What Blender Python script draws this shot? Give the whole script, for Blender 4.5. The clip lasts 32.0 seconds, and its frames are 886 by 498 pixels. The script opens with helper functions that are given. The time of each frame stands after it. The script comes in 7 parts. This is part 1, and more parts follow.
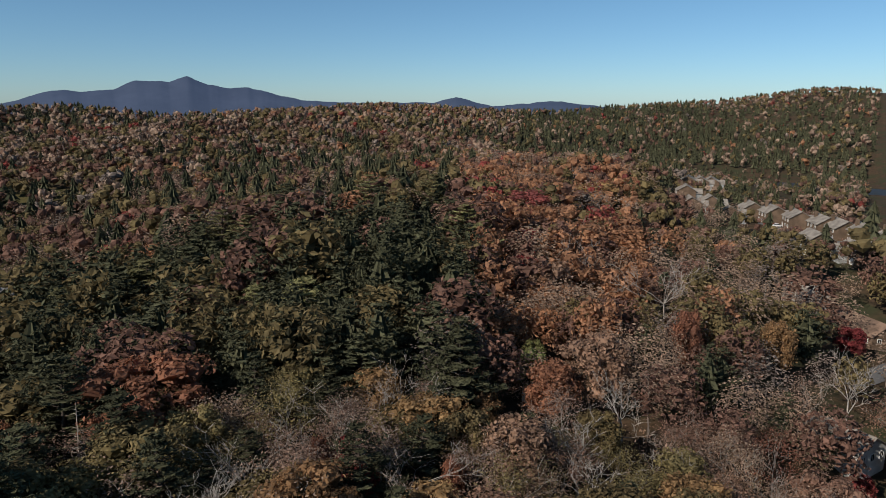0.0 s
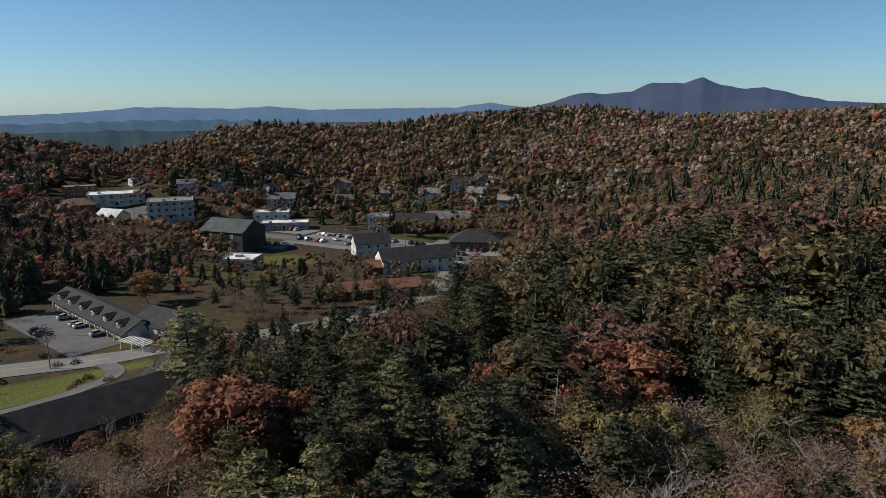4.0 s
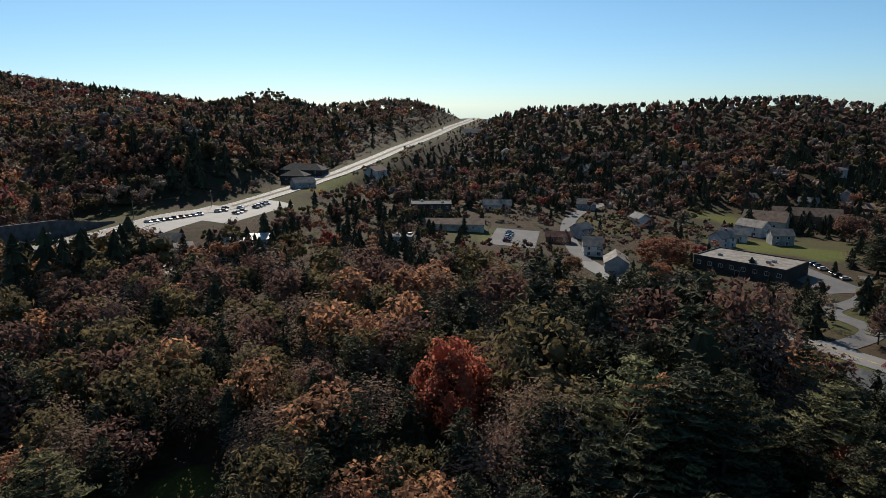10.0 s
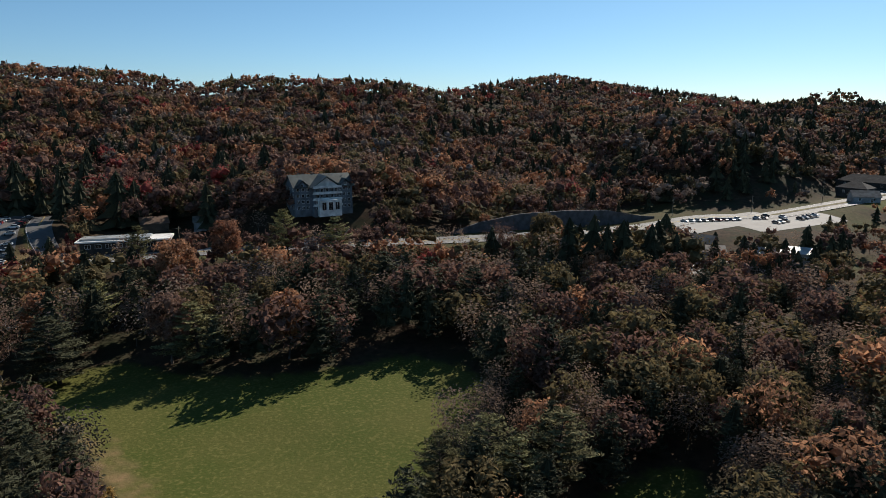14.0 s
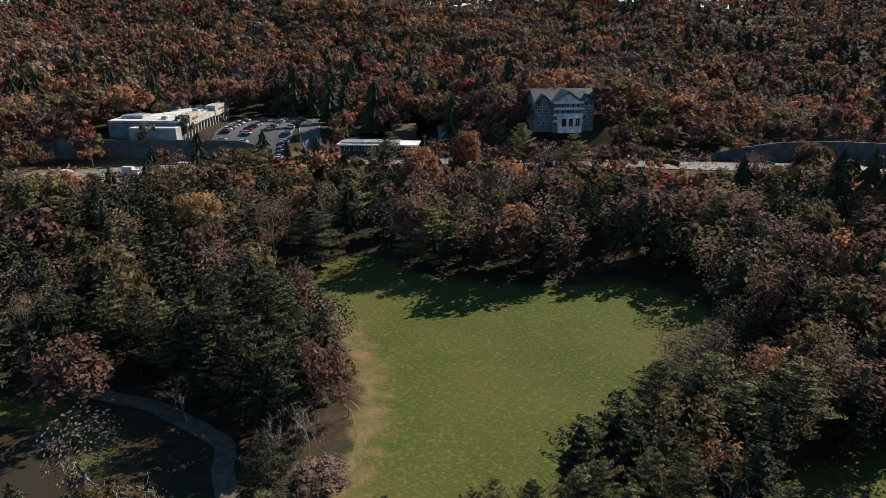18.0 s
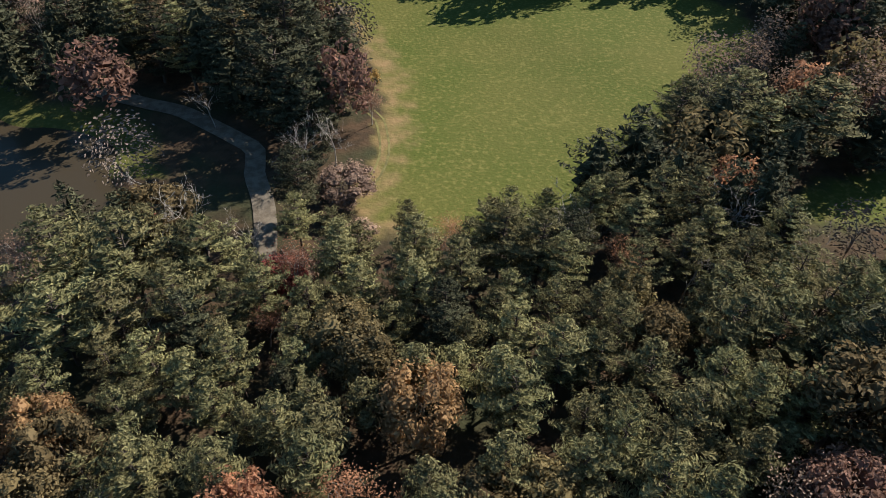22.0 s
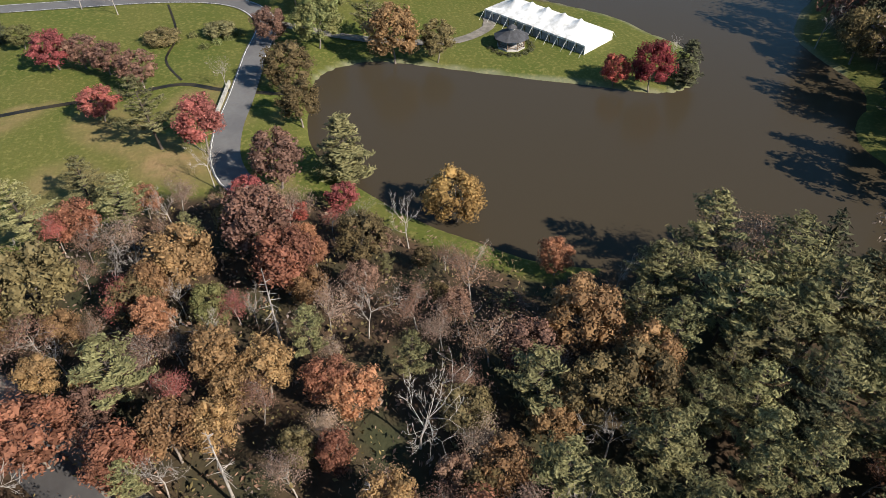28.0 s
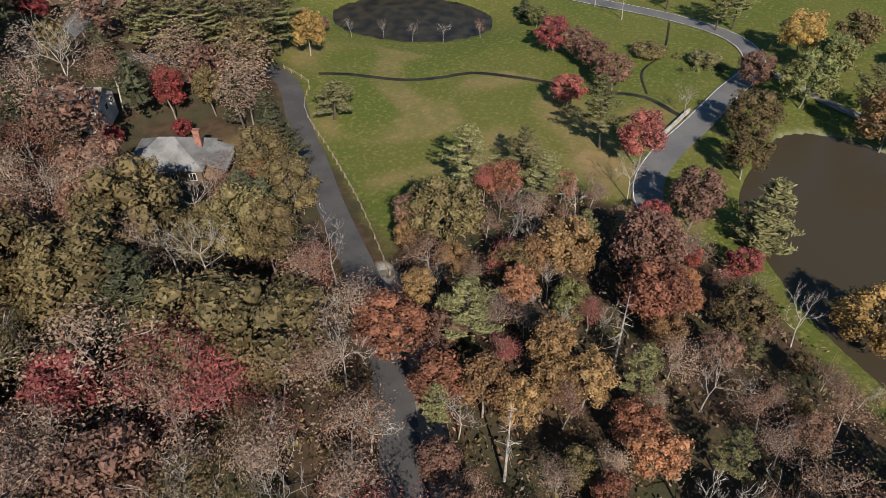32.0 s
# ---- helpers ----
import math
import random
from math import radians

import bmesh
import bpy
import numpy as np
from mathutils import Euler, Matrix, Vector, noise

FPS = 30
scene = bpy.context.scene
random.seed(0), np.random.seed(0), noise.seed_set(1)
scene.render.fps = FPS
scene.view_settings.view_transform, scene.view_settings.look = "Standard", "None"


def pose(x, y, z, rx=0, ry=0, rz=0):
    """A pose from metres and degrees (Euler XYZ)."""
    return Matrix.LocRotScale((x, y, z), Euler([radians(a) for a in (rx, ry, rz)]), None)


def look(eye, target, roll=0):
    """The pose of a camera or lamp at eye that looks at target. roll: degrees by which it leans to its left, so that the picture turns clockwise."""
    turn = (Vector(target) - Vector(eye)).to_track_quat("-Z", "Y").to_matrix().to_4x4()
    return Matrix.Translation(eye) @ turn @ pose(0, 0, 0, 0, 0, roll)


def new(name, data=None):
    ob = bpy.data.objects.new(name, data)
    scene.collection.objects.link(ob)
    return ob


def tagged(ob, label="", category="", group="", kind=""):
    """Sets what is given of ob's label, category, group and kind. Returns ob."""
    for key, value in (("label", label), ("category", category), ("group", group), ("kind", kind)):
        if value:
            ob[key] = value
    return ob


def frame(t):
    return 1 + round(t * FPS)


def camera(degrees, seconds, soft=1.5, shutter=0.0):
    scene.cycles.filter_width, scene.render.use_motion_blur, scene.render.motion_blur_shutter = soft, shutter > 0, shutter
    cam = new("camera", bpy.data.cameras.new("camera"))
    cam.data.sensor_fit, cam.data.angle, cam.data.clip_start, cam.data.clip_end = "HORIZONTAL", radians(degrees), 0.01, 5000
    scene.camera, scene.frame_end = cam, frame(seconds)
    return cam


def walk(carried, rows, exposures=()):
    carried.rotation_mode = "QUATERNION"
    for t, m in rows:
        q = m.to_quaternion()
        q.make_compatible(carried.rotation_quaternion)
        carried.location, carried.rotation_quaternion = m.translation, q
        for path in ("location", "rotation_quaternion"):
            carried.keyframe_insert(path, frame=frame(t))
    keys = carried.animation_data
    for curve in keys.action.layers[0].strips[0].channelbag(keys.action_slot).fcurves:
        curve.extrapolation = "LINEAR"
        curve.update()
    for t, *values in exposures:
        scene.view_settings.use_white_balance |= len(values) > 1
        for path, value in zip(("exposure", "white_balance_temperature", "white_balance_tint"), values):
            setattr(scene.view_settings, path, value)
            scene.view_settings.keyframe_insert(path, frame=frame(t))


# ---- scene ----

# ------------------------------------------------------------ camera and path
cam = camera(66.7, 32.0, soft=0.85)
EYE = (0.0, 0.0, 75.0)
TURNS = [
    (0, 0.39, -12.19, -0.17), (0.5, 4.46, -12.16, -0.14), (1, 9.72, -12.12, -0.07), (1.5, 15.24, -12.06, 0.09),
    (2, 21.53, -12.09, 0.10), (2.5, 27.77, -12.16, -0.03), (4.5, 45.00, -12.14, -0.04), (5, 49.71, -12.09, -0.07),
    (5.5, 57.26, -12.00, -0.02), (6, 67.67, -11.90, 0.03), (6.5, 78.22, -11.81, 0.02), (7, 86.80, -11.79, 0.01),
    (7.5, 91.53, -11.86, 0.01), (8, 95.64, -11.86, 0.02), (8.5, 100.33, -11.92, -0.06), (9, 105.36, -11.98, -0.12),
    (9.5, 110.55, -12.00, 0.00), (10, 116.17, -12.04, 0.01), (10.5, 121.76, -12.01, -0.02), (11, 126.97, -12.01, -0.09),
    (11.5, 132.20, -12.00, -0.07), (12, 137.79, -11.96, -0.07), (12.5, 143.66, -11.92, -0.01), (13, 149.30, -11.91, 0.05),
    (13.5, 154.70, -11.87, 0.05), (14, 160.11, -11.84, 0.01), (14.5, 165.56, -11.79, 0.00), (15, 170.96, -11.73, 0.01),
    (15.5, 175.91, -11.71, 0.01), (17.5, 180.48, -14.14, -0.07), (18, 180.31, -18.87, -0.05), (18.5, 180.16, -23.71, -0.02),
    (19, 180.05, -28.59, -0.05), (19.5, 179.95, -33.40, -0.07), (20, 179.86, -38.18, -0.09), (20.5, 179.74, -42.62, -0.11),
    (21, 179.66, -43.21, -0.08), (21.5, 179.64, -43.21, -0.06), (22, 182.48, -43.14, -0.03), (22.5, 186.98, -43.06, 0.04),
    (23, 192.25, -43.01, 0.05), (23.5, 199.08, -42.90, 0.06), (24, 207.49, -42.72, 0.11), (24.5, 217.82, -42.50, 0.08),
    (25, 225.73, -42.30, -0.07), (25.5, 230.13, -42.19, -0.13), (27.5, 250.24, -41.46, 0.01), (28, 255.21, -41.33, 0.03),
    (28.5, 260.53, -41.11, 0.02), (29, 265.53, -40.90, 0.03), (29.5, 270.85, -40.67, 0.04), (30, 276.76, -40.45, -0.04),
    (30.5, 282.68, -40.24, -0.11), (31, 288.08, -40.02, -0.12), (31.5, 293.06, -39.77, -0.15), (32, 296.53, -39.58, -0.21),]
walk(cam, [(t, pose(*EYE, 90 + p, r, y)) for t, y, p, r in TURNS],
     exposures=[(0.0, 0.15), (2.5, 0.15), (6.0, 0.22), (9.0, 0.22), (15.5, 0.28), (17.5, 0.45), (18.5, 0.65), (20.5, 0.85), (22.5, 1.25), (24.0, 1.5), (25.0, 1.5), (28.0, 1.12), (30.0, 0.96), (32.0, 0.78)])

# ------------------------------------------------------------ world and sun
SUN_YAW, SUN_EL = 129.0, 34.5
world = bpy.data.worlds.new("sky")
scene.world = world
world.use_nodes = True
wn = world.node_tree.nodes
sky = wn.new("ShaderNodeTexSky")
sky.sky_type = "NISHITA"
sky.sun_disc = False
sky.sun_elevation = radians(SUN_EL)
sky.sun_rotation = radians(-SUN_YAW)
sky.altitude = 1100
sky.air_density, sky.dust_density, sky.ozone_density = 0.9, 0.4, 3.6
wn["Background"].inputs["Strength"].default_value = 0.082
tint = wn.new("ShaderNodeMix")  # the clear autumn sky is a deeper blue than the model's
tint.data_type, tint.blend_type = "RGBA", "MULTIPLY"
tint.inputs[0].default_value = 1.0
place = wn.new("ShaderNodeTexCoord")
split = wn.new("ShaderNodeSeparateXYZ")
world.node_tree.links.new(place.outputs["Generated"], split.inputs[0])
height = wn.new("ShaderNodeMapRange")
height.inputs[2].default_value = 0.3
world.node_tree.links.new(split.outputs[2], height.inputs[0])
haze = wn.new("ShaderNodeMix")  # pale blue air towards the horizon
haze.data_type = "RGBA"
haze.inputs[6].default_value, haze.inputs[7].default_value = (0.71, 0.885, 1.03, 1), (0.82, 1.06, 0.99, 1)
world.node_tree.links.new(height.outputs[0], haze.inputs[0])
world.node_tree.links.new(haze.outputs[2], tint.inputs[7])
world.node_tree.links.new(sky.outputs[0], tint.inputs[6])
world.node_tree.links.new(tint.outputs[2], wn["Background"].inputs["Color"])
sun = new("sun", bpy.data.lights.new("sun", "SUN"))
sun.data.energy, sun.data.angle, sun.data.color = 5.0, radians(0.55), (1.0, 0.905, 0.785)
_a, _e = radians(SUN_YAW), radians(SUN_EL)
SUNWARD = Vector((-math.sin(_a) * math.cos(_e), math.cos(_a) * math.cos(_e), math.sin(_e)))
sun.matrix_world = look(SUNWARD * 300, (0, 0, 0))

# ------------------------------------------------------------ materials
def mat(name, col, rough=0.8, metal=0.0, vary=0.25, scale=3.0, bump=0.0, bscale=20.0, col2=None,
        island=0.0, obrand=0.0, translucent=0.0, fine=None, spec=0.3):
    """Colour mixed over two scales of noise, with random shade for each object or each leaf, and bump."""
    m = bpy.data.materials.new(name)
    m.use_nodes = True
    nt = m.node_tree
    n, l = nt.nodes, nt.links
    b = n["Principled BSDF"]
    b.inputs["Roughness"].default_value = rough
    b.inputs["Metallic"].default_value = metal
    b.inputs["Specular IOR Level"].default_value = spec
    geo = n.new("ShaderNodeNewGeometry")
    t1 = n.new("ShaderNodeTexNoise")
    t1.inputs["Scale"].default_value = 1.0 / scale
    t1.inputs["Detail"].default_value = 3
    l.new(geo.outputs["Position"], t1.inputs["Vector"])
    t2 = n.new("ShaderNodeTexNoise")
    t2.inputs["Scale"].default_value = 1.0 / (fine or scale * 0.12)
    t2.inputs["Detail"].default_value = 2
    l.new(geo.outputs["Position"], t2.inputs["Vector"])
    mix = n.new("ShaderNodeMix")
    mix.data_type = "RGBA"
    c2 = col2 or tuple(c * 0.6 for c in col)
    mix.inputs[6].default_value = (*col, 1)
    mix.inputs[7].default_value = (*c2, 1)
    ramp = n.new("ShaderNodeMapRange")
    ramp.inputs[1].default_value, ramp.inputs[2].default_value = 0.38, 0.62
    l.new(t1.outputs[0], ramp.inputs[0])
    l.new(ramp.outputs[0], mix.inputs[0])
    hsv = n.new("ShaderNodeHueSaturation")
    l.new(mix.outputs[2], hsv.inputs["Color"])
    val = n.new("ShaderNodeMath")
    val.operation = "MULTIPLY_ADD"
    l.new(t2.outputs[0], val.inputs[0])
    val.inputs[1].default_value = 2 * vary
    val.inputs[2].default_value = 1 - vary
    last = val.outputs[0]
    for source, k in (("Random Per Island", island), ("Random", obrand)):
        if not k:
            continue
        src = geo if source == "Random Per Island" else n.new("ShaderNodeObjectInfo")
        a = n.new("ShaderNodeMath")
        a.operation = "MULTIPLY_ADD"
        l.new(src.outputs[source], a.inputs[0])
        a.inputs[1].default_value, a.inputs[2].default_value = 2 * k, 1 - k
        p = n.new("ShaderNodeMath")
        p.operation = "MULTIPLY"
        l.new(a.outputs[0], p.inputs[0])
        l.new(last, p.inputs[1])
        last = p.outputs[0]
        if source == "Random":
            hu = n.new("ShaderNodeMath")
            hu.operation = "MULTIPLY_ADD"
            l.new(src.outputs[source], hu.inputs[0])
            hu.inputs[1].default_value, hu.inputs[2].default_value = 0.02, 0.485
            l.new(hu.outputs[0], hsv.inputs["Hue"])
    l.new(last, hsv.inputs["Value"])
    l.new(hsv.outputs[0], b.inputs["Base Color"])
    if bump:
        t3 = n.new("ShaderNodeTexNoise")
        t3.inputs["Scale"].default_value = bscale
        t3.inputs["Detail"].default_value = 4
        l.new(geo.outputs["Position"], t3.inputs["Vector"])
        bp = n.new("ShaderNodeBump")
        bp.inputs["Strength"].default_value = bump
        bp.inputs["Distance"].default_value = 0.5 / bscale
        l.new(t3.outputs[0], bp.inputs["Height"])
        l.new(bp.outputs[0], b.inputs["Normal"])
    if translucent:
        tr = n.new("ShaderNodeBsdfTranslucent")
        l.new(hsv.outputs[0], tr.inputs["Color"])
        mx = n.new("ShaderNodeMixShader")
        mx.inputs[0].default_value = translucent
        l.new(b.outputs[0], mx.inputs[1])
        l.new(tr.outputs[0], mx.inputs[2])
        l.new(mx.outputs[0], n["Material Output"].inputs["Surface"])
    return m


def leafmat(name, col, col2, tr=0.25):
    grey = .10 if tr > .5 else .14
    lift = .88 if tr <= .25 else .95 if tr < .3 else 1.1
    col, col2 = (tuple(lift * (c * (1 - grey) + grey * sum(q) / 3) for c in q) for q in (col, col2))
    tr = min(.5, tr)
    return mat(name, col, 0.75, vary=0.3, scale=9.0, fine=1.1, col2=col2, island=0.46, obrand=0.24, translucent=tr, spec=0.05)


LEAF = {
    "pine": leafmat("pine needles", (0.190, 0.176, 0.072), (0.136, 0.134, 0.056), 0.26),
    "fir": leafmat("hemlock needles", (0.074, 0.076, 0.040), (0.054, 0.058, 0.032), 0.12),
    "olive": leafmat("olive leaves", (0.168, 0.130, 0.052), (0.126, 0.100, 0.044), 0.4),
    "green": leafmat("green leaves", (0.130, 0.145, 0.050), (0.140, 0.13, 0.045), 0.35),
    "gold": leafmat("golden brown leaves", (0.290, 0.180, 0.078), (0.215, 0.132, 0.062), 0.52),
    "orange": leafmat("orange leaves", (0.315, 0.150, 0.078), (0.235, 0.118, 0.068), 0.52),
    "rust": leafmat("rusty leaves", (0.232, 0.132, 0.084), (0.172, 0.104, 0.072), 0.4),
    "red": leafmat("red leaves", (0.28, 0.062, 0.048), (0.20, 0.060, 0.048), 0.52),
    "crimson": leafmat("crimson leaves", (0.32, 0.088, 0.076), (0.23, 0.082, 0.072), 0.52),
    "flame": leafmat("orange-red leaves", (0.44, 0.150, 0.066), (0.34, 0.120, 0.058), 0.55),
    "yellow": leafmat("yellow leaves", (0.40, 0.28, 0.085), (0.30, 0.20, 0.065), 0.52),
    "tan": leafmat("tan leaves", (0.240, 0.160, 0.112), (0.188, 0.128, 0.092), 0.3),
    "twig": leafmat("dry twigs", (0.185, 0.148, 0.124), (0.140, 0.110, 0.092), 0.0),
}
BARK = mat("grey bark", (0.20, 0.17, 0.145), 0.9, scale=2.0, bump=0.5, bscale=6, obrand=0.3)
PALE_BARK = mat("pale bark", (0.36, 0.325, 0.29), 0.9, scale=1.5, bump=0.4, bscale=6, obrand=0.2)
DARK_BARK = mat("dark bark", (0.075, 0.060, 0.048), 0.95, scale=2.0, bump=0.5, bscale=6)

# ------------------------------------------------------------ plan of the land
def smooth(a, b, v):
    t = np.clip((v - a) / (b - a), 0, 1)
    return t * t * (3 - 2 * t)


SPOTS = np.array([  # x, y, ground height
    (0, 0, 1), (120, -30, .8), (100, 60, 1), (60, -110, 1), (165, -60, .8), (200, 20, 1.2), (150, 90, 1), (80, 110, 1.5),
    (0, -130, 1), (-40, -165, 2.5), (40, -190, 2.5), (-60, -90, 2), (0, -245, 5), (-90, -240, 5), (60, -245, 5), (-180, -245, 7), (120, -230, 8),
    (178, -262, 14), (54, -295, 15), (-27, -294, 15), (-120, -285, 15), (-260, -296, 15), (-200, -180, 9),
    (135, -330, 24.5), (80, -320, 24.5), (-55, -330, 30), (-120, -60, 6), (-310, -5, 3), (-195, 53, 6),
    (-270, 190, 2), (-330, 230, 2), (-210, 250, 3), (-420, 60, 2)], float)
SPOTS_NORTH = np.array([
    (-30, 85, 14), (-10, 200, 25), (-10, 290, 33), (60, 140, 16), (140, 310, 20), (158, 250, 20), (-95, 140, 9), (-130, 165, 6), (-150, 120, 7), (-150, 220, 5),
    (-65, 250, 27), (110, 150, 10), (340, 700, 3), (230, 330, 6), (-130, 60, 12), (200, 150, 3), (60, 380, 34)], float)
SPOTS = np.vstack([SPOTS, SPOTS_NORTH])

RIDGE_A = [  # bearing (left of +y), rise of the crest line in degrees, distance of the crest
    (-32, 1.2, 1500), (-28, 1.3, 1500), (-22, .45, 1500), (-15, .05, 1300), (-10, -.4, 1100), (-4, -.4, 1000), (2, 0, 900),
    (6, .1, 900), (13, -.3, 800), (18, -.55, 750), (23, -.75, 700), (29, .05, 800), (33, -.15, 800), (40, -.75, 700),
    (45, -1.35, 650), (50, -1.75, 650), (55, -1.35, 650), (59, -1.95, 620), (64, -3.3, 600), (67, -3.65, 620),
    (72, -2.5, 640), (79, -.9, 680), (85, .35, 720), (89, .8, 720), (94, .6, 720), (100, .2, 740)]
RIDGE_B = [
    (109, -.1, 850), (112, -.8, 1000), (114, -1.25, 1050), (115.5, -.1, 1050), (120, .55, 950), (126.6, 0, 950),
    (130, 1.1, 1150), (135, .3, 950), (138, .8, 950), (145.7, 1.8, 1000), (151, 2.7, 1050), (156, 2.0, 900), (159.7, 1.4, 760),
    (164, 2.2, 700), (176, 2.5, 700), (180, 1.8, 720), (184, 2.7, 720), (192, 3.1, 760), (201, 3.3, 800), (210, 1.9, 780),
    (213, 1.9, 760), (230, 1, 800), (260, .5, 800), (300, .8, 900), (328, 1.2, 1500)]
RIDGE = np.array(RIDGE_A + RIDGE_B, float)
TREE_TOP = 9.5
HIGHWAY = [(230, -236, 13), (178, -260, 14), (100, -284, 15), (54, -295, 15), (-27, -297, 15), (-120, -285, 15), (-205, -283, 15),
           (-262, -298, 15), (-303, -290, 15.5), (-387, -298, 20), (-450, -300, 27), (-570, -326, 35), (-682, -351, 41),
           (-820, -390, 47), (-962, -428, 52), (-1080, -470, 54)]


PADS = [(108, -334, 48, 36, 24.5), (-52, -316, 24, 20, 29.0), (-318, -4, 30, 22, 3.0), (-222, 84, 34, 22, 6.0), (31, -309, 22, 6, 17.0)]  # levelled ground


def polyline_near(px, py, line):
    """Distance from points to a 3D polyline in plan, and its height at the nearest place."""
    best = np.full(px.shape, 1e9)
    zz = np.zeros(px.shape)
    for (x0, y0, z0), (x1, y1, z1) in zip(line[:-1], line[1:]):
        dx, dy = x1 - x0, y1 - y0
        t = np.clip(((px - x0) * dx + (py - y0) * dy) / (dx * dx + dy * dy), 0, 1)
        d = np.hypot(px - x0 - t * dx, py - y0 - t * dy)
        near = d < best
        best = np.where(near, d, best)
        zz = np.where(near, z0 + t * (z1 - z0), zz)
    return best, zz


def inside(px, py, poly):
    hit = np.zeros(px.shape, bool)
    for (x0, y0), (x1, y1) in zip(poly, poly[1:] + poly[:1]):
        cross = (y0 > py) != (y1 > py)
        with np.errstate(divide="ignore", invalid="ignore"):
            xx = (x1 - x0) * (py - y0) / (y1 - y0 + 1e-12) + x0
        hit ^= cross & (px < xx)
    return hit


def edge_dist(px, py, poly):
    d, _ = polyline_near(px, py, [(x, y, 0) for x, y in poly + poly[:1]])
    return np.where(inside(px, py, poly), d, -d)


def rounded(poly, times=2):
    """Cut the corners of a closed outline."""
    for _ in range(times):
        out = []
        for a, b in zip(poly, poly[1:] + poly[:1]):
            out += [(a[0] * .75 + b[0] * .25, a[1] * .75 + b[1] * .25), (a[0] * .25 + b[0] * .75, a[1] * .25 + b[1] * .75)]
        poly = out
    return poly


LAKE = rounded([(156, -22), (152, -8), (134, -4), (116, -3), (102, -11), (89, -20), (82, -28), (75, -35), (70, -47), (66, -60),
        (60, -76), (58, -90), (67, -98), (66, -106), (80, -113), (95, -112), (108, -131), (128, -130), (143, -133), (160, -152),
        (200, -200), (290, -190), (280, -110), (225, -78), (195, -66), (178, -80), (164, -93), (152, -96), (144, -101),
        (131, -100), (121, -90), (123, -80), (129, -71), (136, -58), (144, -44), (151, -32)])
POND = [(174 + 25 * math.cos(a) * -.24 - 18 * math.sin(a) * .97, 97 + 25 * math.cos(a) * .97 + 18 * math.sin(a) * -.24)
        for a in np.linspace(0, 2 * math.pi, 28, endpoint=False)]
FAR_LAKE = rounded([(270, 700), (330, 672), (380, 625), (440, 570), (400, 520), (350, 562), (310, 596), (265, 645)])
MEADOW = rounded([(72, -190), (49, -196), (24, -206), (4, -182), (-34, -178), (-56, -184), (-72, -160), (-62, -140), (-44, -126), (-32, -103),
          (-23, -90), (-11, -84), (17, -79), (19, -93), (16, -110), (20, -138), (36, -167)])
GLADE = rounded([(-57, -98), (-92, -106), (-88, -88), (-56, -85)])
LAWN = [(72, 46), (81, 56), (90, 66), (100, 81), (108, 93), (118, 97), (126, 110), (145, 128), (200, 145), (270, 120), (280, 0),
        (250, -60), (184, -60), (178, -80), (150, -97), (130, -101), (119, -90), (70, -44), (78, -30), (92, -17), (102, 0), (106, 22),
        (98, 42), (84, 48)]


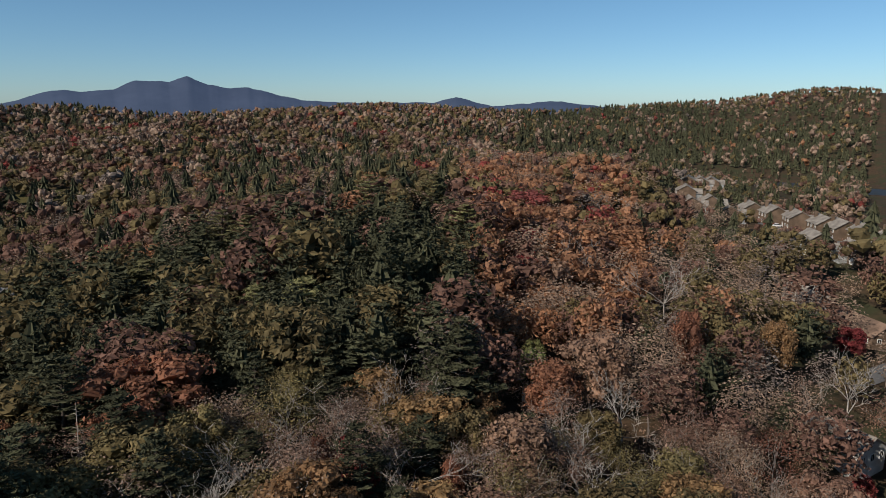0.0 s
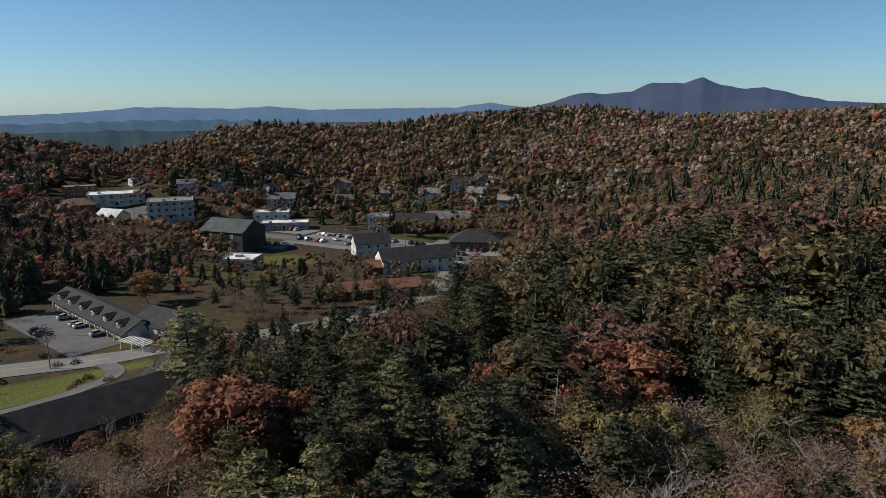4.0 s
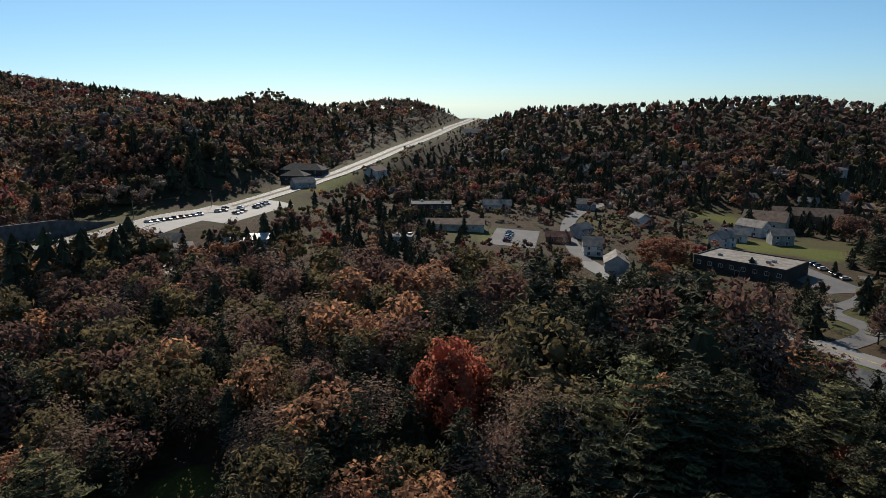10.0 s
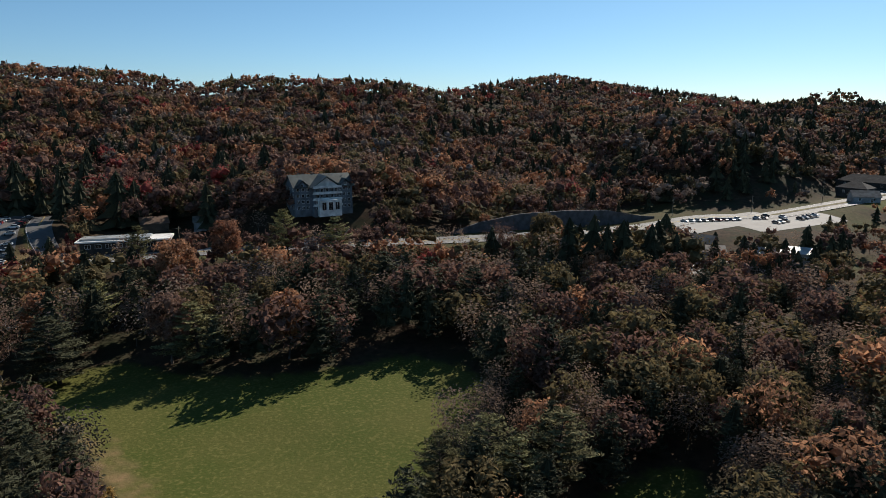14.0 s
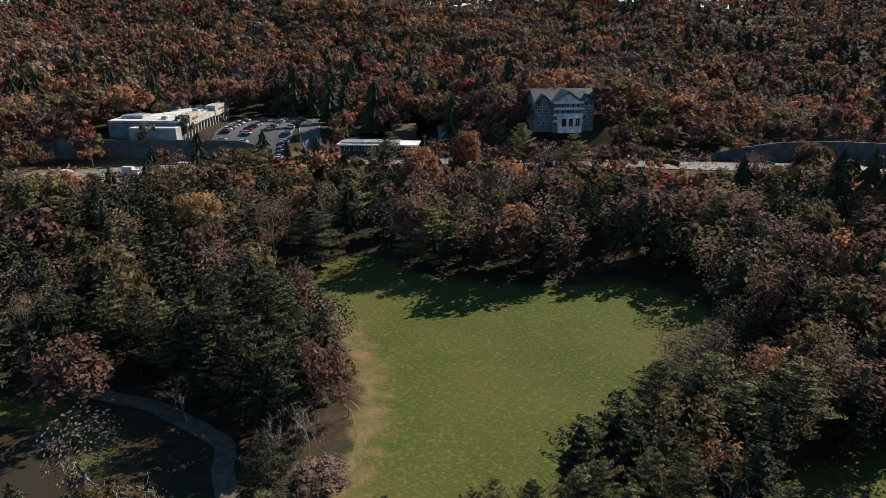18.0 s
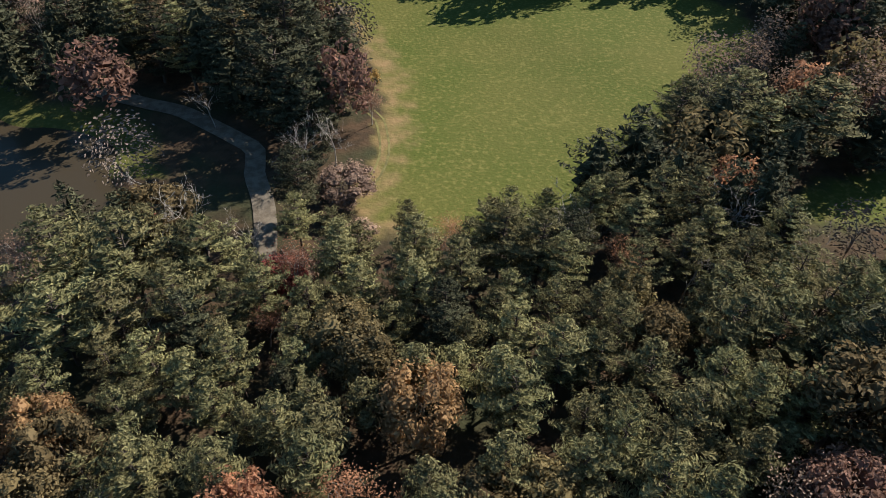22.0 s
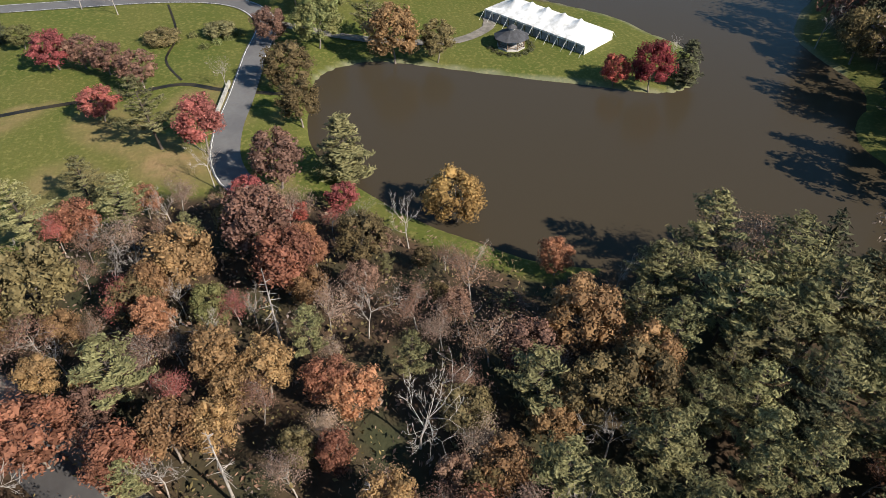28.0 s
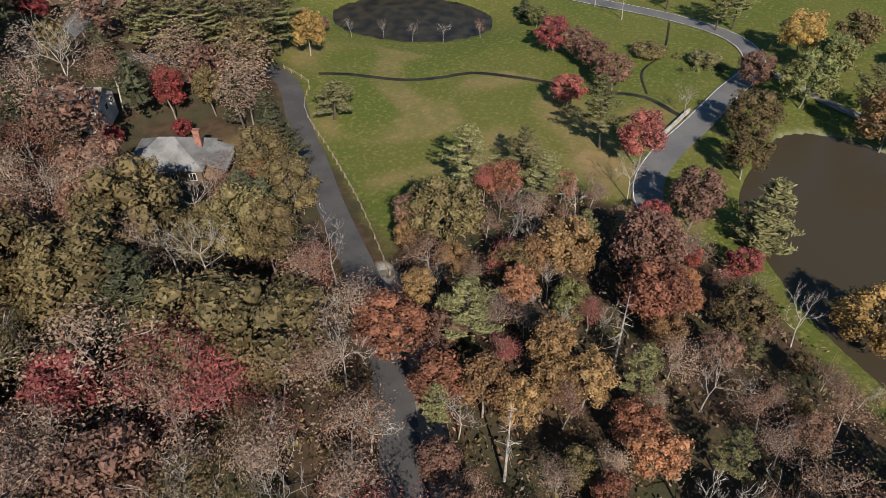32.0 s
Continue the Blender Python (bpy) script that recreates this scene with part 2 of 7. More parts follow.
def land(px, py):
    """Ground height over the whole plan."""
    px, py = np.asarray(px, float), np.asarray(py, float)
    shape = px.shape
    x, y = px.ravel(), py.ravel()
    num, den = np.zeros(x.shape), np.zeros(x.shape)
    for sx, sy, sz in SPOTS:
        w = 1.0 / ((x - sx) ** 2 + (y - sy) ** 2 + 220.0) ** 1.7
        num += w * sz
        den += w
    z = num / den
    r = np.hypot(x, y)
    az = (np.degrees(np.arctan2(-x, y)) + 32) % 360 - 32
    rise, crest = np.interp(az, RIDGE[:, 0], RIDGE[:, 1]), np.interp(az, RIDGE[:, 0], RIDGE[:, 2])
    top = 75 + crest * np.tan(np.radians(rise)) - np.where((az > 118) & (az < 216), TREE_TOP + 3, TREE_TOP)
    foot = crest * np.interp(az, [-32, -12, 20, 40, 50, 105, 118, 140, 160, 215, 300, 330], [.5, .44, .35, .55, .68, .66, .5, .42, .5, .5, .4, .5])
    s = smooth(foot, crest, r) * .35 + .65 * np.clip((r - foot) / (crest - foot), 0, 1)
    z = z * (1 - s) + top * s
    front = np.interp(az, [124, 126.5, 129.4, 132.8, 136.7, 142, 147], [-8, -6, -4.2, -1.9, -.7, -.3, -1.5])  # a nearer spur before the ridge
    ftop = 75 + 640 * np.tan(np.radians(front)) - TREE_TOP
    z = np.maximum(z, z + (ftop - z) * np.clip(1 - ((r - 640) / 190) ** 2, 0, 1) * ((az > 124) & (az < 147)))
    lumps = 5 * np.sin(x / 61 + 1.3 * np.sin(y / 83)) * np.sin(y / 57 + 1.1 * np.sin(x / 71))
    z = z + lumps * smooth(330, 600, r) * (1 - smooth(crest * .85, crest, r))
    z = z - (z + 40) * smooth(crest * 1.04, crest * 1.7, r) * .9
    for cx, cy, hx, hy, pz in PADS:
        e = np.maximum(np.abs(x - cx) - hx, np.abs(y - cy) - hy)
        z = pz + (z - pz) * smooth(0, 4 if pz == 24.5 else 16, e)
    d, hz = polyline_near(x, y, HIGHWAY)
    z = hz + (z - hz) * smooth(11, 38, d)
    e = edge_dist(x, y, LAKE)
    z = np.where(e > -14, (z - .5) * smooth(1.0, 14, -e) + .5 - 1.6 * smooth(-.6, 2.2, e), z)
    e = edge_dist(x, y, POND)
    z = np.where(e > -12, (z - .5) * smooth(1.0, 12, -e) + .5 - 1.5 * smooth(-.4, 2, e), z)
    e = edge_dist(x, y, FAR_LAKE)
    z = np.where(e > -40, (z - .8) * smooth(2, 40, -e) + .8 - 2.0 * smooth(-2, 8, e), z)
    return z.reshape(shape)


def z_at(x, y):
    return float(land(np.array([x]), np.array([y]))[0])


def grid_mesh(name, verts, faces, material, smooth_shade=True):
    me = bpy.data.meshes.new(name)
    verts, faces = np.asarray(verts, np.float32), np.asarray(faces, np.int32)
    k = faces.shape[1]
    me.vertices.add(len(verts))
    me.vertices.foreach_set("co", verts.ravel())
    me.loops.add(faces.size)
    me.loops.foreach_set("vertex_index", faces.ravel())
    me.polygons.add(len(faces))
    me.polygons.foreach_set("loop_start", np.arange(0, faces.size, k, dtype=np.int32))
    me.polygons.foreach_set("use_smooth", np.full(len(faces), smooth_shade))
    me.update(calc_edges=True)
    for m in (material if isinstance(material, (list, tuple)) else [material]):
        me.materials.append(m)
    return me


# roads in plan: centre line and half width
DRIVE = [(20, 10), (28, 17), (36, 22.8), (43.3, 27.7), (51.6, 33.7), (63.6, 44.2), (80.6, 62.7), (92.3, 74.6), (100.8, 83.9), (113.5, 95.8), (118.1, 101.9), (119, 110), (112, 120), (98, 136)]
PARK_ROAD = [(99, 4.5), (104, 8), (110, 11.5), (118, 13), (129, 12), (142, 9), (162, 5), (182, 1), (198, 8), (206, 26), (208, 55), (206, 110)]
LAKE_PATH = [(92, -132), (80, -125), (66, -120), (59.5, -118), (53, -114), (44, -107.7), (40, -104), (38.4, -97), (35.3, -90), (33, -83), (31, -74)]
TENT_PATH = [(172, -58), (165, -56), (159, -46), (161, -34), (168, -18), (178, -5), (183, 2)]
STREET = [(-300, -75), (-262, -42), (-223, 8), (-208, 28), (-195, 52), (-181, 78), (-168, 104), (-160, 140), (-163, 180), (-190, 225), (-225, 248)]
MAIN_STREET = [(-205, 245), (-235, 240), (-262, 232), (-292, 224), (-330, 215), (-390, 190), (-470, 160)]
SIDE_STREET = [(-215, 20), (-238, 32), (-262, 22), (-290, 35), (-330, 40)]
STORE_ROAD = [(52, -294), (56, -305), (66, -325), (70, -360)]
WEST_STREET = [(-300, -75), (-360, -100), (-420, -110), (-520, -100)]
FORECOURT = [(-193, 33), (-183, 36.5), (-172, 34.5), (-163.5, 37.5), (-160, 48), (-162, 60), (-170, 67), (-182, 69)]
CONDO_LANE = [(148, 330), (152, 300), (158, 270), (168, 235), (150, 190), (120, 165), (95, 150)]
CLEARING = [(-10, 250), (-9, 225), (-7, 196)]
ROADS = [(DRIVE, 2.8), (PARK_ROAD, 3.0), (LAKE_PATH, 1.9), (TENT_PATH, 1.6), (STREET, 5.0), (MAIN_STREET, 6.5), (SIDE_STREET, 3.6),
         (STORE_ROAD, 5.0), (WEST_STREET, 4.0), (CONDO_LANE, 3.2), (FORECOURT, 2.3), (CLEARING, 3.0), ([(x, y) for x, y, z in HIGHWAY], 9.5)]
LOTS = [  # centre, half sizes, turn: car parks
    (-219, 71, 25, 7.5, 2, "motel"), (-280, 232, 24, 17, 10, "town"), (-205, 236, 16, 12, 20, "corner"), (92, -332, 18, 34, 3, "store"),
    (-320, 18, 26, 9, 30, "hall"), (-265, -285, 40, 13, 10, "junction"), (-181, 29, 5, 7, 62, "inn"), (156, 286, 9, 38, -3, "condo"),
    (-52, -302, 15, 9, 10, "lodge"), (-330, -120, 22, 12, 15, "chapel"), (-250, -70, 18, 11, 35, "shops"), (-232, 226, 20, 10, 20, "church"),
    (-300, 200, 15, 8, 25, "green"), (-425, 185, 26, 8, 66, "market"), (-350, 242, 18, 6, 50, "row"), (-295, -272, 34, 12, 8, "diner"), (-205, -232, 20, 9, 20, "yard"),
    (-199, 259, 15, 9, 20, "town"), (-248, 246, 24, 8, 12, "town"), (-330, 236, 20, 8, 12, "town"), (-225, 262, 8, 8, 20, "row")]


def road_clear(x, y, extra=0.0):
    """True where no road or car park lies."""
    ok = np.ones(np.shape(x), bool)
    for line, half in ROADS:
        d, _ = polyline_near(x, y, [(a, b, 0) for a, b in line])
        ok &= d > half + extra
    for cx, cy, hx, hy, turn, _ in LOTS:
        c, s = math.cos(radians(turn)), math.sin(radians(turn))
        u, v = (x - cx) * c + (y - cy) * s, -(x - cx) * s + (y - cy) * c
        ok &= (np.abs(u) > hx + extra) | (np.abs(v) > hy + extra)
    return ok


# ------------------------------------------------------------ ground
def ground_material():
    m = bpy.data.materials.new("ground cover")
    m.use_nodes = True
    nt = m.node_tree
    n, l = nt.nodes, nt.links
    b = n["Principled BSDF"]
    b.inputs["Roughness"].default_value = 0.95
    b.inputs["Specular IOR Level"].default_value = 0.1
    geo = n.new("ShaderNodeNewGeometry")

    def noise_tex(size, detail=3):
        t = n.new("ShaderNodeTexNoise")
        t.inputs["Scale"].default_value = 1 / size
        t.inputs["Detail"].default_value = detail
        l.new(geo.outputs["Position"], t.inputs["Vector"])
        return t.outputs[0]

    def mixed(fac, a, c):
        k = n.new("ShaderNodeMix")
        k.data_type = "RGBA"
        l.new(fac, k.inputs[0])
        for sock, v in ((6, a), (7, c)):
            if isinstance(v, tuple):
                k.inputs[sock].default_value = (*v, 1)
            else:
                l.new(v, k.inputs[sock])
        return k.outputs[2]

    def ranged(v, lo, hi):
        r = n.new("ShaderNodeMapRange")
        r.inputs[1].default_value, r.inputs[2].default_value = lo, hi
        l.new(v, r.inputs[0])
        return r.outputs[0]

    litter = mixed(ranged(noise_tex(2.5), .4, .6), (0.040, 0.029, 0.019), (0.066, 0.043, 0.027))
    litter = mixed(ranged(noise_tex(14), .45, .65), litter, (0.036, 0.038, 0.020))
    grass = mixed(ranged(noise_tex(22, 4), .38, .62), (0.064, 0.079, 0.017), (0.085, 0.088, 0.023))
    grass = mixed(ranged(noise_tex(0.9, 2), .5, .75), grass, (0.140, 0.131, 0.040))
    grass = mixed(ranged(noise_tex(0.4, 3), .54, .76), grass, (0.060, 0.076, 0.014))
    dry = mixed(ranged(noise_tex(3.5), .4, .6), (0.24, 0.155, 0.085), (0.17, 0.125, 0.06))
    masks = n.new("ShaderNodeAttribute")
    masks.attribute_name = "cover"
    sep = n.new("ShaderNodeSeparateColor")
    l.new(masks.outputs["Color"], sep.inputs[0])
    out = mixed(sep.outputs[0], litter, grass)
    out = mixed(sep.outputs[1], out, dry)
    out = mixed(sep.outputs[2], out, (0.30, 0.28, 0.25))
    l.new(out, b.inputs["Base Color"])
    bp = n.new("ShaderNodeBump")
    bp.inputs["Strength"].default_value = 0.6
    bp.inputs["Distance"].default_value = 0.25
    l.new(noise_tex(0.7, 5), bp.inputs["Height"])
    l.new(bp.outputs[0], b.inputs["Normal"])
    return m


GREENS = [(-175.5, 49.5, 12.5, 9, 76), (-207, 22, 9, 5, 60), (-172, 68, 9, 4, 60), (-380, 5, 34, 16, 75), (-455, -30, 16, 9, 80), (-262, 186, 16, 10, 40),
          (-338, 168, 12, 7, 30), (-400, -283, 34, 7, 8), (-320, -130, 14, 6, 15), (-140, 62, 7, 12, 30), (60, -297, 8, 6, 0), (66, -308, 3, 16, 8)]


def cover(x, y):
    """How much grass, dry grass and bare gravel covers the ground."""
    wob = 1.6 * np.sin(x * .7 + 2 * np.sin(y * .31)) * np.sin(y * .63 + 2 * np.sin(x * .27))
    g = smooth(-1.5, 1.5, edge_dist(x, y, MEADOW) + wob)
    g = np.maximum(g, smooth(-1, 2, edge_dist(x, y, GLADE) + wob))
    g = np.maximum(g, smooth(-1, 2, edge_dist(x, y, LAWN) + wob * .6))
    g = np.maximum(g, inside(x, y, [(195, -50), (185, -66), (166, -96), (145, -104), (128, -103), (117, -90), (126, -68), (140, -45), (160, -20)]) * 1.0)
    e = edge_dist(x, y, LAKE)
    g = np.maximum(g, smooth(-6, -3.5, e) * (x > 70) * (y > -45))
    g = np.maximum(g, smooth(-9, -5, e) * (y < -96) * .8)
    for cx, cy, hx, hy, turn in GREENS:
        c, s = math.cos(radians(turn)), math.sin(radians(turn))
        u, v = ((x - cx) * c + (y - cy) * s) / hx, (-(x - cx) * s + (y - cy) * c) / hy
        g = np.maximum(g, smooth(1.15, .95, u ** 4 + v ** 4))
    r = np.hypot(x, y)
    g = np.maximum(g, .35 * smooth(.1, .8, np.sin(x / 23) * np.sin(y / 19)) * (x < -180) * (r < 480))
    dry = smooth(7, 0, edge_dist(x, y, MEADOW) + 2 * wob) * smooth(-4, -1, edge_dist(x, y, MEADOW)) * (x > 8) * (y < -70) * (y > -172) * g * .85
    dry = np.maximum(dry, .8 * smooth(9, 2, np.hypot(x - 118, y - 24)) * g)
    dry = np.maximum(dry, .7 * smooth(12, 3, np.hypot(x - 89, y - 88)))
    dry = np.maximum(dry, .8 * smooth(5, 2, np.abs(np.hypot(x - 147, y - 62) - 24)) * (y > 60) * (x < 150) * g * .5)
    lawn = smooth(0, 6, edge_dist(x, y, LAWN)) * (x > 70) * (x < 150) * (y > 0)
    dry = np.maximum(dry, .42 * lawn * smooth(.05, .75, np.sin(x / 7.3 + 1.5 * np.sin(y / 9)) * np.sin(y / 6.1 + 1.2 * np.sin(x / 8)) + .25))
    d, _ = polyline_near(x, y, [(38.6, 18.7, 0), (45.8, 24.4, 0), (53.4, 30.4, 0), (65, 40.5, 0), (70, 45, 0)])
    stone = smooth(1.9, 1.3, d)
    d, _ = polyline_near(x, y, [(a, b, 0) for a, b, c in HIGHWAY])
    bank = smooth(26, 12, d) * ((x > 60) & (x < 240))
    dry = np.maximum(dry, bank * .9)
    g = np.maximum(g, smooth(20, 13, d) * .35)
    e = edge_dist(x, y, LAKE)
    stone = np.maximum(stone, smooth(-1.0, -.2, e) * .25 * ((x > 118) & (y < -8)))
    return np.stack([g, dry, stone, np.ones_like(g)], -1)


def build_ground():
    radii = [0.0]
    r = 6.0
    while r < 4800:
        radii.append(r)
        r += max(1.4, r * 0.0125) if r < 260 else r * (0.018 if r < 1700 else 0.05)
    nr, na = len(radii) - 1, 540
    rr, aa = np.meshgrid(np.array(radii[1:]), np.linspace(0, 2 * np.pi, na, endpoint=False), indexing="ij")
    x, y = (rr * np.cos(aa)).ravel(), (rr * np.sin(aa)).ravel()
    z = land(x, y)
    verts = np.vstack([np.stack([x, y, z], 1), [[0, 0, z_at(0, 0)]]])
    i, j = np.meshgrid(np.arange(nr - 1), np.arange(na), indexing="ij")
    k = (j + 1) % na
    quads = np.stack([i * na + j, (i + 1) * na + j, (i + 1) * na + k, i * na + k], -1).reshape(-1, 4)
    me = grid_mesh("ground", verts[:-1], quads, ground_material())
    bm = bmesh.new()
    bm.from_mesh(me)
    bm.verts.ensure_lookup_table()
    bm.faces.new([bm.verts[j] for j in range(na)])
    bm.to_mesh(me)
    bm.free()
    verts = verts[:-1]
    att = me.attributes.new("cover", "FLOAT_COLOR", "POINT")
    att.data.foreach_set("color", cover(verts[:, 0], verts[:, 1]).astype(np.float32).ravel())
    return tagged(new("ground", me), "leaf-littered forest floor, mown meadow and park lawn", "ground", kind="structure")


build_ground()


# ------------------------------------------------------------ water
def water_material(name, col, rough):
    m = bpy.data.materials.new(name)
    m.use_nodes = True
    n, l = m.node_tree.nodes, m.node_tree.links
    b = n["Principled BSDF"]
    b.inputs["Base Color"].default_value = (*col, 1)
    b.inputs["Roughness"].default_value = rough
    b.inputs["IOR"].default_value = 1.33
    b.inputs["Specular IOR Level"].default_value = 0.17
    geo = n.new("ShaderNodeNewGeometry")
    t = n.new("ShaderNodeTexNoise")
    t.inputs["Scale"].default_value = 1.4
    t.inputs["Detail"].default_value = 3
    l.new(geo.outputs["Position"], t.inputs["Vector"])
    bp = n.new("ShaderNodeBump")
    bp.inputs["Strength"].default_value = 0.12
    bp.inputs["Distance"].default_value = 0.05
    l.new(t.outputs[0], bp.inputs["Height"])
    l.new(bp.outputs[0], b.inputs["Normal"])
    return m


MUDDY = water_material("muddy lake water", (0.040, 0.032, 0.021), 0.2)
DARK_WATER = water_material("dark pond water", (0.022, 0.018, 0.013), 0.4)
POND_WATER = mat("pond water with floating leaves", (0.012, 0.011, 0.008), 0.5, vary=0.3, scale=4.0, fine=.35, col2=(0.032, 0.026, 0.016), spec=0.12)


def water(name, poly, z, material, label):
    bm = bmesh.new()
    bm.faces.new([bm.verts.new((x, y, z)) for x, y in poly])
    bmesh.ops.triangulate(bm, faces=bm.faces[:])
    me = bpy.data.meshes.new(name)
    bm.to_mesh(me)
    me.materials.append(material)
    return tagged(new(name, me), label, "water", kind="structure")


water("lake", LAKE, 0.0, MUDDY, "calm brown muddy lake with grassy banks")
water("pond", POND, 0.0, POND_WATER, "small dark round pond with leaves on it")
water("far_lake", FAR_LAKE, 0.0, DARK_WATER, "distant dark blue lake between woods")

# ------------------------------------------------------------ roads
ASPHALT = mat("grey asphalt", (0.088, 0.086, 0.088), 0.85, vary=0.12, scale=6.0, bump=0.2, bscale=9, col2=(0.112, 0.110, 0.110), spec=0.3)
DARK_ASPHALT = mat("dark asphalt", (0.044, 0.042, 0.043), 0.85, vary=0.12, scale=6.0, bump=0.2, bscale=9, col2=(0.062, 0.060, 0.060))
# pale tone also carries the sun glare on highway and junction lots
PALE_ASPHALT = mat("pale asphalt toned for sun glare", (0.150, 0.148, 0.146), 0.75, vary=0.1, scale=9.0, col2=(0.185, 0.18, 0.175), spec=0.3)
GRAVEL = mat("pale gravel", (0.19, 0.172, 0.148), 0.9, vary=0.2, scale=2.0, bump=0.4, bscale=6)
PATH_GRAVEL = mat("brown path gravel", (0.150, 0.128, 0.100), 0.95, vary=0.3, scale=1.6, fine=.3, bump=0.4, bscale=6, col2=(0.095, 0.078, 0.058))
WHITE_PAINT = mat("white road paint", (0.75, 0.75, 0.73), 0.7, vary=0.1)
YELLOW_PAINT = mat("yellow road paint", (0.65, 0.45, 0.08), 0.7, vary=0.1)
CONCRETE = mat("pale concrete", (0.42, 0.40, 0.37), 0.85, vary=0.15, scale=3.0)


def curve_points(line, step=2.5):
    """Evenly spaced points of a smooth line through the plan points."""
    p = np.array(line, float)
    pts = []
    for i in range(len(p) - 1):
        a, b, c, d = p[max(i - 1, 0)], p[i], p[i + 1], p[min(i + 2, len(p) - 1)]
        k = max(2, int(np.hypot(*(c - b)[:2]) / step))
        for t in np.linspace(0, 1, k, endpoint=False):
            pts.append(.5 * (2 * b + (c - a) * t + (2 * a - 5 * b + 4 * c - d) * t * t + (3 * b - a - 3 * c + d) * t ** 3))
    pts.append(p[-1])
    return np.array(pts)


def ribbon(line, half, lift, material, name, label="", offset=0.0, category="", parent=None, kind="structure", dash=None, step=2.5, rows=4):
    pts = curve_points([q[:2] for q in line], step)
    d = np.gradient(pts, axis=0)
    d /= np.linalg.norm(d, axis=1)[:, None] + 1e-9
    nrm = np.stack([-d[:, 1], d[:, 0]], 1)
    cols = []
    for u in np.linspace(-1, 1, rows):
        q = pts + nrm * (offset + half * u)
        mid = pts + nrm * offset
        cols.append(np.column_stack([q, np.maximum(land(q[:, 0], q[:, 1]), land(mid[:, 0], mid[:, 1])) + lift]))
    v = np.stack(cols, 1).reshape(-1, 3)
    n = len(pts)
    i, j = np.meshgrid(np.arange(n - 1), np.arange(rows - 1), indexing="ij")
    if dash:
        keep = (i // dash) % 2 == 0
        i, j = i[keep], j[keep]
    f = np.stack([i * rows + j, i * rows + j + 1, (i + 1) * rows + j + 1, (i + 1) * rows + j], -1).reshape(-1, 4)
    me = grid_mesh(name, v, f[:, ::-1], material)
    ob = new(name, me)
    if parent:
        ob.parent = parent
    else:
        tagged(ob, label, category, kind=kind)
    return ob


def lane(line, half, material, name, label, edge=None, centre=None, lift=.16):
    ob = ribbon(line, half, lift, material, name, label, category="road")
    if edge:
        for s in (-1, 1):
            ribbon(line, .06, lift + .03, edge, "edge_line", offset=s * (half - .35), parent=ob, rows=2)
    if centre:
        for s in (-.16, .16):
            ribbon(line, .07, lift + .03, centre, "centre_line", offset=s, parent=ob, rows=2)
    return ob


lane(DRIVE, 2.6, DARK_ASPHALT, "drive", "dark asphalt drive curving past the lawn")
lane(PARK_ROAD, 3.0, ASPHALT, "park_road", "grey asphalt park road crossing the stream", edge=WHITE_PAINT)
lane(LAKE_PATH, 1.9, PATH_GRAVEL, "lake_path", "pale gravel lane beside the lake in tree shade")
lane(TENT_PATH, 1.6, GRAVEL, "tent_path", "pale gravel path leading to the tent")
lane(STREET, 5.0, PALE_ASPHALT, "street", "grey two-lane street past the motel", centre=YELLOW_PAINT)
lane(MAIN_STREET, 6.5, ASPHALT, "main_street", "grey town street with parked cars", centre=YELLOW_PAINT)
lane(SIDE_STREET, 3.6, ASPHALT, "side_street", "narrow grey side street between trees")
lane(STORE_ROAD, 5.0, ASPHALT, "store_road", "asphalt entrance road of the supermarket", centre=YELLOW_PAINT, edge=WHITE_PAINT)
lane(WEST_STREET, 4.0, ASPHALT, "west_street", "grey residential street between trees")
lane(FORECOURT, 2.3, ASPHALT, "forecourt", "asphalt loop round the oval lawn of the inn")
lane(CONDO_LANE, 3.2, ASPHALT, "condo_lane", "grey lane in front of the townhouses")
lane(CLEARING, 3.0, GRAVEL, "clearing_lane", "short gravel lane in a clearing among pines")
highway = lane([q[:2] for q in HIGHWAY], 8.0, PALE_ASPHALT, "highway", "wide pale highway climbing over the hill", lift=.35)
for s in (-7.4, -3.8, 3.8, 7.4):
    ribbon([q[:2] for q in HIGHWAY], .1, .40, WHITE_PAINT, "lane_line", offset=s, parent=highway, rows=2, dash=3 if abs(s) < 5 else None)
for s in (-.25, .25):
    ribbon([q[:2] for q in HIGHWAY], .1, .40, YELLOW_PAINT, "centre_line", offset=s, parent=highway, rows=2)
ribbon(HIGHWAY[8:], 1.6, .42, mat("dry median grass", (0.16, 0.14, 0.07), 0.95, scale=4), "median", parent=highway, rows=2)


def lot(cx, cy, hx, hy, turn, name):
    nx, ny = max(2, int(hx / 2)), max(2, int(hy / 2))
    u, v = np.meshgrid(np.linspace(-hx, hx, nx), np.linspace(-hy, hy, ny), indexing="ij")
    c, s = math.cos(radians(turn)), math.sin(radians(turn))
    x, y = cx + u * c - v * s, cy + u * s + v * c
    z = land(x, y) + .14
    i, j = np.meshgrid(np.arange(nx - 1), np.arange(ny - 1), indexing="ij")
    f = np.stack([i * ny + j, (i + 1) * ny + j, (i + 1) * ny + j + 1, i * ny + j + 1], -1).reshape(-1, 4)
    # junction, diner and yard get the paler asphalt in place of sun glare
    me = grid_mesh("car_park", np.stack([x, y, z], -1).reshape(-1, 3), f, PALE_ASPHALT if name in ("junction", "diner", "yard", "town", "row") else ASPHALT)
    return tagged(new("car_park", me), "grey asphalt car park", "car park", kind="structure")


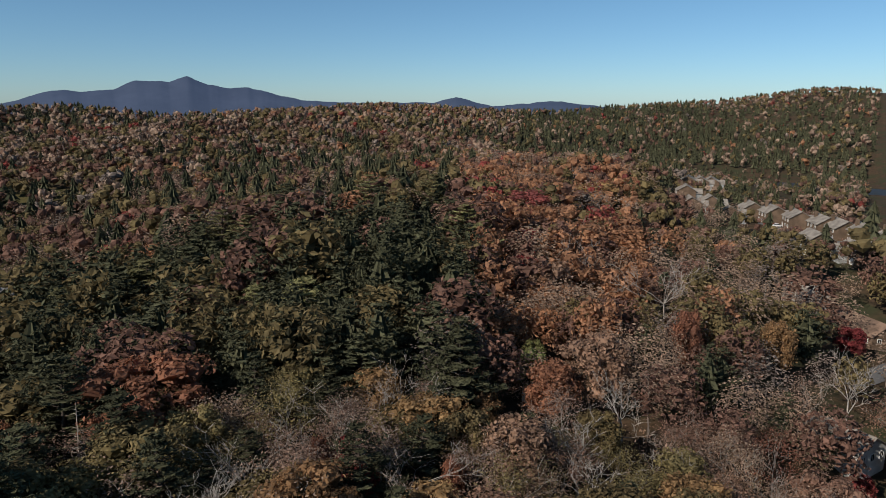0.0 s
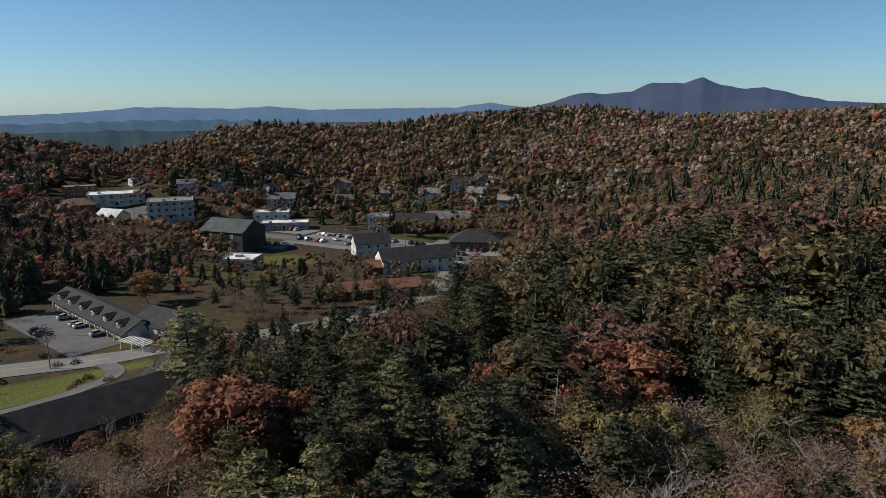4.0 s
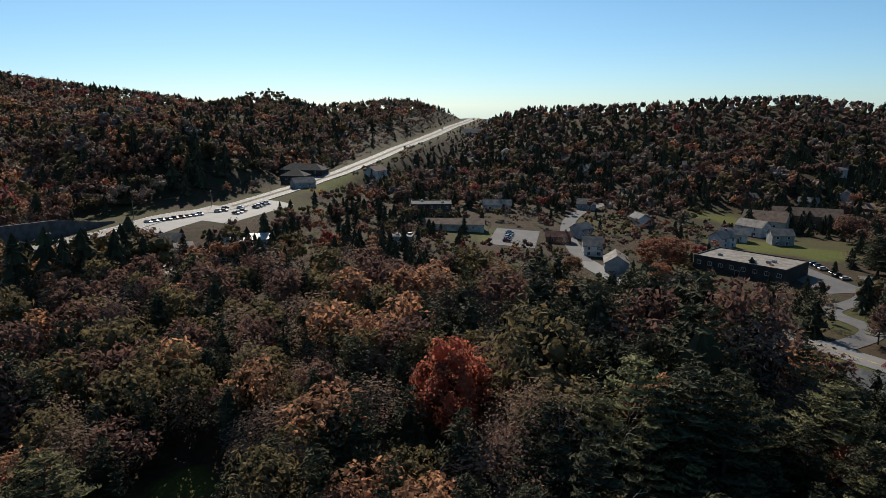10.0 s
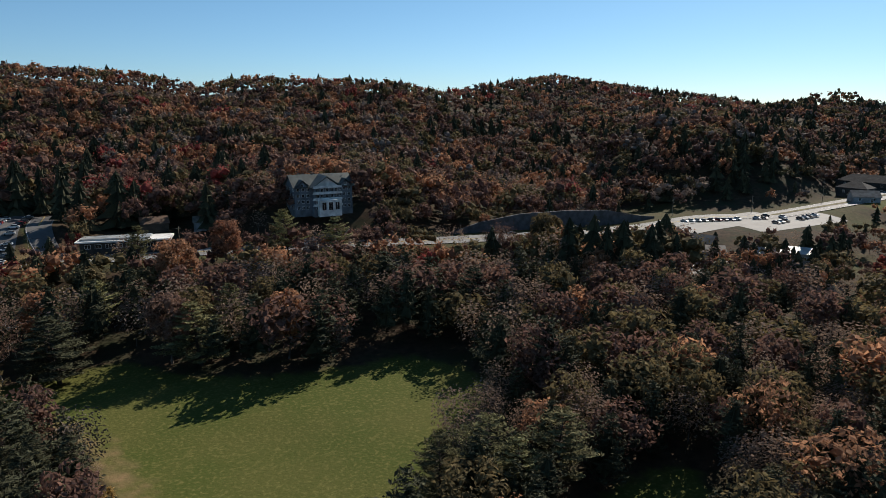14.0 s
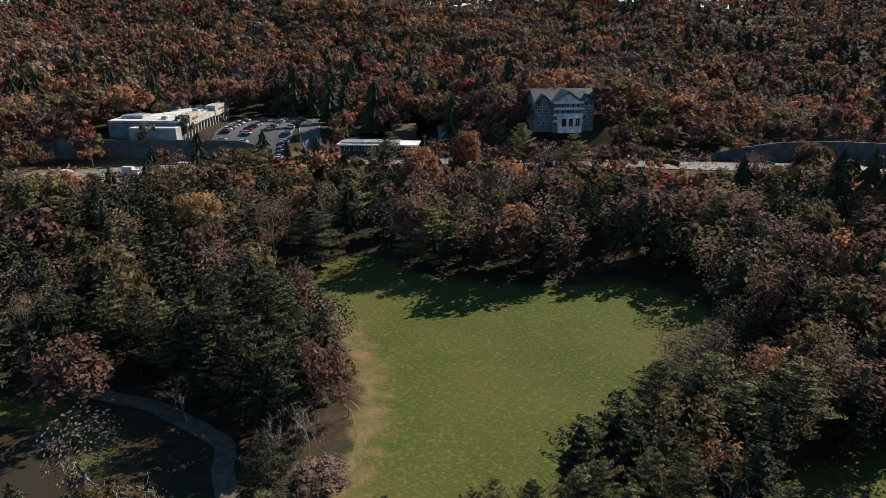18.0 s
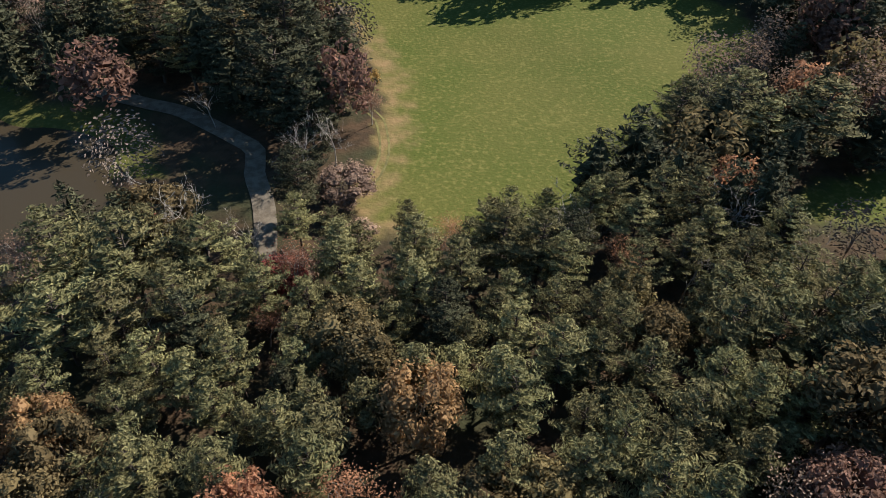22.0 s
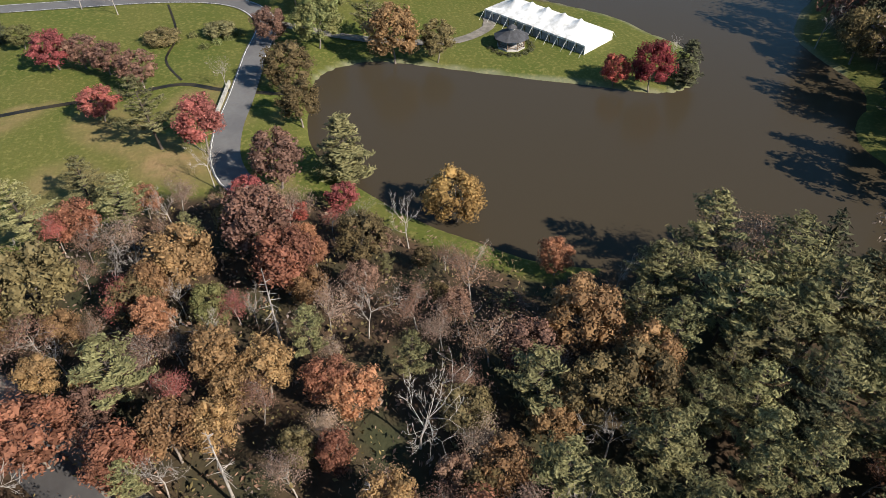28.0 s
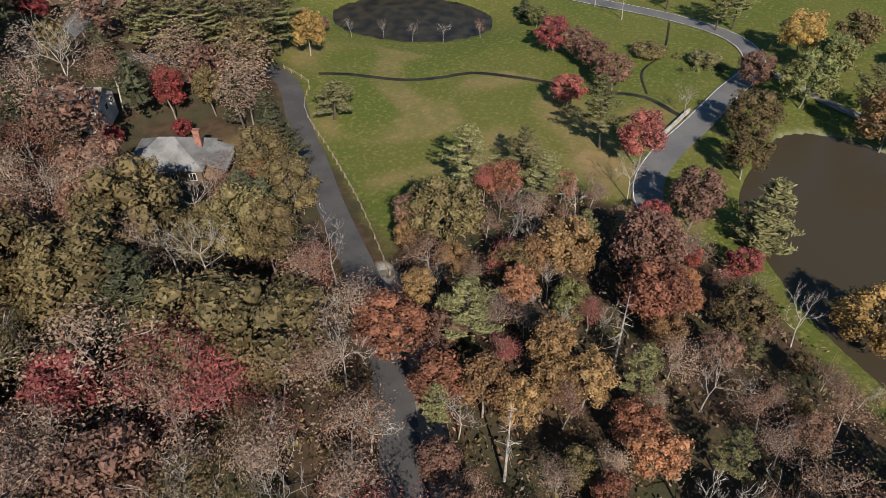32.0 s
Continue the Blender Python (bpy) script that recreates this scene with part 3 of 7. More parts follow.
for entry in LOTS:
    lot(*entry)
tagged(ribbon([(38.6, 18.7), (45.8, 24.4), (53.4, 30.4), (65, 40.5), (70, 45)], 1.5, .13, GRAVEL, "sand_verge"), "sandy gravel verge beside the drive", "verge", kind="structure")
TRACK = mat("worn grass track", (0.150, 0.135, 0.050), 0.95, vary=0.3, scale=2.0)
for s in (-.85, .85):
    tagged(ribbon([(20.4, -119.5), (17.8, -116), (16.3, -110), (15.5, -104), (16.2, -97.5), (18.2, -92)], .22, .035, TRACK, "wheel_track", offset=s), "worn wheel track in the meadow grass", "track", "wheel tracks", "structure")
STREAM = [(126, 97), (130, 91), (134, 77), (140, 69), (145, 64), (147, 55), (148, 45), (149, 33), (151, 22), (146, 13), (143, 4), (142, -4)]
tagged(ribbon(STREAM, .75, .06, POND_WATER, "stream"), "narrow dark stream winding over the lawn", "stream", kind="structure")
tagged(ribbon([(202, 27), (180, 24), (165, 26), (153, 22)], .3, .06, POND_WATER, "ditch"), "thin dark ditch across the lawn", "ditch", kind="structure")

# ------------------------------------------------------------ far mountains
# air haze is painted in: bluish base colour plus blue emission
def haze_glow_material(name, col, glow):
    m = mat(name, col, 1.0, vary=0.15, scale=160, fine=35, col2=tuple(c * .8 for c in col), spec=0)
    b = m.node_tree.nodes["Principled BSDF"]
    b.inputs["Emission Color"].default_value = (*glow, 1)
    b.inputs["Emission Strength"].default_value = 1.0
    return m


def mountain(name, dist, profile, material, depth=500, rough=.06):
    """A far ridge in two slopes below a crest line given as bearing and rise."""
    prof = np.array(profile, float)
    az = np.arange(prof[0, 0], prof[-1, 0], .12)
    el = np.interp(az, prof[:, 0], prof[:, 1])
    rng = np.random.default_rng(3)
    el = el + rough * np.convolve(rng.normal(size=len(az)), np.ones(5) / 5, "same") * .6 + rough * np.sin(az * 3.1) * .4
    rows = []
    for k, (f, dd) in enumerate(((0, -1.0), (.35, -.62), (.7, -.28), (1, 0), (.6, .3))):
        h = (75 + dist * np.tan(np.radians(el))) * f - 30 * (1 - f)
        h = h + (4 * np.sin(az * .9 + k) + 3 * np.sin(az * 2.1 + 2 * k)) * (0 < f < 1)
        d = dist + dd * depth
        a = np.radians(az)
        rows.append(np.column_stack([-d * np.sin(a), d * np.cos(a), h]))
    v = np.stack(rows, 1).reshape(-1, 3)
    n, r = len(az), len(rows)
    i, j = np.meshgrid(np.arange(n - 1), np.arange(r - 1), indexing="ij")
    f = np.stack([i * r + j, i * r + j + 1, (i + 1) * r + j + 1, (i + 1) * r + j], -1).reshape(-1, 4)
    return tagged(new(name, grid_mesh(name, v, f, material)), "mountain range on the horizon in painted blue haze", "mountain", kind="structure")


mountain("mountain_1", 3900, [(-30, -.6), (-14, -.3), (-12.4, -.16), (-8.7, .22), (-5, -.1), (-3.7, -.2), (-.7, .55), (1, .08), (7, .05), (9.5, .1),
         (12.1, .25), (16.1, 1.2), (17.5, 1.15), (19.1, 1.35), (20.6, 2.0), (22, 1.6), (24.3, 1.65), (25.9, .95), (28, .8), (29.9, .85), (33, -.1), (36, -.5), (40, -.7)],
         haze_glow_material("mountain in blue haze glow", (0.030, 0.036, 0.052), (0.031, 0.047, 0.086)))
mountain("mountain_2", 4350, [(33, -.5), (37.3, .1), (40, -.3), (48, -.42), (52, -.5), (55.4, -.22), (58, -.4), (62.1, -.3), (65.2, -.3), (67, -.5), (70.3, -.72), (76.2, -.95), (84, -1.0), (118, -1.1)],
         haze_glow_material("mountain in pale blue haze glow", (0.05, 0.065, 0.09), (0.055, 0.105, 0.175)), 400, .04)
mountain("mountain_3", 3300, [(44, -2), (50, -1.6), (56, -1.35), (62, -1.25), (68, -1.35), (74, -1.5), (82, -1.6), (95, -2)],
         haze_glow_material("foothill in blue haze glow", (0.04, 0.05, 0.06), (0.026, 0.058, 0.100)), 500, .1)
# added ridge; its blue-green glow stands in for haze over the bare valley
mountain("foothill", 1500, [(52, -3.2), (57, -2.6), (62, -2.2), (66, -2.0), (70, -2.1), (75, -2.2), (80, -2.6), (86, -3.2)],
         haze_glow_material("foothill in blue-green haze glow", (0.03, 0.04, 0.04), (0.014, 0.030, 0.046)), 400, .1)

# ------------------------------------------------------------ trees
def frame_of(d):
    d = d / (np.linalg.norm(d) + 1e-9)
    a = np.cross(d, (0, 0, 1.0) if abs(d[2]) < .9 else (1.0, 0, 0))
    a /= np.linalg.norm(a)
    return a, np.cross(d, a)


def tubes(segs, material, name):
    """Tapered limbs from start, end and both radii."""
    v, f = [], []
    for p, q, r0, r1, sides in segs:
        a, b = frame_of(q - p)
        base = len(v)
        for c, r in ((p, r0), (q, r1)):
            for k in range(sides):
                t = 2 * math.pi * k / sides
                v.append(c + r * (a * math.cos(t) + b * math.sin(t)))
        f += [(base + k, base + (k + 1) % sides, base + sides + (k + 1) % sides, base + sides + k) for k in range(sides)]
    return grid_mesh(name, np.array(v), np.array(f), material)


def kites(centres, normals, sizes, rng, aspect=1.0, along=None, wide=.42):
    """Corners of small pointed leaf clumps, one kite each."""
    n = len(centres)
    nrm = normals / (np.linalg.norm(normals, axis=1)[:, None] + 1e-9)
    ref = rng.normal(size=(n, 3)) if along is None else along
    a = np.cross(nrm, ref)
    a /= np.linalg.norm(a, axis=1)[:, None] + 1e-9
    b = np.cross(nrm, a)
    s = np.asarray(sizes)[:, None]
    w = wide * (.8 + .5 * rng.random((n, 1)))
    return np.stack([centres - b * s * aspect, centres + a * s * w + nrm * s * .12, centres + b * s * aspect * .9, centres - a * s * w + nrm * s * .1], 1)


LOOSE = {}  # corners of the leaf clumps and twigs of each prototype, for the joined woods


def cards(centres, normals, sizes, rng, material, name, aspect=1.0, along=None, keep=None, wide=.42):
    pts = kites(centres, normals, sizes, rng, aspect, along, wide)
    if keep:
        LOOSE.setdefault(keep[0], []).append(pts / keep[1])
    return grid_mesh(name, pts.reshape(-1, 3), np.arange(4 * len(pts)).reshape(-1, 4), material, False)


def twig_kites(segs, h, rng, thick=1.0):
    """Limbs as flat tapered strips, for far trees."""
    out = []
    for p, q, r0, r1, _ in segs:
        a, b = frame_of(q - p)
        t = rng.random() * 6.28
        s = (a * math.cos(t) + b * math.sin(t)) * thick
        out.append((p - s * max(r0, .045), q - s * max(r1, .03), q + s * max(r1, .03), p + s * max(r0, .045)))
    return np.array(out) / h


def limbs(rng, h, spread, levels, first, up=.45, forks=(3, 4), wobble=.22, trunk_r=None):
    """A branching skeleton: trunk, limbs and twigs. Returns segments and the twig ends."""
    segs, ends = [], []
    r0 = trunk_r or h * .017

    def grow(p, d, length, r, level):
        steps = 3 if level == 0 else 2
        for k in range(steps):
            d = d + rng.normal(size=3) * wobble * (.35 if level == 0 else 1)
            d[2] += .08 * level
            d /= np.linalg.norm(d)
            q = p + d * length / steps
            r1 = r * (.80 if level == 0 else .68)
            segs.append((p, q, r, r1, 6 if level == 0 else (4 if level == 1 else 3)))
            if level == 0 and k == 0 or (level > 0 and k == 0 and rng.random() < .7 and level < levels):
                if level > 0:
                    branch(q, d, length * .55, r1 * .6, level + 1)
            if level == 0 and k >= 1:
                for _ in range(2):
                    branch(q, d, length * (.42 if k == 1 else .36) * spread, r1 * .55, 1)
            p, r = q, r1
        if level < levels:
            for _ in range(rng.integers(*forks) + (1 if level == 0 else 0)):
                branch(p, d, length * (.52 * spread if level == 0 else .62), r * .8, level + 1)
        else:
            ends.append((p, d))

    def branch(p, d, length, r, level):
        a, b = frame_of(d)
        t = rng.random() * 2 * math.pi
        tilt = up + rng.random() * .5
        nd = d * (1 - tilt * .55) + (a * math.cos(t) + b * math.sin(t)) * tilt
        nd[2] += .12
        grow(p, nd / np.linalg.norm(nd), length * (.8 + .4 * rng.random()), max(r, .018), level)

    grow(np.zeros(3), np.array([0, 0, 1.0]), h * first, r0, 0)
    top = max(q[2] for _, q, *_ in segs)
    k = h / top
    segs = [(p * k, q * k, a, b, s) for p, q, a, b, s in segs]
    return segs, [(p * k, d) for p, d in ends]


PHI = (1 + 5 ** .5) / 2
ICO = np.array([(-1, PHI, 0), (1, PHI, 0), (-1, -PHI, 0), (1, -PHI, 0), (0, -1, PHI), (0, 1, PHI), (0, -1, -PHI), (0, 1, -PHI), (PHI, 0, -1), (PHI, 0, 1), (-PHI, 0, -1), (-PHI, 0, 1)]) / 1.902
ICO_F = np.array([(0, 11, 5), (0, 5, 1), (0, 1, 7), (0, 7, 10), (0, 10, 11), (1, 5, 9), (5, 11, 4), (11, 10, 2), (10, 7, 6), (7, 1, 8), (3, 9, 4), (3, 4, 2), (3, 2, 6), (3, 6, 8), (3, 8, 9), (4, 9, 5), (2, 4, 11), (6, 2, 10), (8, 6, 7), (9, 8, 1)])


def crown_mesh(pts, lumps, rng, material):
    """Leaf kites round ragged inner foliage masses, in one mesh."""
    n = len(pts)
    q = np.arange(n)[:, None] * 4
    faces = [np.concatenate([q + (0, 1, 2), q + (0, 2, 3)])]
    verts = [pts.reshape(-1, 3)]
    base = 4 * n
    for c, r in lumps:
        v = ICO * (r * rng.uniform(.6, 1.2, (12, 1))) * (1, 1, .8) @ np.array(Euler((rng.random() * 6, rng.random() * 6, 0)).to_matrix()) + c
        verts.append(v)
        faces.append(ICO_F + base)
        base += 12
    return grid_mesh("crown", np.concatenate(verts), np.concatenate(faces), material, False)


def leafy(seed, h, count, size, spread=1.0, first=.45, full=0.0):
    """Trunk and crown meshes of a broadleaf tree, metres: foliage in rounded masses with gaps between them."""
    rng = np.random.default_rng(seed)
    segs, ends = limbs(rng, h, spread, 3, first)
    low = .16 if full > 1.3 else .24
    mid, rz, rx = h * (1 + low) / 2, h * (1 - low) / 2, h * .30 * spread
    n = int(22 + 8 * spread)
    C, R = [], []
    for i in range(n):
        u = -.62 + 1.56 * (i + .5) / n
        a = 2.4 * i + rng.normal() * .25
        w = math.sqrt(max(0, 1 - u * u)) * (1.0 if u > 0 else .92)
        k = rng.uniform(.62, .92)
        C.append(np.array([rx * w * k * math.cos(a), rx * w * k * math.sin(a), mid + rz * u * rng.uniform(.78, .95)]))
        R.append(h * .098 * (.75 + .55 * rng.random()) * (.6 + .4 * spread))
    per = count // n
    c, nrm = [], []
    for p, r in zip(C, R):
        d = rng.normal(size=(per, 3)) + (0, 0, .45) + .5 * (p - (0, 0, mid)) / rz
        d /= np.linalg.norm(d, axis=1)[:, None]
        c.append(p + d * r * rng.uniform(.72, 1.22, (per, 1)) * (1, 1, .85))
        nrm.append(d + rng.normal(size=(per, 3)) * .5)
    c, nrm = np.concatenate(c), np.concatenate(nrm)
    c[:, 2] = np.maximum(c[:, 2], h * .07)
    pts = kites(c, nrm, size * rng.uniform(.6, 1.4, len(c)), rng, 1.0, None, .5)
    if count == 3300:
        LOOSE.setdefault("leafy", []).append(pts / h)
    trunk = tubes([s for s in segs if s[2] > .055], BARK, "trunk")
    crown = crown_mesh(pts, [(p, r * .74) for p, r in zip(C, R)], rng, LEAF["olive"])
    return trunk, crown


def bare(seed, h, spread=1.0, leaves=0, levels=3, twigs=0):
    """A tree of limbs and fine twigs, with few leaves or none."""
    rng = np.random.default_rng(seed)
    segs, ends = limbs(rng, h, spread, levels, .42, forks=(2, 4), trunk_r=h * .013)
    segs = [(p, q, max(a, .026), max(b, .016), s) for p, q, a, b, s in segs]
    for _ in range(twigs):
        p, d = ends[rng.integers(len(ends))]
        p = p - d * rng.random() * 1.2
        e = d + rng.normal(size=3) * .55 + (0, 0, .25)
        segs.append((p, p + e / np.linalg.norm(e) * rng.uniform(.5, 1.3), .016, .008, 3))
    trunk = tubes(segs, PALE_BARK, "trunk")
    LOOSE.setdefault("twigs", []).append(twig_kites(segs[:260], h, rng))
    e = np.array([p for p, _ in ends])
    n = leaves or 90
    c = e[rng.integers(0, len(e), n)] + rng.normal(size=(n, 3)) * (.8 if leaves else .5)
    out = (c - (0, 0, h * .6)) / (h * .3)
    crown = cards(c, rng.normal(size=(n, 3)) * .7 + out + (0, 0, .5), (.17 if leaves else .13) * (.5 + .9 * rng.random(n)), rng, LEAF["tan"], "crown")
    return trunk, crown


def pine(seed, h, width, layers=15, droop=-.05, fluffy=1.0, bottom=.22):
    """Whorls of boughs, each a spray of needle tufts."""
    rng = np.random.default_rng(seed)
    lean = rng.normal(size=2) * .02
    segs = []
    ax = lambda z: np.array([lean[0] * z, lean[1] * z, z])
    for k in range(5):
        z0, z1 = h * k / 5, h * (k + 1) / 5
        segs.append((ax(z0), ax(z1), h * .016 * (1 - k / 5.2), h * .016 * (1 - (k + 1) / 5.2), 6))
    C, N, A, S = [], [], [], []
    for i in range(layers):
        t = bottom + (1 - bottom) * ((i + .5 * rng.random()) / layers)
        reach = width * (1 - ((t - bottom) / (1 - bottom)) ** 2.0) * (.75 + .45 * rng.random()) + .25
        if i < 2:
            reach *= .7
        z = h * min(t, .985)
        n = 4 + int(rng.random() * 2.5)
        turn = rng.random() * 6.3
        for b in range(n):
            if rng.random() < .1:
                continue
            az = turn + 2 * math.pi * b / n + rng.normal() * .22
            L = reach * (.65 + .5 * rng.random())
            rise = .30 + droop + .25 * t + rng.normal() * .08
            d = np.array([math.cos(az), math.sin(az), rise])
            side = np.array([-math.sin(az), math.cos(az), 0])
            p = ax(z)
            segs.append((p, p + d * L * .8, .05 + .012 * L, .02, 3))
            sprays = max(4, int(2.1 * fluffy * L))
            for j in range(2 * sprays + 1):
                u = .25 + .75 * (j + .5 * rng.random()) / (2 * sprays)
                way = d * .75 + side * ((-1) ** j * (.75 if j < 2 * sprays else 0)) + (0, 0, .10 + .22 * rng.random())
                way = way / np.linalg.norm(way)
                reach_s = .30 * L * (1.15 - u) + .55 * rng.uniform(.7, 1.3)
                o = p + d * L * min(u, 1) + np.array([0, 0, .10 * L * u * u])
                m = max(3, int(reach_s / .24))
                for k in range(m):
                    v = (k + rng.random()) / m
                    C.append(o + way * reach_s * v + np.array([0, 0, -.10 * reach_s * v * v]) + rng.normal(size=3) * .07)
                    N.append(np.array([0, 0, .5]) + d * .6 + rng.normal(size=3) * .45)
                    A.append(np.cross(way + side * rng.normal() * .55 + (0, 0, .12), (0, 0, 1.0)))
                    S.append(.25 + .16 * rng.random())
    for k in range(10):
        C.append(ax(h * (.93 + .07 * rng.random())) + rng.normal(size=3) * .16)
        N.append(rng.normal(size=3) + (0, 0, .4))
        A.append(rng.normal(size=3))
        S.append(.38)
    trunk = tubes(segs, DARK_BARK, "trunk")
    crown = cards(np.array(C), np.array(N), np.array(S), rng, LEAF["pine"], "crown", 1.15, np.array(A), wide=.34, keep=("pine", h) if bottom > .1 else None)
    return trunk, crown


PROTO = {
    "pine": [pine(11 + k, 19, w, la, dr) for k, (w, la, dr) in enumerate(((4.6, 13, .05), (5.2, 12, .0), (4.2, 14, .1), (5.6, 12, .05), (4.8, 11, .15)))],
    "hemlock": [pine(101 + k, 19, w, la, dr, 1.1, .12) for k, (w, la, dr) in enumerate(((4.4, 16, -.12), (5.0, 15, -.18), (4.0, 17, -.1)))],
    "fir": [pine(31 + k, 14, w, 19, -.32, 1.25, .06) for k, w in enumerate((2.7, 3.3))],
    "leafy": [leafy(41 + k, 14, 3300, .27, sp, fi) for k, (sp, fi) in enumerate(((1.0, .42), (1.2, .38), (.85, .48), (1.1, .45), (.95, .4)))],
    "dense": [leafy(141 + k, 12, 3400, .25, sp, .34, full=1.4) for k, sp in enumerate((1.25, 1.1, 1.35))],
    "slim": [leafy(61 + k, 13, 2200, .25, .72, .45) for k in range(3)],
    "bare": [bare(71 + k, 14, sp, 0, 3, 180) for k, sp in enumerate((1.05, 1.2, .9, 1.1))],
    "thin": [bare(81 + k, 14, sp, 2600, 3) for k, sp in enumerate((1.0, 1.15, .85, 1.1))],
    "small": [leafy(91 + k, 6, 1900, .15, 1.2, .36, full=1.5) for k in range(3)],
}
PROTO_HEIGHT = {"pine": 19.4, "hemlock": 19.4, "fir": 14.2, "leafy": 14.6, "dense": 12.6, "slim": 13.6, "bare": 14.5, "thin": 15.4, "small": 6.3}
WORDS = {"pine": "dark green pine needles", "fir": "dense dark evergreen boughs", "gold": "golden brown leaves", "olive": "olive-brown leaves", "green": "green leaves", "orange": "orange autumn leaves",
         "rust": "rusty brown leaves", "flame": "bright orange-red leaves", "red": "bright red leaves", "crimson": "crimson leaves", "yellow": "golden yellow leaves", "tan": "thin tan leaves", "twig": "bare grey twigs"}
NAMES = {"pine": "pine_tree", "hemlock": "hemlock_tree", "fir": "spruce_tree", "leafy": "broadleaf_tree", "dense": "shade_tree", "slim": "slender_tree", "bare": "bare_tree", "thin": "thinning_tree", "small": "small_tree"}
tree_rng = random.Random(5)


def tree(x, y, shape, leaf, height, wide=1.0, z=None, bark=None):
    """One tree: an empty with its trunk and crown."""
    k = tree_rng.randrange(len(PROTO[shape]))
    trunk, crown = PROTO[shape][k]
    s = height / PROTO_HEIGHT[shape]
    ground = z_at(x, y) if z is None else z
    ob = new(NAMES[shape], None)
    ob.empty_display_size = .5
    ob.matrix_world = Matrix.LocRotScale((x, y, ground - .15), Euler((tree_rng.gauss(0, .03), tree_rng.gauss(0, .03), tree_rng.random() * 6.28)), (s * wide, s * wide, s))
    for nm, me, m in (("trunk", trunk, bark), ("crown", crown, LEAF[leaf])):
        o = new(nm, me)
        o.parent = ob
        if m:
            o.material_slots[0].link = "OBJECT"
            o.material_slots[0].material = m
    stand = "bare grey tree with pale branching limbs" if shape == "bare" else {"pine": "tall pine", "hemlock": "tall dark hemlock", "fir": "dense spruce", "leafy": "broad crowned tree", "dense": "full round crowned tree", "slim": "slender tree", "thin": "half-bare tree", "small": "low ornamental tree"}[shape] + " with " + WORDS[leaf]
    group = {"pine": "pines of the wood", "hemlock": "hemlocks of the wood", "fir": "spruces", "bare": "bare trees of the wood"}.get(shape, "autumn trees of the wood")
    tagged(ob, stand, "tree", group)
    return ob


# single trees that stand out: x, y, shape, leaf, height, width
TIP_TREES = [
    (127, -74, "dense", "red", 7.6, .95), (123, -81, "dense", "red", 11.5, .85), (124, -90, "fir", "fir", 11.1, 1.59), (133, -92, "bare", "twig", 7.4, 1), (106, -9, "fir", "pine", 14.4, 1.59),
    (105, 3, "dense", "rust", 11.7, 1.06), (120, 16, "leafy", "crimson", 12, 1.07), (108, 15, "bare", "tan", 10.1, 1), (100, 9, "small", "crimson", 6.3, 1.22), (143, -2, "dense", "olive", 11, 1.08),
    (127, -3, "leafy", "olive", 10, 1.04), (152, -28, "dense", "gold", 15, 1.06), (149, -38, "dense", "olive", 10.3, 1.06), (163, -11, "dense", "green", 12.4, 1.06), (96, -7, "small", "crimson", 5.5, 1.22),
    (91, -9, "bare", "twig", 6.1, 1), (83, -16, "bare", "twig", 10.2, 1), (75, -25, "bare", "twig", 6.1, 1), (89, -26, "dense", "yellow", 10.7, 1.06), (71, -37, "dense", "orange", 7.5, 1.06),
    (124, 25, "pine", "pine", 16.3, 1.36), (94, 1, "small", "red", 4, 1.22),
    ]
PARK_TREES = [
    (166, 50, "small", "crimson", 9.1, 1.22), (165, 44, "small", "rust", 8, 1.22), (160, 38, "small", "rust", 7.8, 1.22), (151, 30, "small", "rust", 8.7, 1.22), (138, 37, "small", "crimson", 7.7, 1.22),
    (176, 27, "small", "olive", 3, 3.93), (177, 13, "small", "pine", 3, 3.6), (107, 36, "pine", "pine", 11.2, 1.36), (99, 29, "pine", "pine", 11.7, 1.36), (98, 43, "pine", "pine", 14.8, 1.36),
    (146, 12, "bare", "twig", 8.5, 1), (165, -24, "pine", "pine", 13.2, 1.36), (167, 0, "dense", "rust", 9.3, 1.06), (132, -132, "bare", "twig", 12.5, 1),
    (122, -134, "dense", "olive", 14.4, 1.06),
    ]
BANK_TREES = [
    (81, 19, "leafy", "gold", 11, 1.07), (76, 4, "leafy", "orange", 11.5, 1.07), (81, -8, "dense", "olive", 8.5, 1.06), (84, 8, "leafy", "rust", 13.9, 1.07), (95, 21, "bare", "tan", 9.9, 1),
    (69, 22, "leafy", "orange", 10.2, 1.07), (72, 15, "dense", "green", 8, 1.06), (60, 26, "pine", "pine", 14.2, 1.36), (60, 14, "leafy", "gold", 11.3, 1.07), (57, 8, "leafy", "gold", 10.1, 1.07),
    (54, 0, "leafy", "orange", 8.9, 1.07), (50, 19, "leafy", "gold", 11, 1.07), (64, -13, "thin", "rust", 10.1, 1.11), (55, -21, "thin", "rust", 11.5, 1.11), (55, -34, "dense", "gold", 12.5, 1.06),
    (43, -37, "dense", "olive", 12.1, 1.06), (46, -24, "pine", "pine", 13, 1.36), (43, -30, "leafy", "olive", 11.5, 1.07), (45, -9, "bare", "twig", 13.5, 1), (67, -1, "thin", "tan", 9.6, 1.11),
    (82, 29, "bare", "twig", 10.4, 1), (64, -6, "bare", "twig", 9.6, 1),
    ]
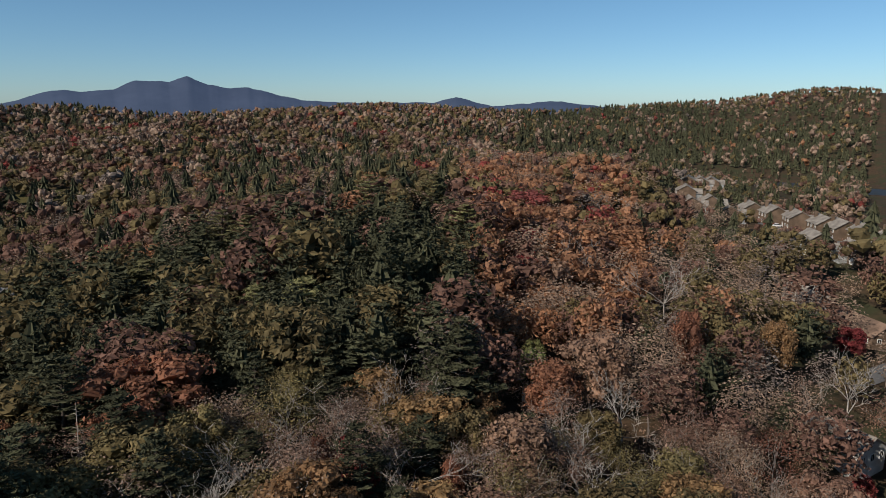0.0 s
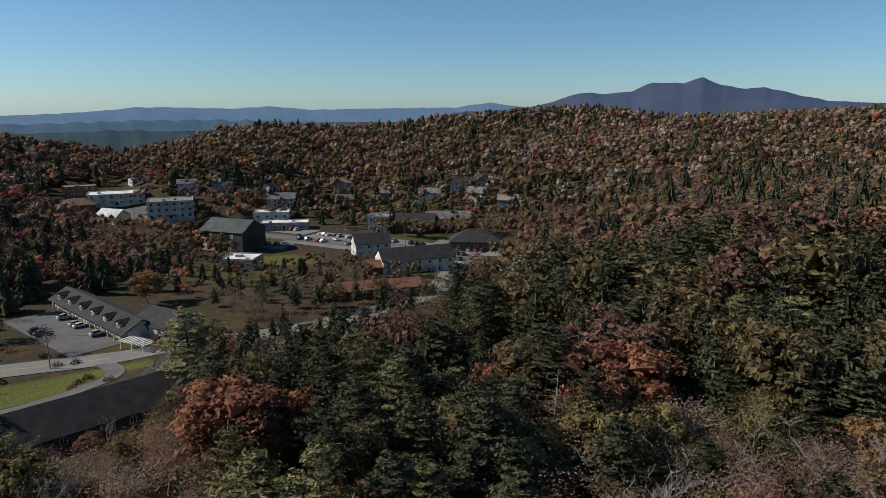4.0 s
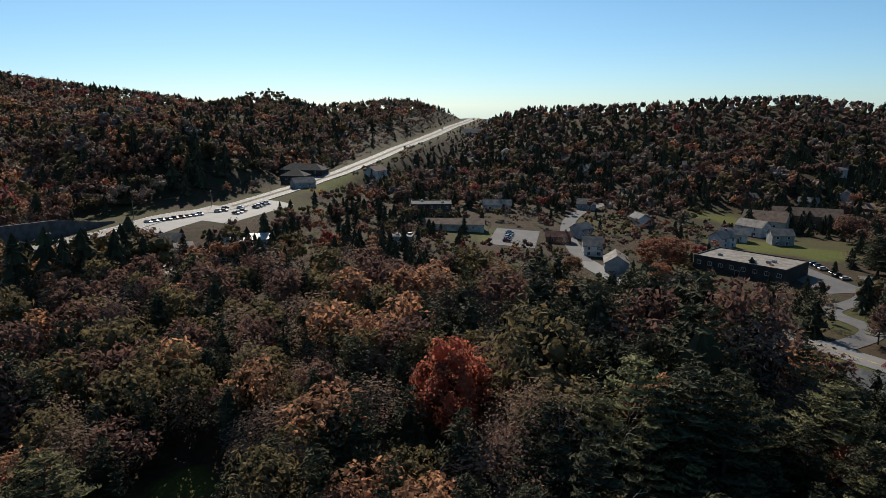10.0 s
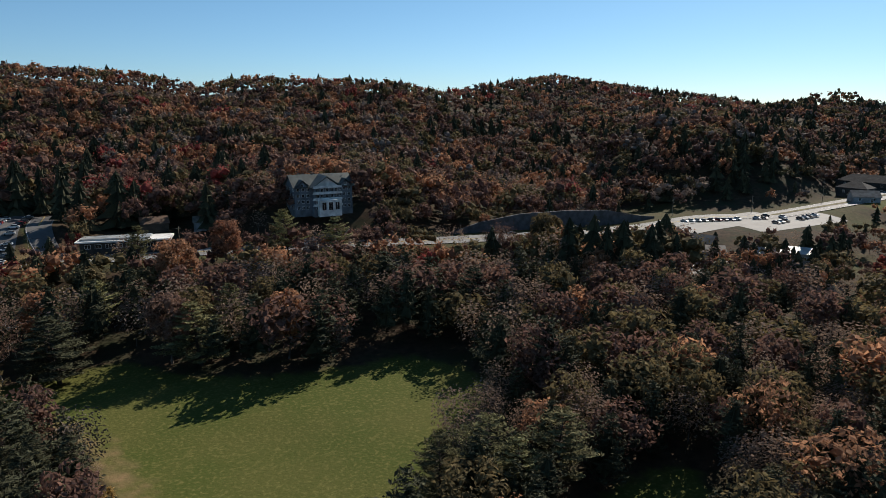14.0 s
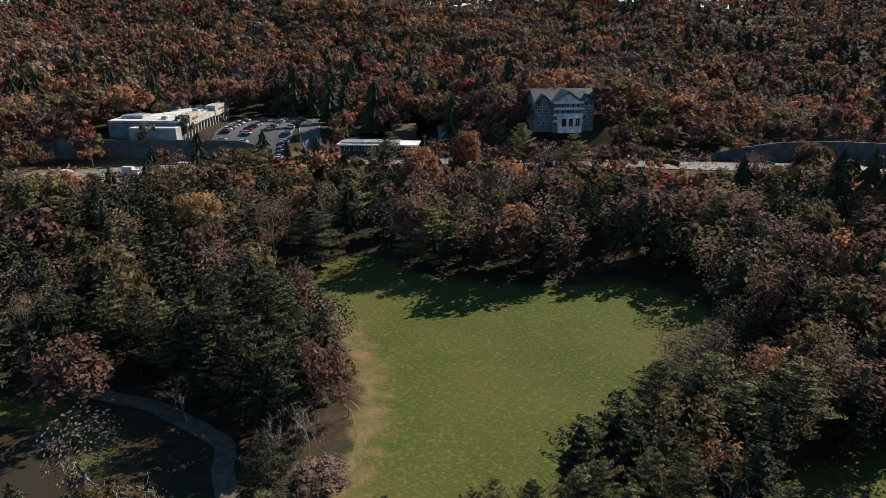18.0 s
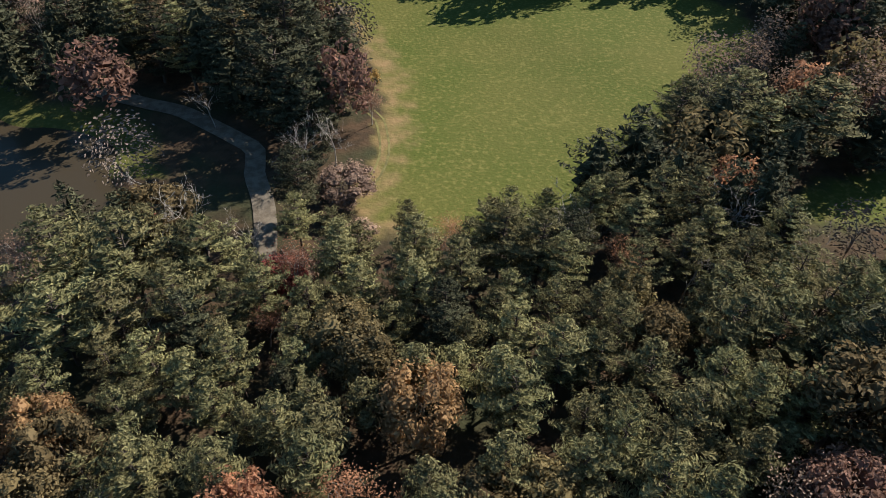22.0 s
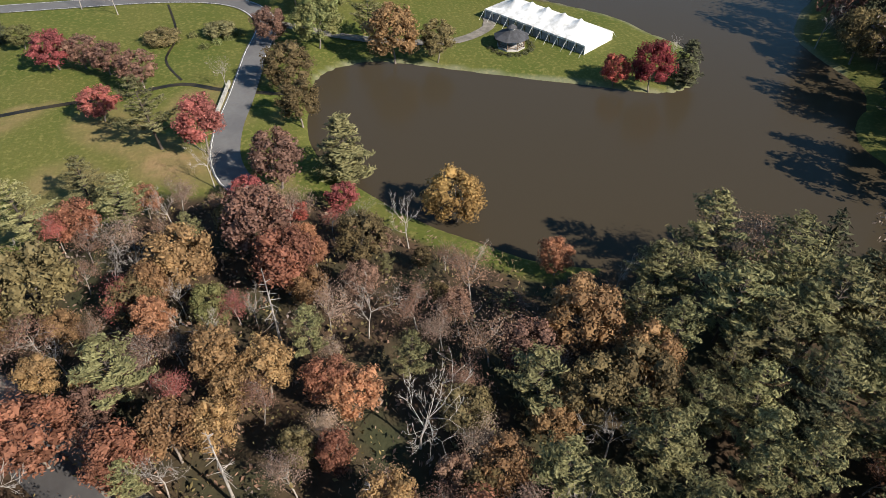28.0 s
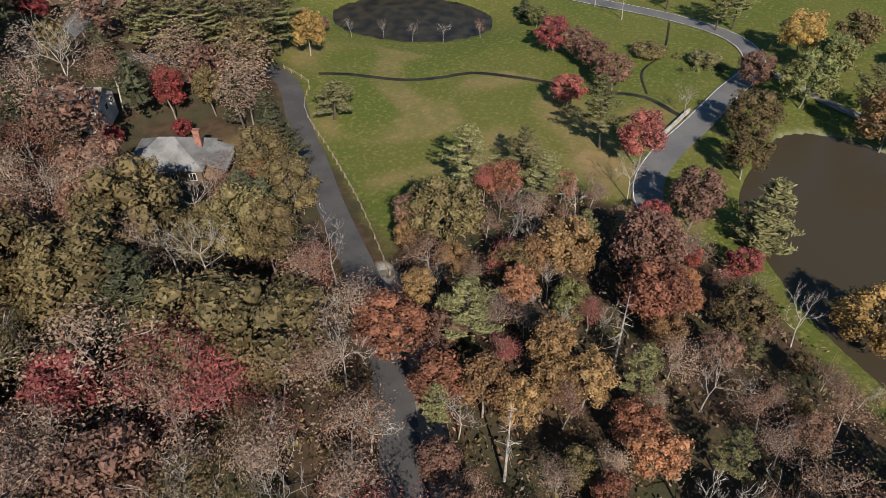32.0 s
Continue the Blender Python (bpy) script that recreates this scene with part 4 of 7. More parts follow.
HOUSE_TREES = [
    (86, 81, "dense", "olive", 9.5, 1.6), (51, 77, "dense", "olive", 19.3, 1.06), (37, 71, "dense", "olive", 18.9, 1.06), (51, 65, "bare", "twig", 16, 1), (68, 68, "bare", "twig", 8, 1),
    (63, 50, "bare", "twig", 13.4, 1), (134, 105, "dense", "yellow", 12.8, 1.06), (109, 81, "pine", "pine", 9, 2.43), (80, 39, "dense", "olive", 12.6, 1.06), (92, 111, "slim", "red", 13, 1.08),
    (97, 104, "slim", "olive", 12, 1.06), (87, 104, "small", "red", 5.1, 1.22), (78, 114, "small", "red", 5.4, 1.22), (105, 126, "pine", "pine", 18, 1.64), (112, 119, "pine", "pine", 19, 1.56),
    (117, 110, "pine", "pine", 18, 1.72), (130, 111, "pine", "pine", 17, 1.71), (106, 121, "pine", "pine", 18, 1.53),
    ]
DRIVE_TREES = [
    (37, 60, "leafy", "crimson", 9.7, 1.07), (24, 60, "leafy", "crimson", 12, 1.07), (34, 46, "thin", "crimson", 16.3, 1.11), (44, 62, "thin", "red", 9.6, 1.11), (41, 61, "bare", "twig", 11.6, 1),
    (46, 49, "bare", "tan", 12.1, 1), (45, 39, "thin", "tan", 14.6, 1.11), (53, 34, "leafy", "orange", 11, 1.43), (53, 40, "thin", "tan", 12.5, 1.11), (52, 45, "bare", "tan", 10.8, 1),
    (39, 29, "bare", "tan", 12.6, 1), (33, 41, "thin", "crimson", 11.1, 1.11), (22, 44, "bare", "twig", 11.7, 1), (27, 36, "bare", "twig", 9.2, 1), (25, 53, "bare", "twig", 9, 1),
    (82, 128, "bare", "tan", 20.4, 1), (88, 122, "thin", "rust", 17.4, 1.11), (70, 123, "thin", "tan", 17.2, 1.11), (58, 108, "thin", "orange", 14.6, 1.11), (50, 96, "bare", "tan", 13, 1),
    (53, 28, "thin", "rust", 8.2, 1.11), (28, 73, "bare", "twig", 8.4, 1), (20, 50, "leafy", "gold", 8.2, 1.07),
    ]
SHORE_TREES = [
    (63, -59, "pine", "pine", 17.8, 1.36), (57, -66, "pine", "pine", 17.8, 1.36), (46, -64, "pine", "pine", 18, 1.36), (36, -66, "pine", "pine", 15.4, 1.36), (60, -51, "pine", "pine", 11.5, 1.36),
    (51, -53, "pine", "pine", 16.5, 1.36), (44, -55, "pine", "pine", 14.8, 1.36), (38, -59, "pine", "pine", 14.1, 1.36), (51, -78, "dense", "crimson", 8.5, 1.06),
    (26, -57, "thin", "orange", 8.1, 1.11), (20, -89, "leafy", "tan", 7, 2.13), (21, -128, "small", "yellow", 5.2, 1.22), (24, -100, "bare", "twig", 12.2, 1), (47, -40, "dense", "gold", 10.6, 1.06),
    (64, -44, "bare", "twig", 8.2, 1), (67, -22, "thin", "rust", 11.4, 1.11), (21, -29, "leafy", "orange", 13.7, 1.07), (4, -43, "leafy", "gold", 14, 1.07),
    ]
MEADOW_TREES = [
    # these pines wear the darker hemlock needles to stand in for shade
    (38, -127, "pine", "fir", 24.7, 1.36), (35, -134, "pine", "fir", 21.2, 1.36), (35, -109, "pine", "fir", 23.9, 1.36), (46, -124, "hemlock", "fir", 23.3, 1.32), (31, -117, "pine", "fir", 20, 1.36),
    (50, -112, "bare", "tan", 8.8, 1), (30, -143, "thin", "tan", 11.2, 1.11), (25, -129, "thin", "tan", 10.1, 1.11), (19, -114, "thin", "rust", 8.8, 1.11), (32, -75, "bare", "twig", 8.9, 1),
    (24, -72, "small", "tan", 3.5, 3.04), (17, -79, "small", "tan", 3.5, 2.68), (27, -68, "small", "rust", 4, 1.83), (-37, -104, "pine", "pine", 17, 1.43), (-47, -106, "pine", "pine", 18, 1.61),
    (-59, -102, "pine", "pine", 19, 1.76), (-51, -98, "pine", "pine", 16, 1.44), (93, -190, "pine", "pine", 15, 2.2), (59, -138, "pine", "pine", 14, 2.11), (80, -148, "hemlock", "pine", 14, 2.56),
    (-21, -190, "dense", "orange", 22, .95),
    ]
FIELD_TREES = [
    (75, -194, "leafy", "gold", 22.7, 1.07), (77, -254, "pine", "pine", 21.8, 1.92), (32, -223, "pine", "pine", 19.2, 1.87), (24, -276, "pine", "pine", 17.9, 1.41), (46, -217, "leafy", "orange", 19.3, 1.07),
    (11, -197, "leafy", "rust", 21.6, 1.07), (-7, -269, "leafy", "orange", 22.9, 1.07), (10, -248, "leafy", "orange", 26, 1.07), (-32, -271, "pine", "pine", 21.8, 1.47), (-51, -262, "pine", "pine", 21.8, 1.44),
    (-6, -203, "hemlock", "pine", 20.5, 1.32), (3, -192, "hemlock", "pine", 19.2, 2.08), (39, -194, "hemlock", "fir", 19.2, 2.14), (119, -190, "leafy", "olive", 26, 1.07), (53, -198, "thin", "rust", 21.8, 1.11),
    (-69, -202, "hemlock", "fir", 20.5, 1.84), (-77, -190, "hemlock", "fir", 21.8, 1.67), (-88, -191, "small", "red", 5.5, 1.22), (-139, -254, "leafy", "olive", 20.5, 1.07), (-113, -246, "thin", "rust", 24.1, 1.11),
    ]
NORTH_TREES = [
    (-72, 95, "leafy", "orange", 16.3, 1.07), (-14, 90, "dense", "red", 10.5, 1.06), (-20, 96, "slim", "orange", 11.3, 0.74), (-40, 98, "leafy", "olive", 14.8, 1.07), (1, 91, "slim", "orange", 11.6, 0.74),
    (-2, 128, "slim", "crimson", 13.9, 0.74), (-27, 108, "thin", "olive", 17.3, 1.11), (-10, 111, "bare", "tan", 17.3, 1), (18, 135, "dense", "green", 11, 1.06), (29, 125, "leafy", "rust", 18.8, 1.07),
    (3, 101, "leafy", "olive", 14.3, 1.07), (51, 135, "slim", "orange", 19.1, 0.74), (31, 111, "bare", "tan", 19.8, 1), (27, 170, "leafy", "rust", 18.4, 1.07), (39, 185, "bare", "twig", 22.4, 1),
    (54, 161, "bare", "tan", 25.6, 1), (51, 170, "leafy", "rust", 17.1, 1.07), (30, 256, "leafy", "crimson", 17, 2.23), (21, 320, "leafy", "orange", 17, 2.1), (42, 307, "leafy", "rust", 16, 2.27),
    (68, 306, "leafy", "gold", 16, 2.19),
    ]
NORTH_PINES = [
    (-46, 151, "hemlock", "pine", 21, 1.57), (-32, 151, "pine", "pine", 21, 1.42), (-86, 184, "hemlock", "pine", 22, 2.32), (-69, 141, "hemlock", "fir", 21, 1.95), (-103, 172, "hemlock", "pine", 20, 2.11),
    (-60, 201, "pine", "pine", 22, 1.79), (-37, 182, "hemlock", "fir", 22, 1.75), (-30, 260, "pine", "pine", 20, 2.16), (8, 200, "pine", "pine", 22, 1.85), (4, 151, "hemlock", "pine", 20, 1.43),
    (-10, 148, "hemlock", "fir", 20, 1.41), (-6, 258, "pine", "pine", 19, 1.7), (-106, 137, "hemlock", "fir", 21, 2.14), (-134, 160, "hemlock", "fir", 20, 1.79), (-74, 188, "hemlock", "fir", 22, 2.09),
    (-73, 210, "hemlock", "pine", 22, 1.81), (-58, 236, "hemlock", "fir", 21, 2.07), (-62, 107, "hemlock", "fir", 20, 1.63), (-35, 114, "hemlock", "fir", 18, 1.28), (-49, 92, "hemlock", "fir", 20, 1.54),
    (-59, 85, "hemlock", "fir", 19, 1.48),
    ]
OTHER_TREES = [
        (26, -66, "small", "red", 8, 1.2), (-87, -187, "small", "red", 9, .8), (-60, 82, "dense", "orange", 10, .8),
    (-112, -53, "dense", "flame", 25, .8), (-127, -9, "dense", "crimson", 11, 1.0), (-270, -37, "dense", "orange", 11, 1.2), (-264, -71, "dense", "gold", 10, 1.2), (-277, 46, "dense", "red", 13, .8), (-240, -175, "dense", "red", 13, .8),
    (-402, 284, "dense", "yellow", 13, 1.0), (20, 351, "dense", "orange", 13, 1.2), (-45, 110, "dense", "gold", 14, .8), (-15, 97, "dense", "red", 11, .9), (22, 183, "dense", "red", 13, 1.1), (31, 264, "dense", "crimson", 13, 1.5),
    (74, 143, "dense", "gold", 15, .9), (104, 165, "dense", "red", 10, 1.2), (120, 168, "dense", "red", 8, 1.1), (19, 140, "dense", "green", 11, .9), (52, -315, "small", "red", 9, 1), (-150, -12, "dense", "gold", 13, 1.0), (-8, 110, "dense", "gold", 8, 1)]
LAWN_TREES = [
    (158, 88, "bare", "twig", 6, .8), (156, 96, "bare", "twig", 6, .8), (161, 80, "bare", "tan", 6, .9), (152, 104, "bare", "twig", 6, .8), (168, 72, "thin", "rust", 6, 1.1), (150, 112, "small", "rust", 5, 1.2),
    (205, 10, "pine", "pine", 15, 1.3), (212, 30, "pine", "fir", 15, 1.2), (202, 14, "pine", "pine", 14, 1.2), (198, 40, "bare", "twig", 12, 1), (204, 50, "bare", "twig", 12, 1), (213, 45, "bare", "tan", 13, 1),
    (190, -8, "dense", "yellow", 13, 1.00), (180, -16, "dense", "green", 12, 1.00), (196, -20, "dense", "olive", 13, 1.00), (190, -40, "dense", "olive", 13, 1.00), (180, 60, "small", "green", 6, 1.38), (186, 66, "fir", "fir", 6, 1.6)]
TOWN_TREES = [
    (-122, -9, "dense", "crimson", 14.7, .94), (-125, 13, "pine", "pine", 20, 1.8), (-115, 24, "pine", "pine", 17, 1.8), (-131, 68, "hemlock", "pine", 21, 1.8), (-145, 10, "hemlock", "pine", 20, 1.5),
    (-364, 91, "hemlock", "pine", 22, 2.0), (-416, 115, "hemlock", "fir", 22, 2.2), (-419, 40, "leafy", "rust", 16, 1.6), (-335, 44, "hemlock", "fir", 18, 2.1), (-289, 49, "leafy", "red", 12, 1.1),
    (-303, 63, "thin", "tan", 15, 1.5), (-290, 83, "hemlock", "fir", 17, 2.0), (-306, 112, "leafy", "rust", 13, 1.4), (-205, 7, "thin", "olive", 12, 1.1), (-225, 32, "pine", "pine", 11, 1.6),
    (-227, -4, "leafy", "olive", 12, 1.3), (-295, -40, "leafy", "orange", 17, 1.9), (-228, 103, "leafy", "gold", 12, 1.4), (-334, 185, "hemlock", "fir", 17, 2.0), (-277, 65, "thin", "tan", 14, 1.5),
    (-118, 44, "bare", "tan", 9, 1.0), (-120, 56, "thin", "olive", 9, 1.0), (-117, 34, "thin", "tan", 9, 1.0)]
PATH_TREES = [(40, -113, "hemlock", "fir", 20, 1.3), (50, -122, "hemlock", "fir", 19, 1.3), (58, -126, "pine", "pine", 19, 1.3), (66, -129, "hemlock", "fir", 20, 1.3), (74, -134, "pine", "pine", 18, 1.3), (28, -102, "hemlock", "fir", 18, 1.3),
              (28, -94, "bare", "tan", 13, 1.1), (27, -85, "pine", "fir", 15, 1.2), (33, -105, "hemlock", "fir", 19, 1.2), (84, -134, "hemlock", "fir", 19, 1.3), (96, -138, "thin", "tan", 15, 1.2)]
PASS_TREES = [(72, 119, "pine", "pine", 10, 1.5), (27, 22, "thin", "crimson", 14, 1.1), (31, 27, "thin", "tan", 13, 1.1), (36, 30, "thin", "rust", 14, 1.1), (46, 37, "bare", "twig", 13, 1.0), (24, 16, "thin", "rust", 14, 1.1), (59, 50, "thin", "crimson", 11, 1.1)]
SINGLES = TIP_TREES + PARK_TREES + BANK_TREES + HOUSE_TREES + DRIVE_TREES + SHORE_TREES + MEADOW_TREES + FIELD_TREES + NORTH_TREES + NORTH_PINES + OTHER_TREES + LAWN_TREES + PASS_TREES + TOWN_TREES + PATH_TREES
for x, y, s, l, hgt, wd in SINGLES:
    open_stand = s in ("dense", "small", "leafy") and x > 72 and y > -100 and y < 70
    tree(x, y, s, l, hgt * (1.08 if open_stand else 1), wd * (1.14 if open_stand else 1))

# woods: mix of shape, leaf and share
MIX_PINE = [("pine", "pine", 80), ("pine", "fir", 6), ("leafy", "olive", 6), ("thin", "orange", 3), ("bare", "twig", 5)]
MIX_HEMLOCK = [("hemlock", "fir", 66), ("pine", "pine", 16), ("leafy", "olive", 7), ("thin", "rust", 6), ("leafy", "orange", 1), ("bare", "twig", 4)]
MIX_AUTUMN = [("leafy", "gold", 14), ("leafy", "orange", 9), ("thin", "rust", 28), ("bare", "twig", 7), ("thin", "tan", 20), ("leafy", "olive", 10), ("pine", "pine", 5), ("thin", "crimson", 5), ("leafy", "rust", 9)]
MIX_DARK = [("hemlock", "fir", 46), ("pine", "pine", 16), ("leafy", "olive", 9), ("thin", "rust", 5), ("bare", "twig", 10), ("thin", "tan", 14), ("leafy", "rust", 3)]
MIX_BROWN = [("hemlock", "fir", 36), ("leafy", "olive", 12), ("thin", "rust", 10), ("bare", "twig", 12), ("thin", "tan", 17), ("leafy", "rust", 7), ("leafy", "gold", 4), ("leafy", "orange", 3)]
MIX_NORTH = [("bare", "twig", 8), ("bare", "tan", 10), ("thin", "tan", 26), ("thin", "rust", 8), ("thin", "olive", 10), ("leafy", "rust", 5), ("leafy", "orange", 2), ("leafy", "gold", 4), ("thin", "crimson", 2), ("leafy", "olive", 14), ("hemlock", "fir", 16)]
MIX_ORANGE = [("leafy", "orange", 30), ("leafy", "rust", 20), ("leafy", "crimson", 7), ("bare", "tan", 12), ("thin", "tan", 20), ("leafy", "gold", 9), ("leafy", "olive", 6)]
MIX_THIN = [("bare", "twig", 45), ("thin", "tan", 30), ("thin", "rust", 15), ("leafy", "olive", 10)]
MIX_PINK = [("bare", "twig", 12), ("thin", "tan", 36), ("thin", "rust", 14), ("leafy", "orange", 2), ("leafy", "rust", 7), ("leafy", "olive", 16), ("hemlock", "fir", 12)]
KEEP_OFF = [(56, -99, 6), (77, 97, 14), (80, 126, 13), (-182, 19, 14), (-136, 46, 19), (-168, 48, 17), (-225, 84, 27), (21, 133, 7), (111, 201, 10), (118, 182, 11), (60, -110, 7), (50, -103, 8), (46, -94, 8), (44, -84, 7), (71, 88, 8), (-60, -80, 7), (-70, -83, 7), (-80, -85, 7), (-55, -85, 5), (-103, -48, 8), (-110, -52, 7), (66, 82, 5), (72, 106, 6)]  # near houses: x, y, radius


def pick(mix, rng):
    total = rng.random() * sum(m[2] for m in mix)
    for s, l, w in mix:
        total -= w
        if total <= 0:
            return s, l
    return mix[0][:2]


def scatter(bounds, spacing, test, seed, jitter=.42):
    rng = np.random.default_rng(seed)
    x0, y0, x1, y1 = bounds
    gx, gy = np.meshgrid(np.arange(x0, x1, spacing), np.arange(y0, y1, spacing * .87), indexing="ij")
    gx = gx + (np.arange(gx.shape[1]) % 2)[None, :] * spacing * .5
    p = np.stack([gx.ravel(), gy.ravel()], 1)
    p = p + rng.uniform(-jitter, jitter, p.shape) * spacing
    return p[test(p[:, 0], p[:, 1])]


def open_ground(x, y, margin=0.0):
    ok = (edge_dist(x, y, LAKE) < -2.5 - margin) & (edge_dist(x, y, POND) < -3) & (edge_dist(x, y, MEADOW) < -1 - margin) & (edge_dist(x, y, LAWN) < -.5)
    ok &= (edge_dist(x, y, GLADE) < 0) & (edge_dist(x, y, FAR_LAKE) < -4)
    ok &= road_clear(x, y, np.where(np.hypot(x, y) < 85, .6, 2.2))
    for cx, cy, cr in KEEP_OFF:
        ok &= np.hypot(x - cx, y - cy) > cr
    return ok


def bearing(x, y):
    return (np.degrees(np.arctan2(-x, y)) + 32) % 360 - 32


NEAR, MIDDLE = 88.0, 250.0


def near_edge(x, y):
    """How far the single trees reach: farther where the camera looks over them."""
    b = bearing(x, y)
    return NEAR + 34 * ((b > 238) | (b < 112))


def wood_kind(x, y):
    """Which mix of trees grows at a place within the middle distance, and how tall."""
    b, r = float(bearing(np.array(x), np.array(y))), math.hypot(x, y)
    if 150 <= b <= 232 and r < 84:
        return MIX_PINE, 13
    if 138 <= b <= 166 and r < 128:
        return MIX_PINE, 15
    if 225 <= b <= 236 and r < 100:
        return MIX_PINE, 14
    if 232 < b < 308 and r < 130:
        return MIX_AUTUMN, 10
    if 186 < b < 225 and r < 210:
        return MIX_DARK, 18
    if b >= 308 or b < -28:
        return MIX_NORTH if r < 130 else MIX_PINK, 16
    if 34 <= b <= 62 and r < 190:
        return MIX_HEMLOCK, 21 if r < 135 else 12
    if 62 < b <= 78:
        return MIX_THIN, 15 if r < 112 else 9
    if -28 <= b < 34:
        if r < 118:
            return MIX_NORTH, 16
        if b > -3 and r < 225:
            return MIX_HEMLOCK, 22
        if -17 < b <= -3:
            return MIX_ORANGE, 18
        return MIX_PINK if b < 8 else MIX_BROWN, 16
    if 90 < b < 109 and r < 175:
        return MIX_HEMLOCK, 27 if r > 100 else 20
    if 78 < b <= 90 and r < 165:
        return MIX_HEMLOCK, 15
    if 109 <= b < 125 and r < 200:
        return MIX_BROWN, 18
    if 104 <= b < 150:
        return MIX_BROWN, 17
    if 150 <= b <= 232 and r > 150:
        return MIX_DARK, 21 if r < 225 else 17
    return MIX_DARK, 17 if r < 215 else 14


near_rng = random.Random(17)
single = np.array([(q[0], q[1], min(5.2, max(2.6, q[4] * q[5] * (.17 if q[2] in ("pine", "fir", "hemlock") else .34)))) for q in SINGLES] + [(65, 6, 5), (43, 13, 5)])


def clear_of_singles(x, y):
    return np.min(np.hypot(x[:, None] - single[None, :, 0], y[:, None] - single[None, :, 1]) - single[None, :, 2], axis=1) > 0


near_pts = scatter((-NEAR - 40, -NEAR - 40, NEAR + 40, NEAR + 40), 6.0, lambda x, y: (np.hypot(x, y) < near_edge(x, y)) & (np.hypot(x, y) > 16) & open_ground(x, y) & clear_of_singles(x, y), 8)
near_z = land(near_pts[:, 0], near_pts[:, 1])
for (x, y), ground_z in zip(near_pts, near_z):
    mix, tall = wood_kind(x, y)
    s, l = pick(mix, near_rng)
    hgt = tall * near_rng.uniform(.75, 1.15) * (1.0 if s in ("pine", "fir", "hemlock") else .9)
    wd = near_rng.uniform(.95, 1.3)
    if x > 58 and -46 < y < 2:  # low growth along the lake shore
        shore = -float(edge_dist(np.array([x]), np.array([y]), LAKE)[0])
        if shore < 9 or near_rng.random() < .25:
            continue
        hgt *= .62 if shore < 20 else .85
    if x < 45 and y > -40 and math.hypot(x, y) > 60:  # fewer and broader trees farther off
        if near_rng.random() < .3:
            continue
        wd *= 1.22
    tree(x, y, s, l, hgt, wd, float(ground_z))

# undergrowth: low brush under the near trees
def undergrowth():
    rng = np.random.default_rng(77)
    def test(x, y):
        b, r = bearing(x, y), np.hypot(x, y)
        return (r > 14) & (r < 125) & ((b > 232) | (b < 120)) & open_ground(x, y, 1.5)
    p = scatter((-126, -126, 126, 126), 3.7, test, 91)
    z = land(p[:, 0], p[:, 1])
    out = {"tan": [], "rust": [], "twig": [], "olive": []}
    kinds = list(out)
    for (x, y), g in zip(p, z):
        n = 16
        h = rng.uniform(.8, 3.2)
        c = rng.normal(size=(n, 3)) * (.95, .95, .32 * h) + (x, y, g + .55 * h)
        c[:, 2] = np.maximum(c[:, 2], g + .1)
        out[kinds[rng.choice(4, p=(.20, .32, .08, .40))]].append(kites(c, rng.normal(size=(n, 3)) + (0, 0, .7), rng.uniform(.2, .46, n), rng, 1.1, None, .45))
    for k, v in out.items():
        pts = np.concatenate(v)
        me = grid_mesh("undergrowth", pts.reshape(-1, 3), np.arange(4 * len(pts)).reshape(-1, 4), LEAF[k], False)
        tagged(new("undergrowth", me), "low " + {"tan": "tan", "rust": "rusty brown", "twig": "grey leafless", "olive": "olive"}[k] + " brush on the forest floor", "brush", kind="stuff")


undergrowth()

# far woods: joined, since nobody could count them

def as_tris(k):
    return np.concatenate([k[:, (0, 1, 2)], k[:, (0, 2, 3)]])


def leafy_clumps(rng, lumps, n, size, core=.84, foot=.22):
    """A far broadleaf crown of unit height: ragged clumps with leaf sprays on them."""
    out, cs, ns = [], [], []
    for i in range(lumps):
        a = 2.4 * i + rng.random()
        t = (i + .5) / lumps
        dome = math.sqrt(max(0, 1 - (1.15 * t - .2) ** 2)) * .27
        c = np.array([dome * math.cos(a), dome * math.sin(a), .50 + .29 * (1.15 * t - .2) + .06 * rng.normal()]) if lumps > 3 else np.array([.21 * math.cos(a) * (1.1 - .5 * t), .21 * math.sin(a) * (1.1 - .5 * t), foot + (.80 - foot) * t]) if lumps > 1 else np.array([0, 0, .5])
        r = (.145 if lumps > 5 else .17 if lumps > 3 else .20 if lumps > 2 else .28) * (.75 + .5 * rng.random())
        v = ICO * (r * core * rng.uniform(.65, 1.25, (12, 1))) * (1, 1, .9) @ np.array(Euler((rng.random() * 6, rng.random() * 6, 0)).to_matrix()) + c
        out.append(v[ICO_F])
        k = max(1, n // lumps)
        d = rng.normal(size=(k, 3)) + (0, 0, .35)
        d /= np.linalg.norm(d, axis=1)[:, None]
        cs.append(c + d * r * rng.uniform(core, 1.3, (k, 1)))
        ns.append(d + rng.normal(size=(k, 3)) * .8)
    kt = kites(np.concatenate(cs), np.concatenate(ns), size * rng.uniform(.6, 1.4, sum(map(len, cs))), rng, 1.0, None, .5)
    return np.concatenate(out + [as_tris(kt)])


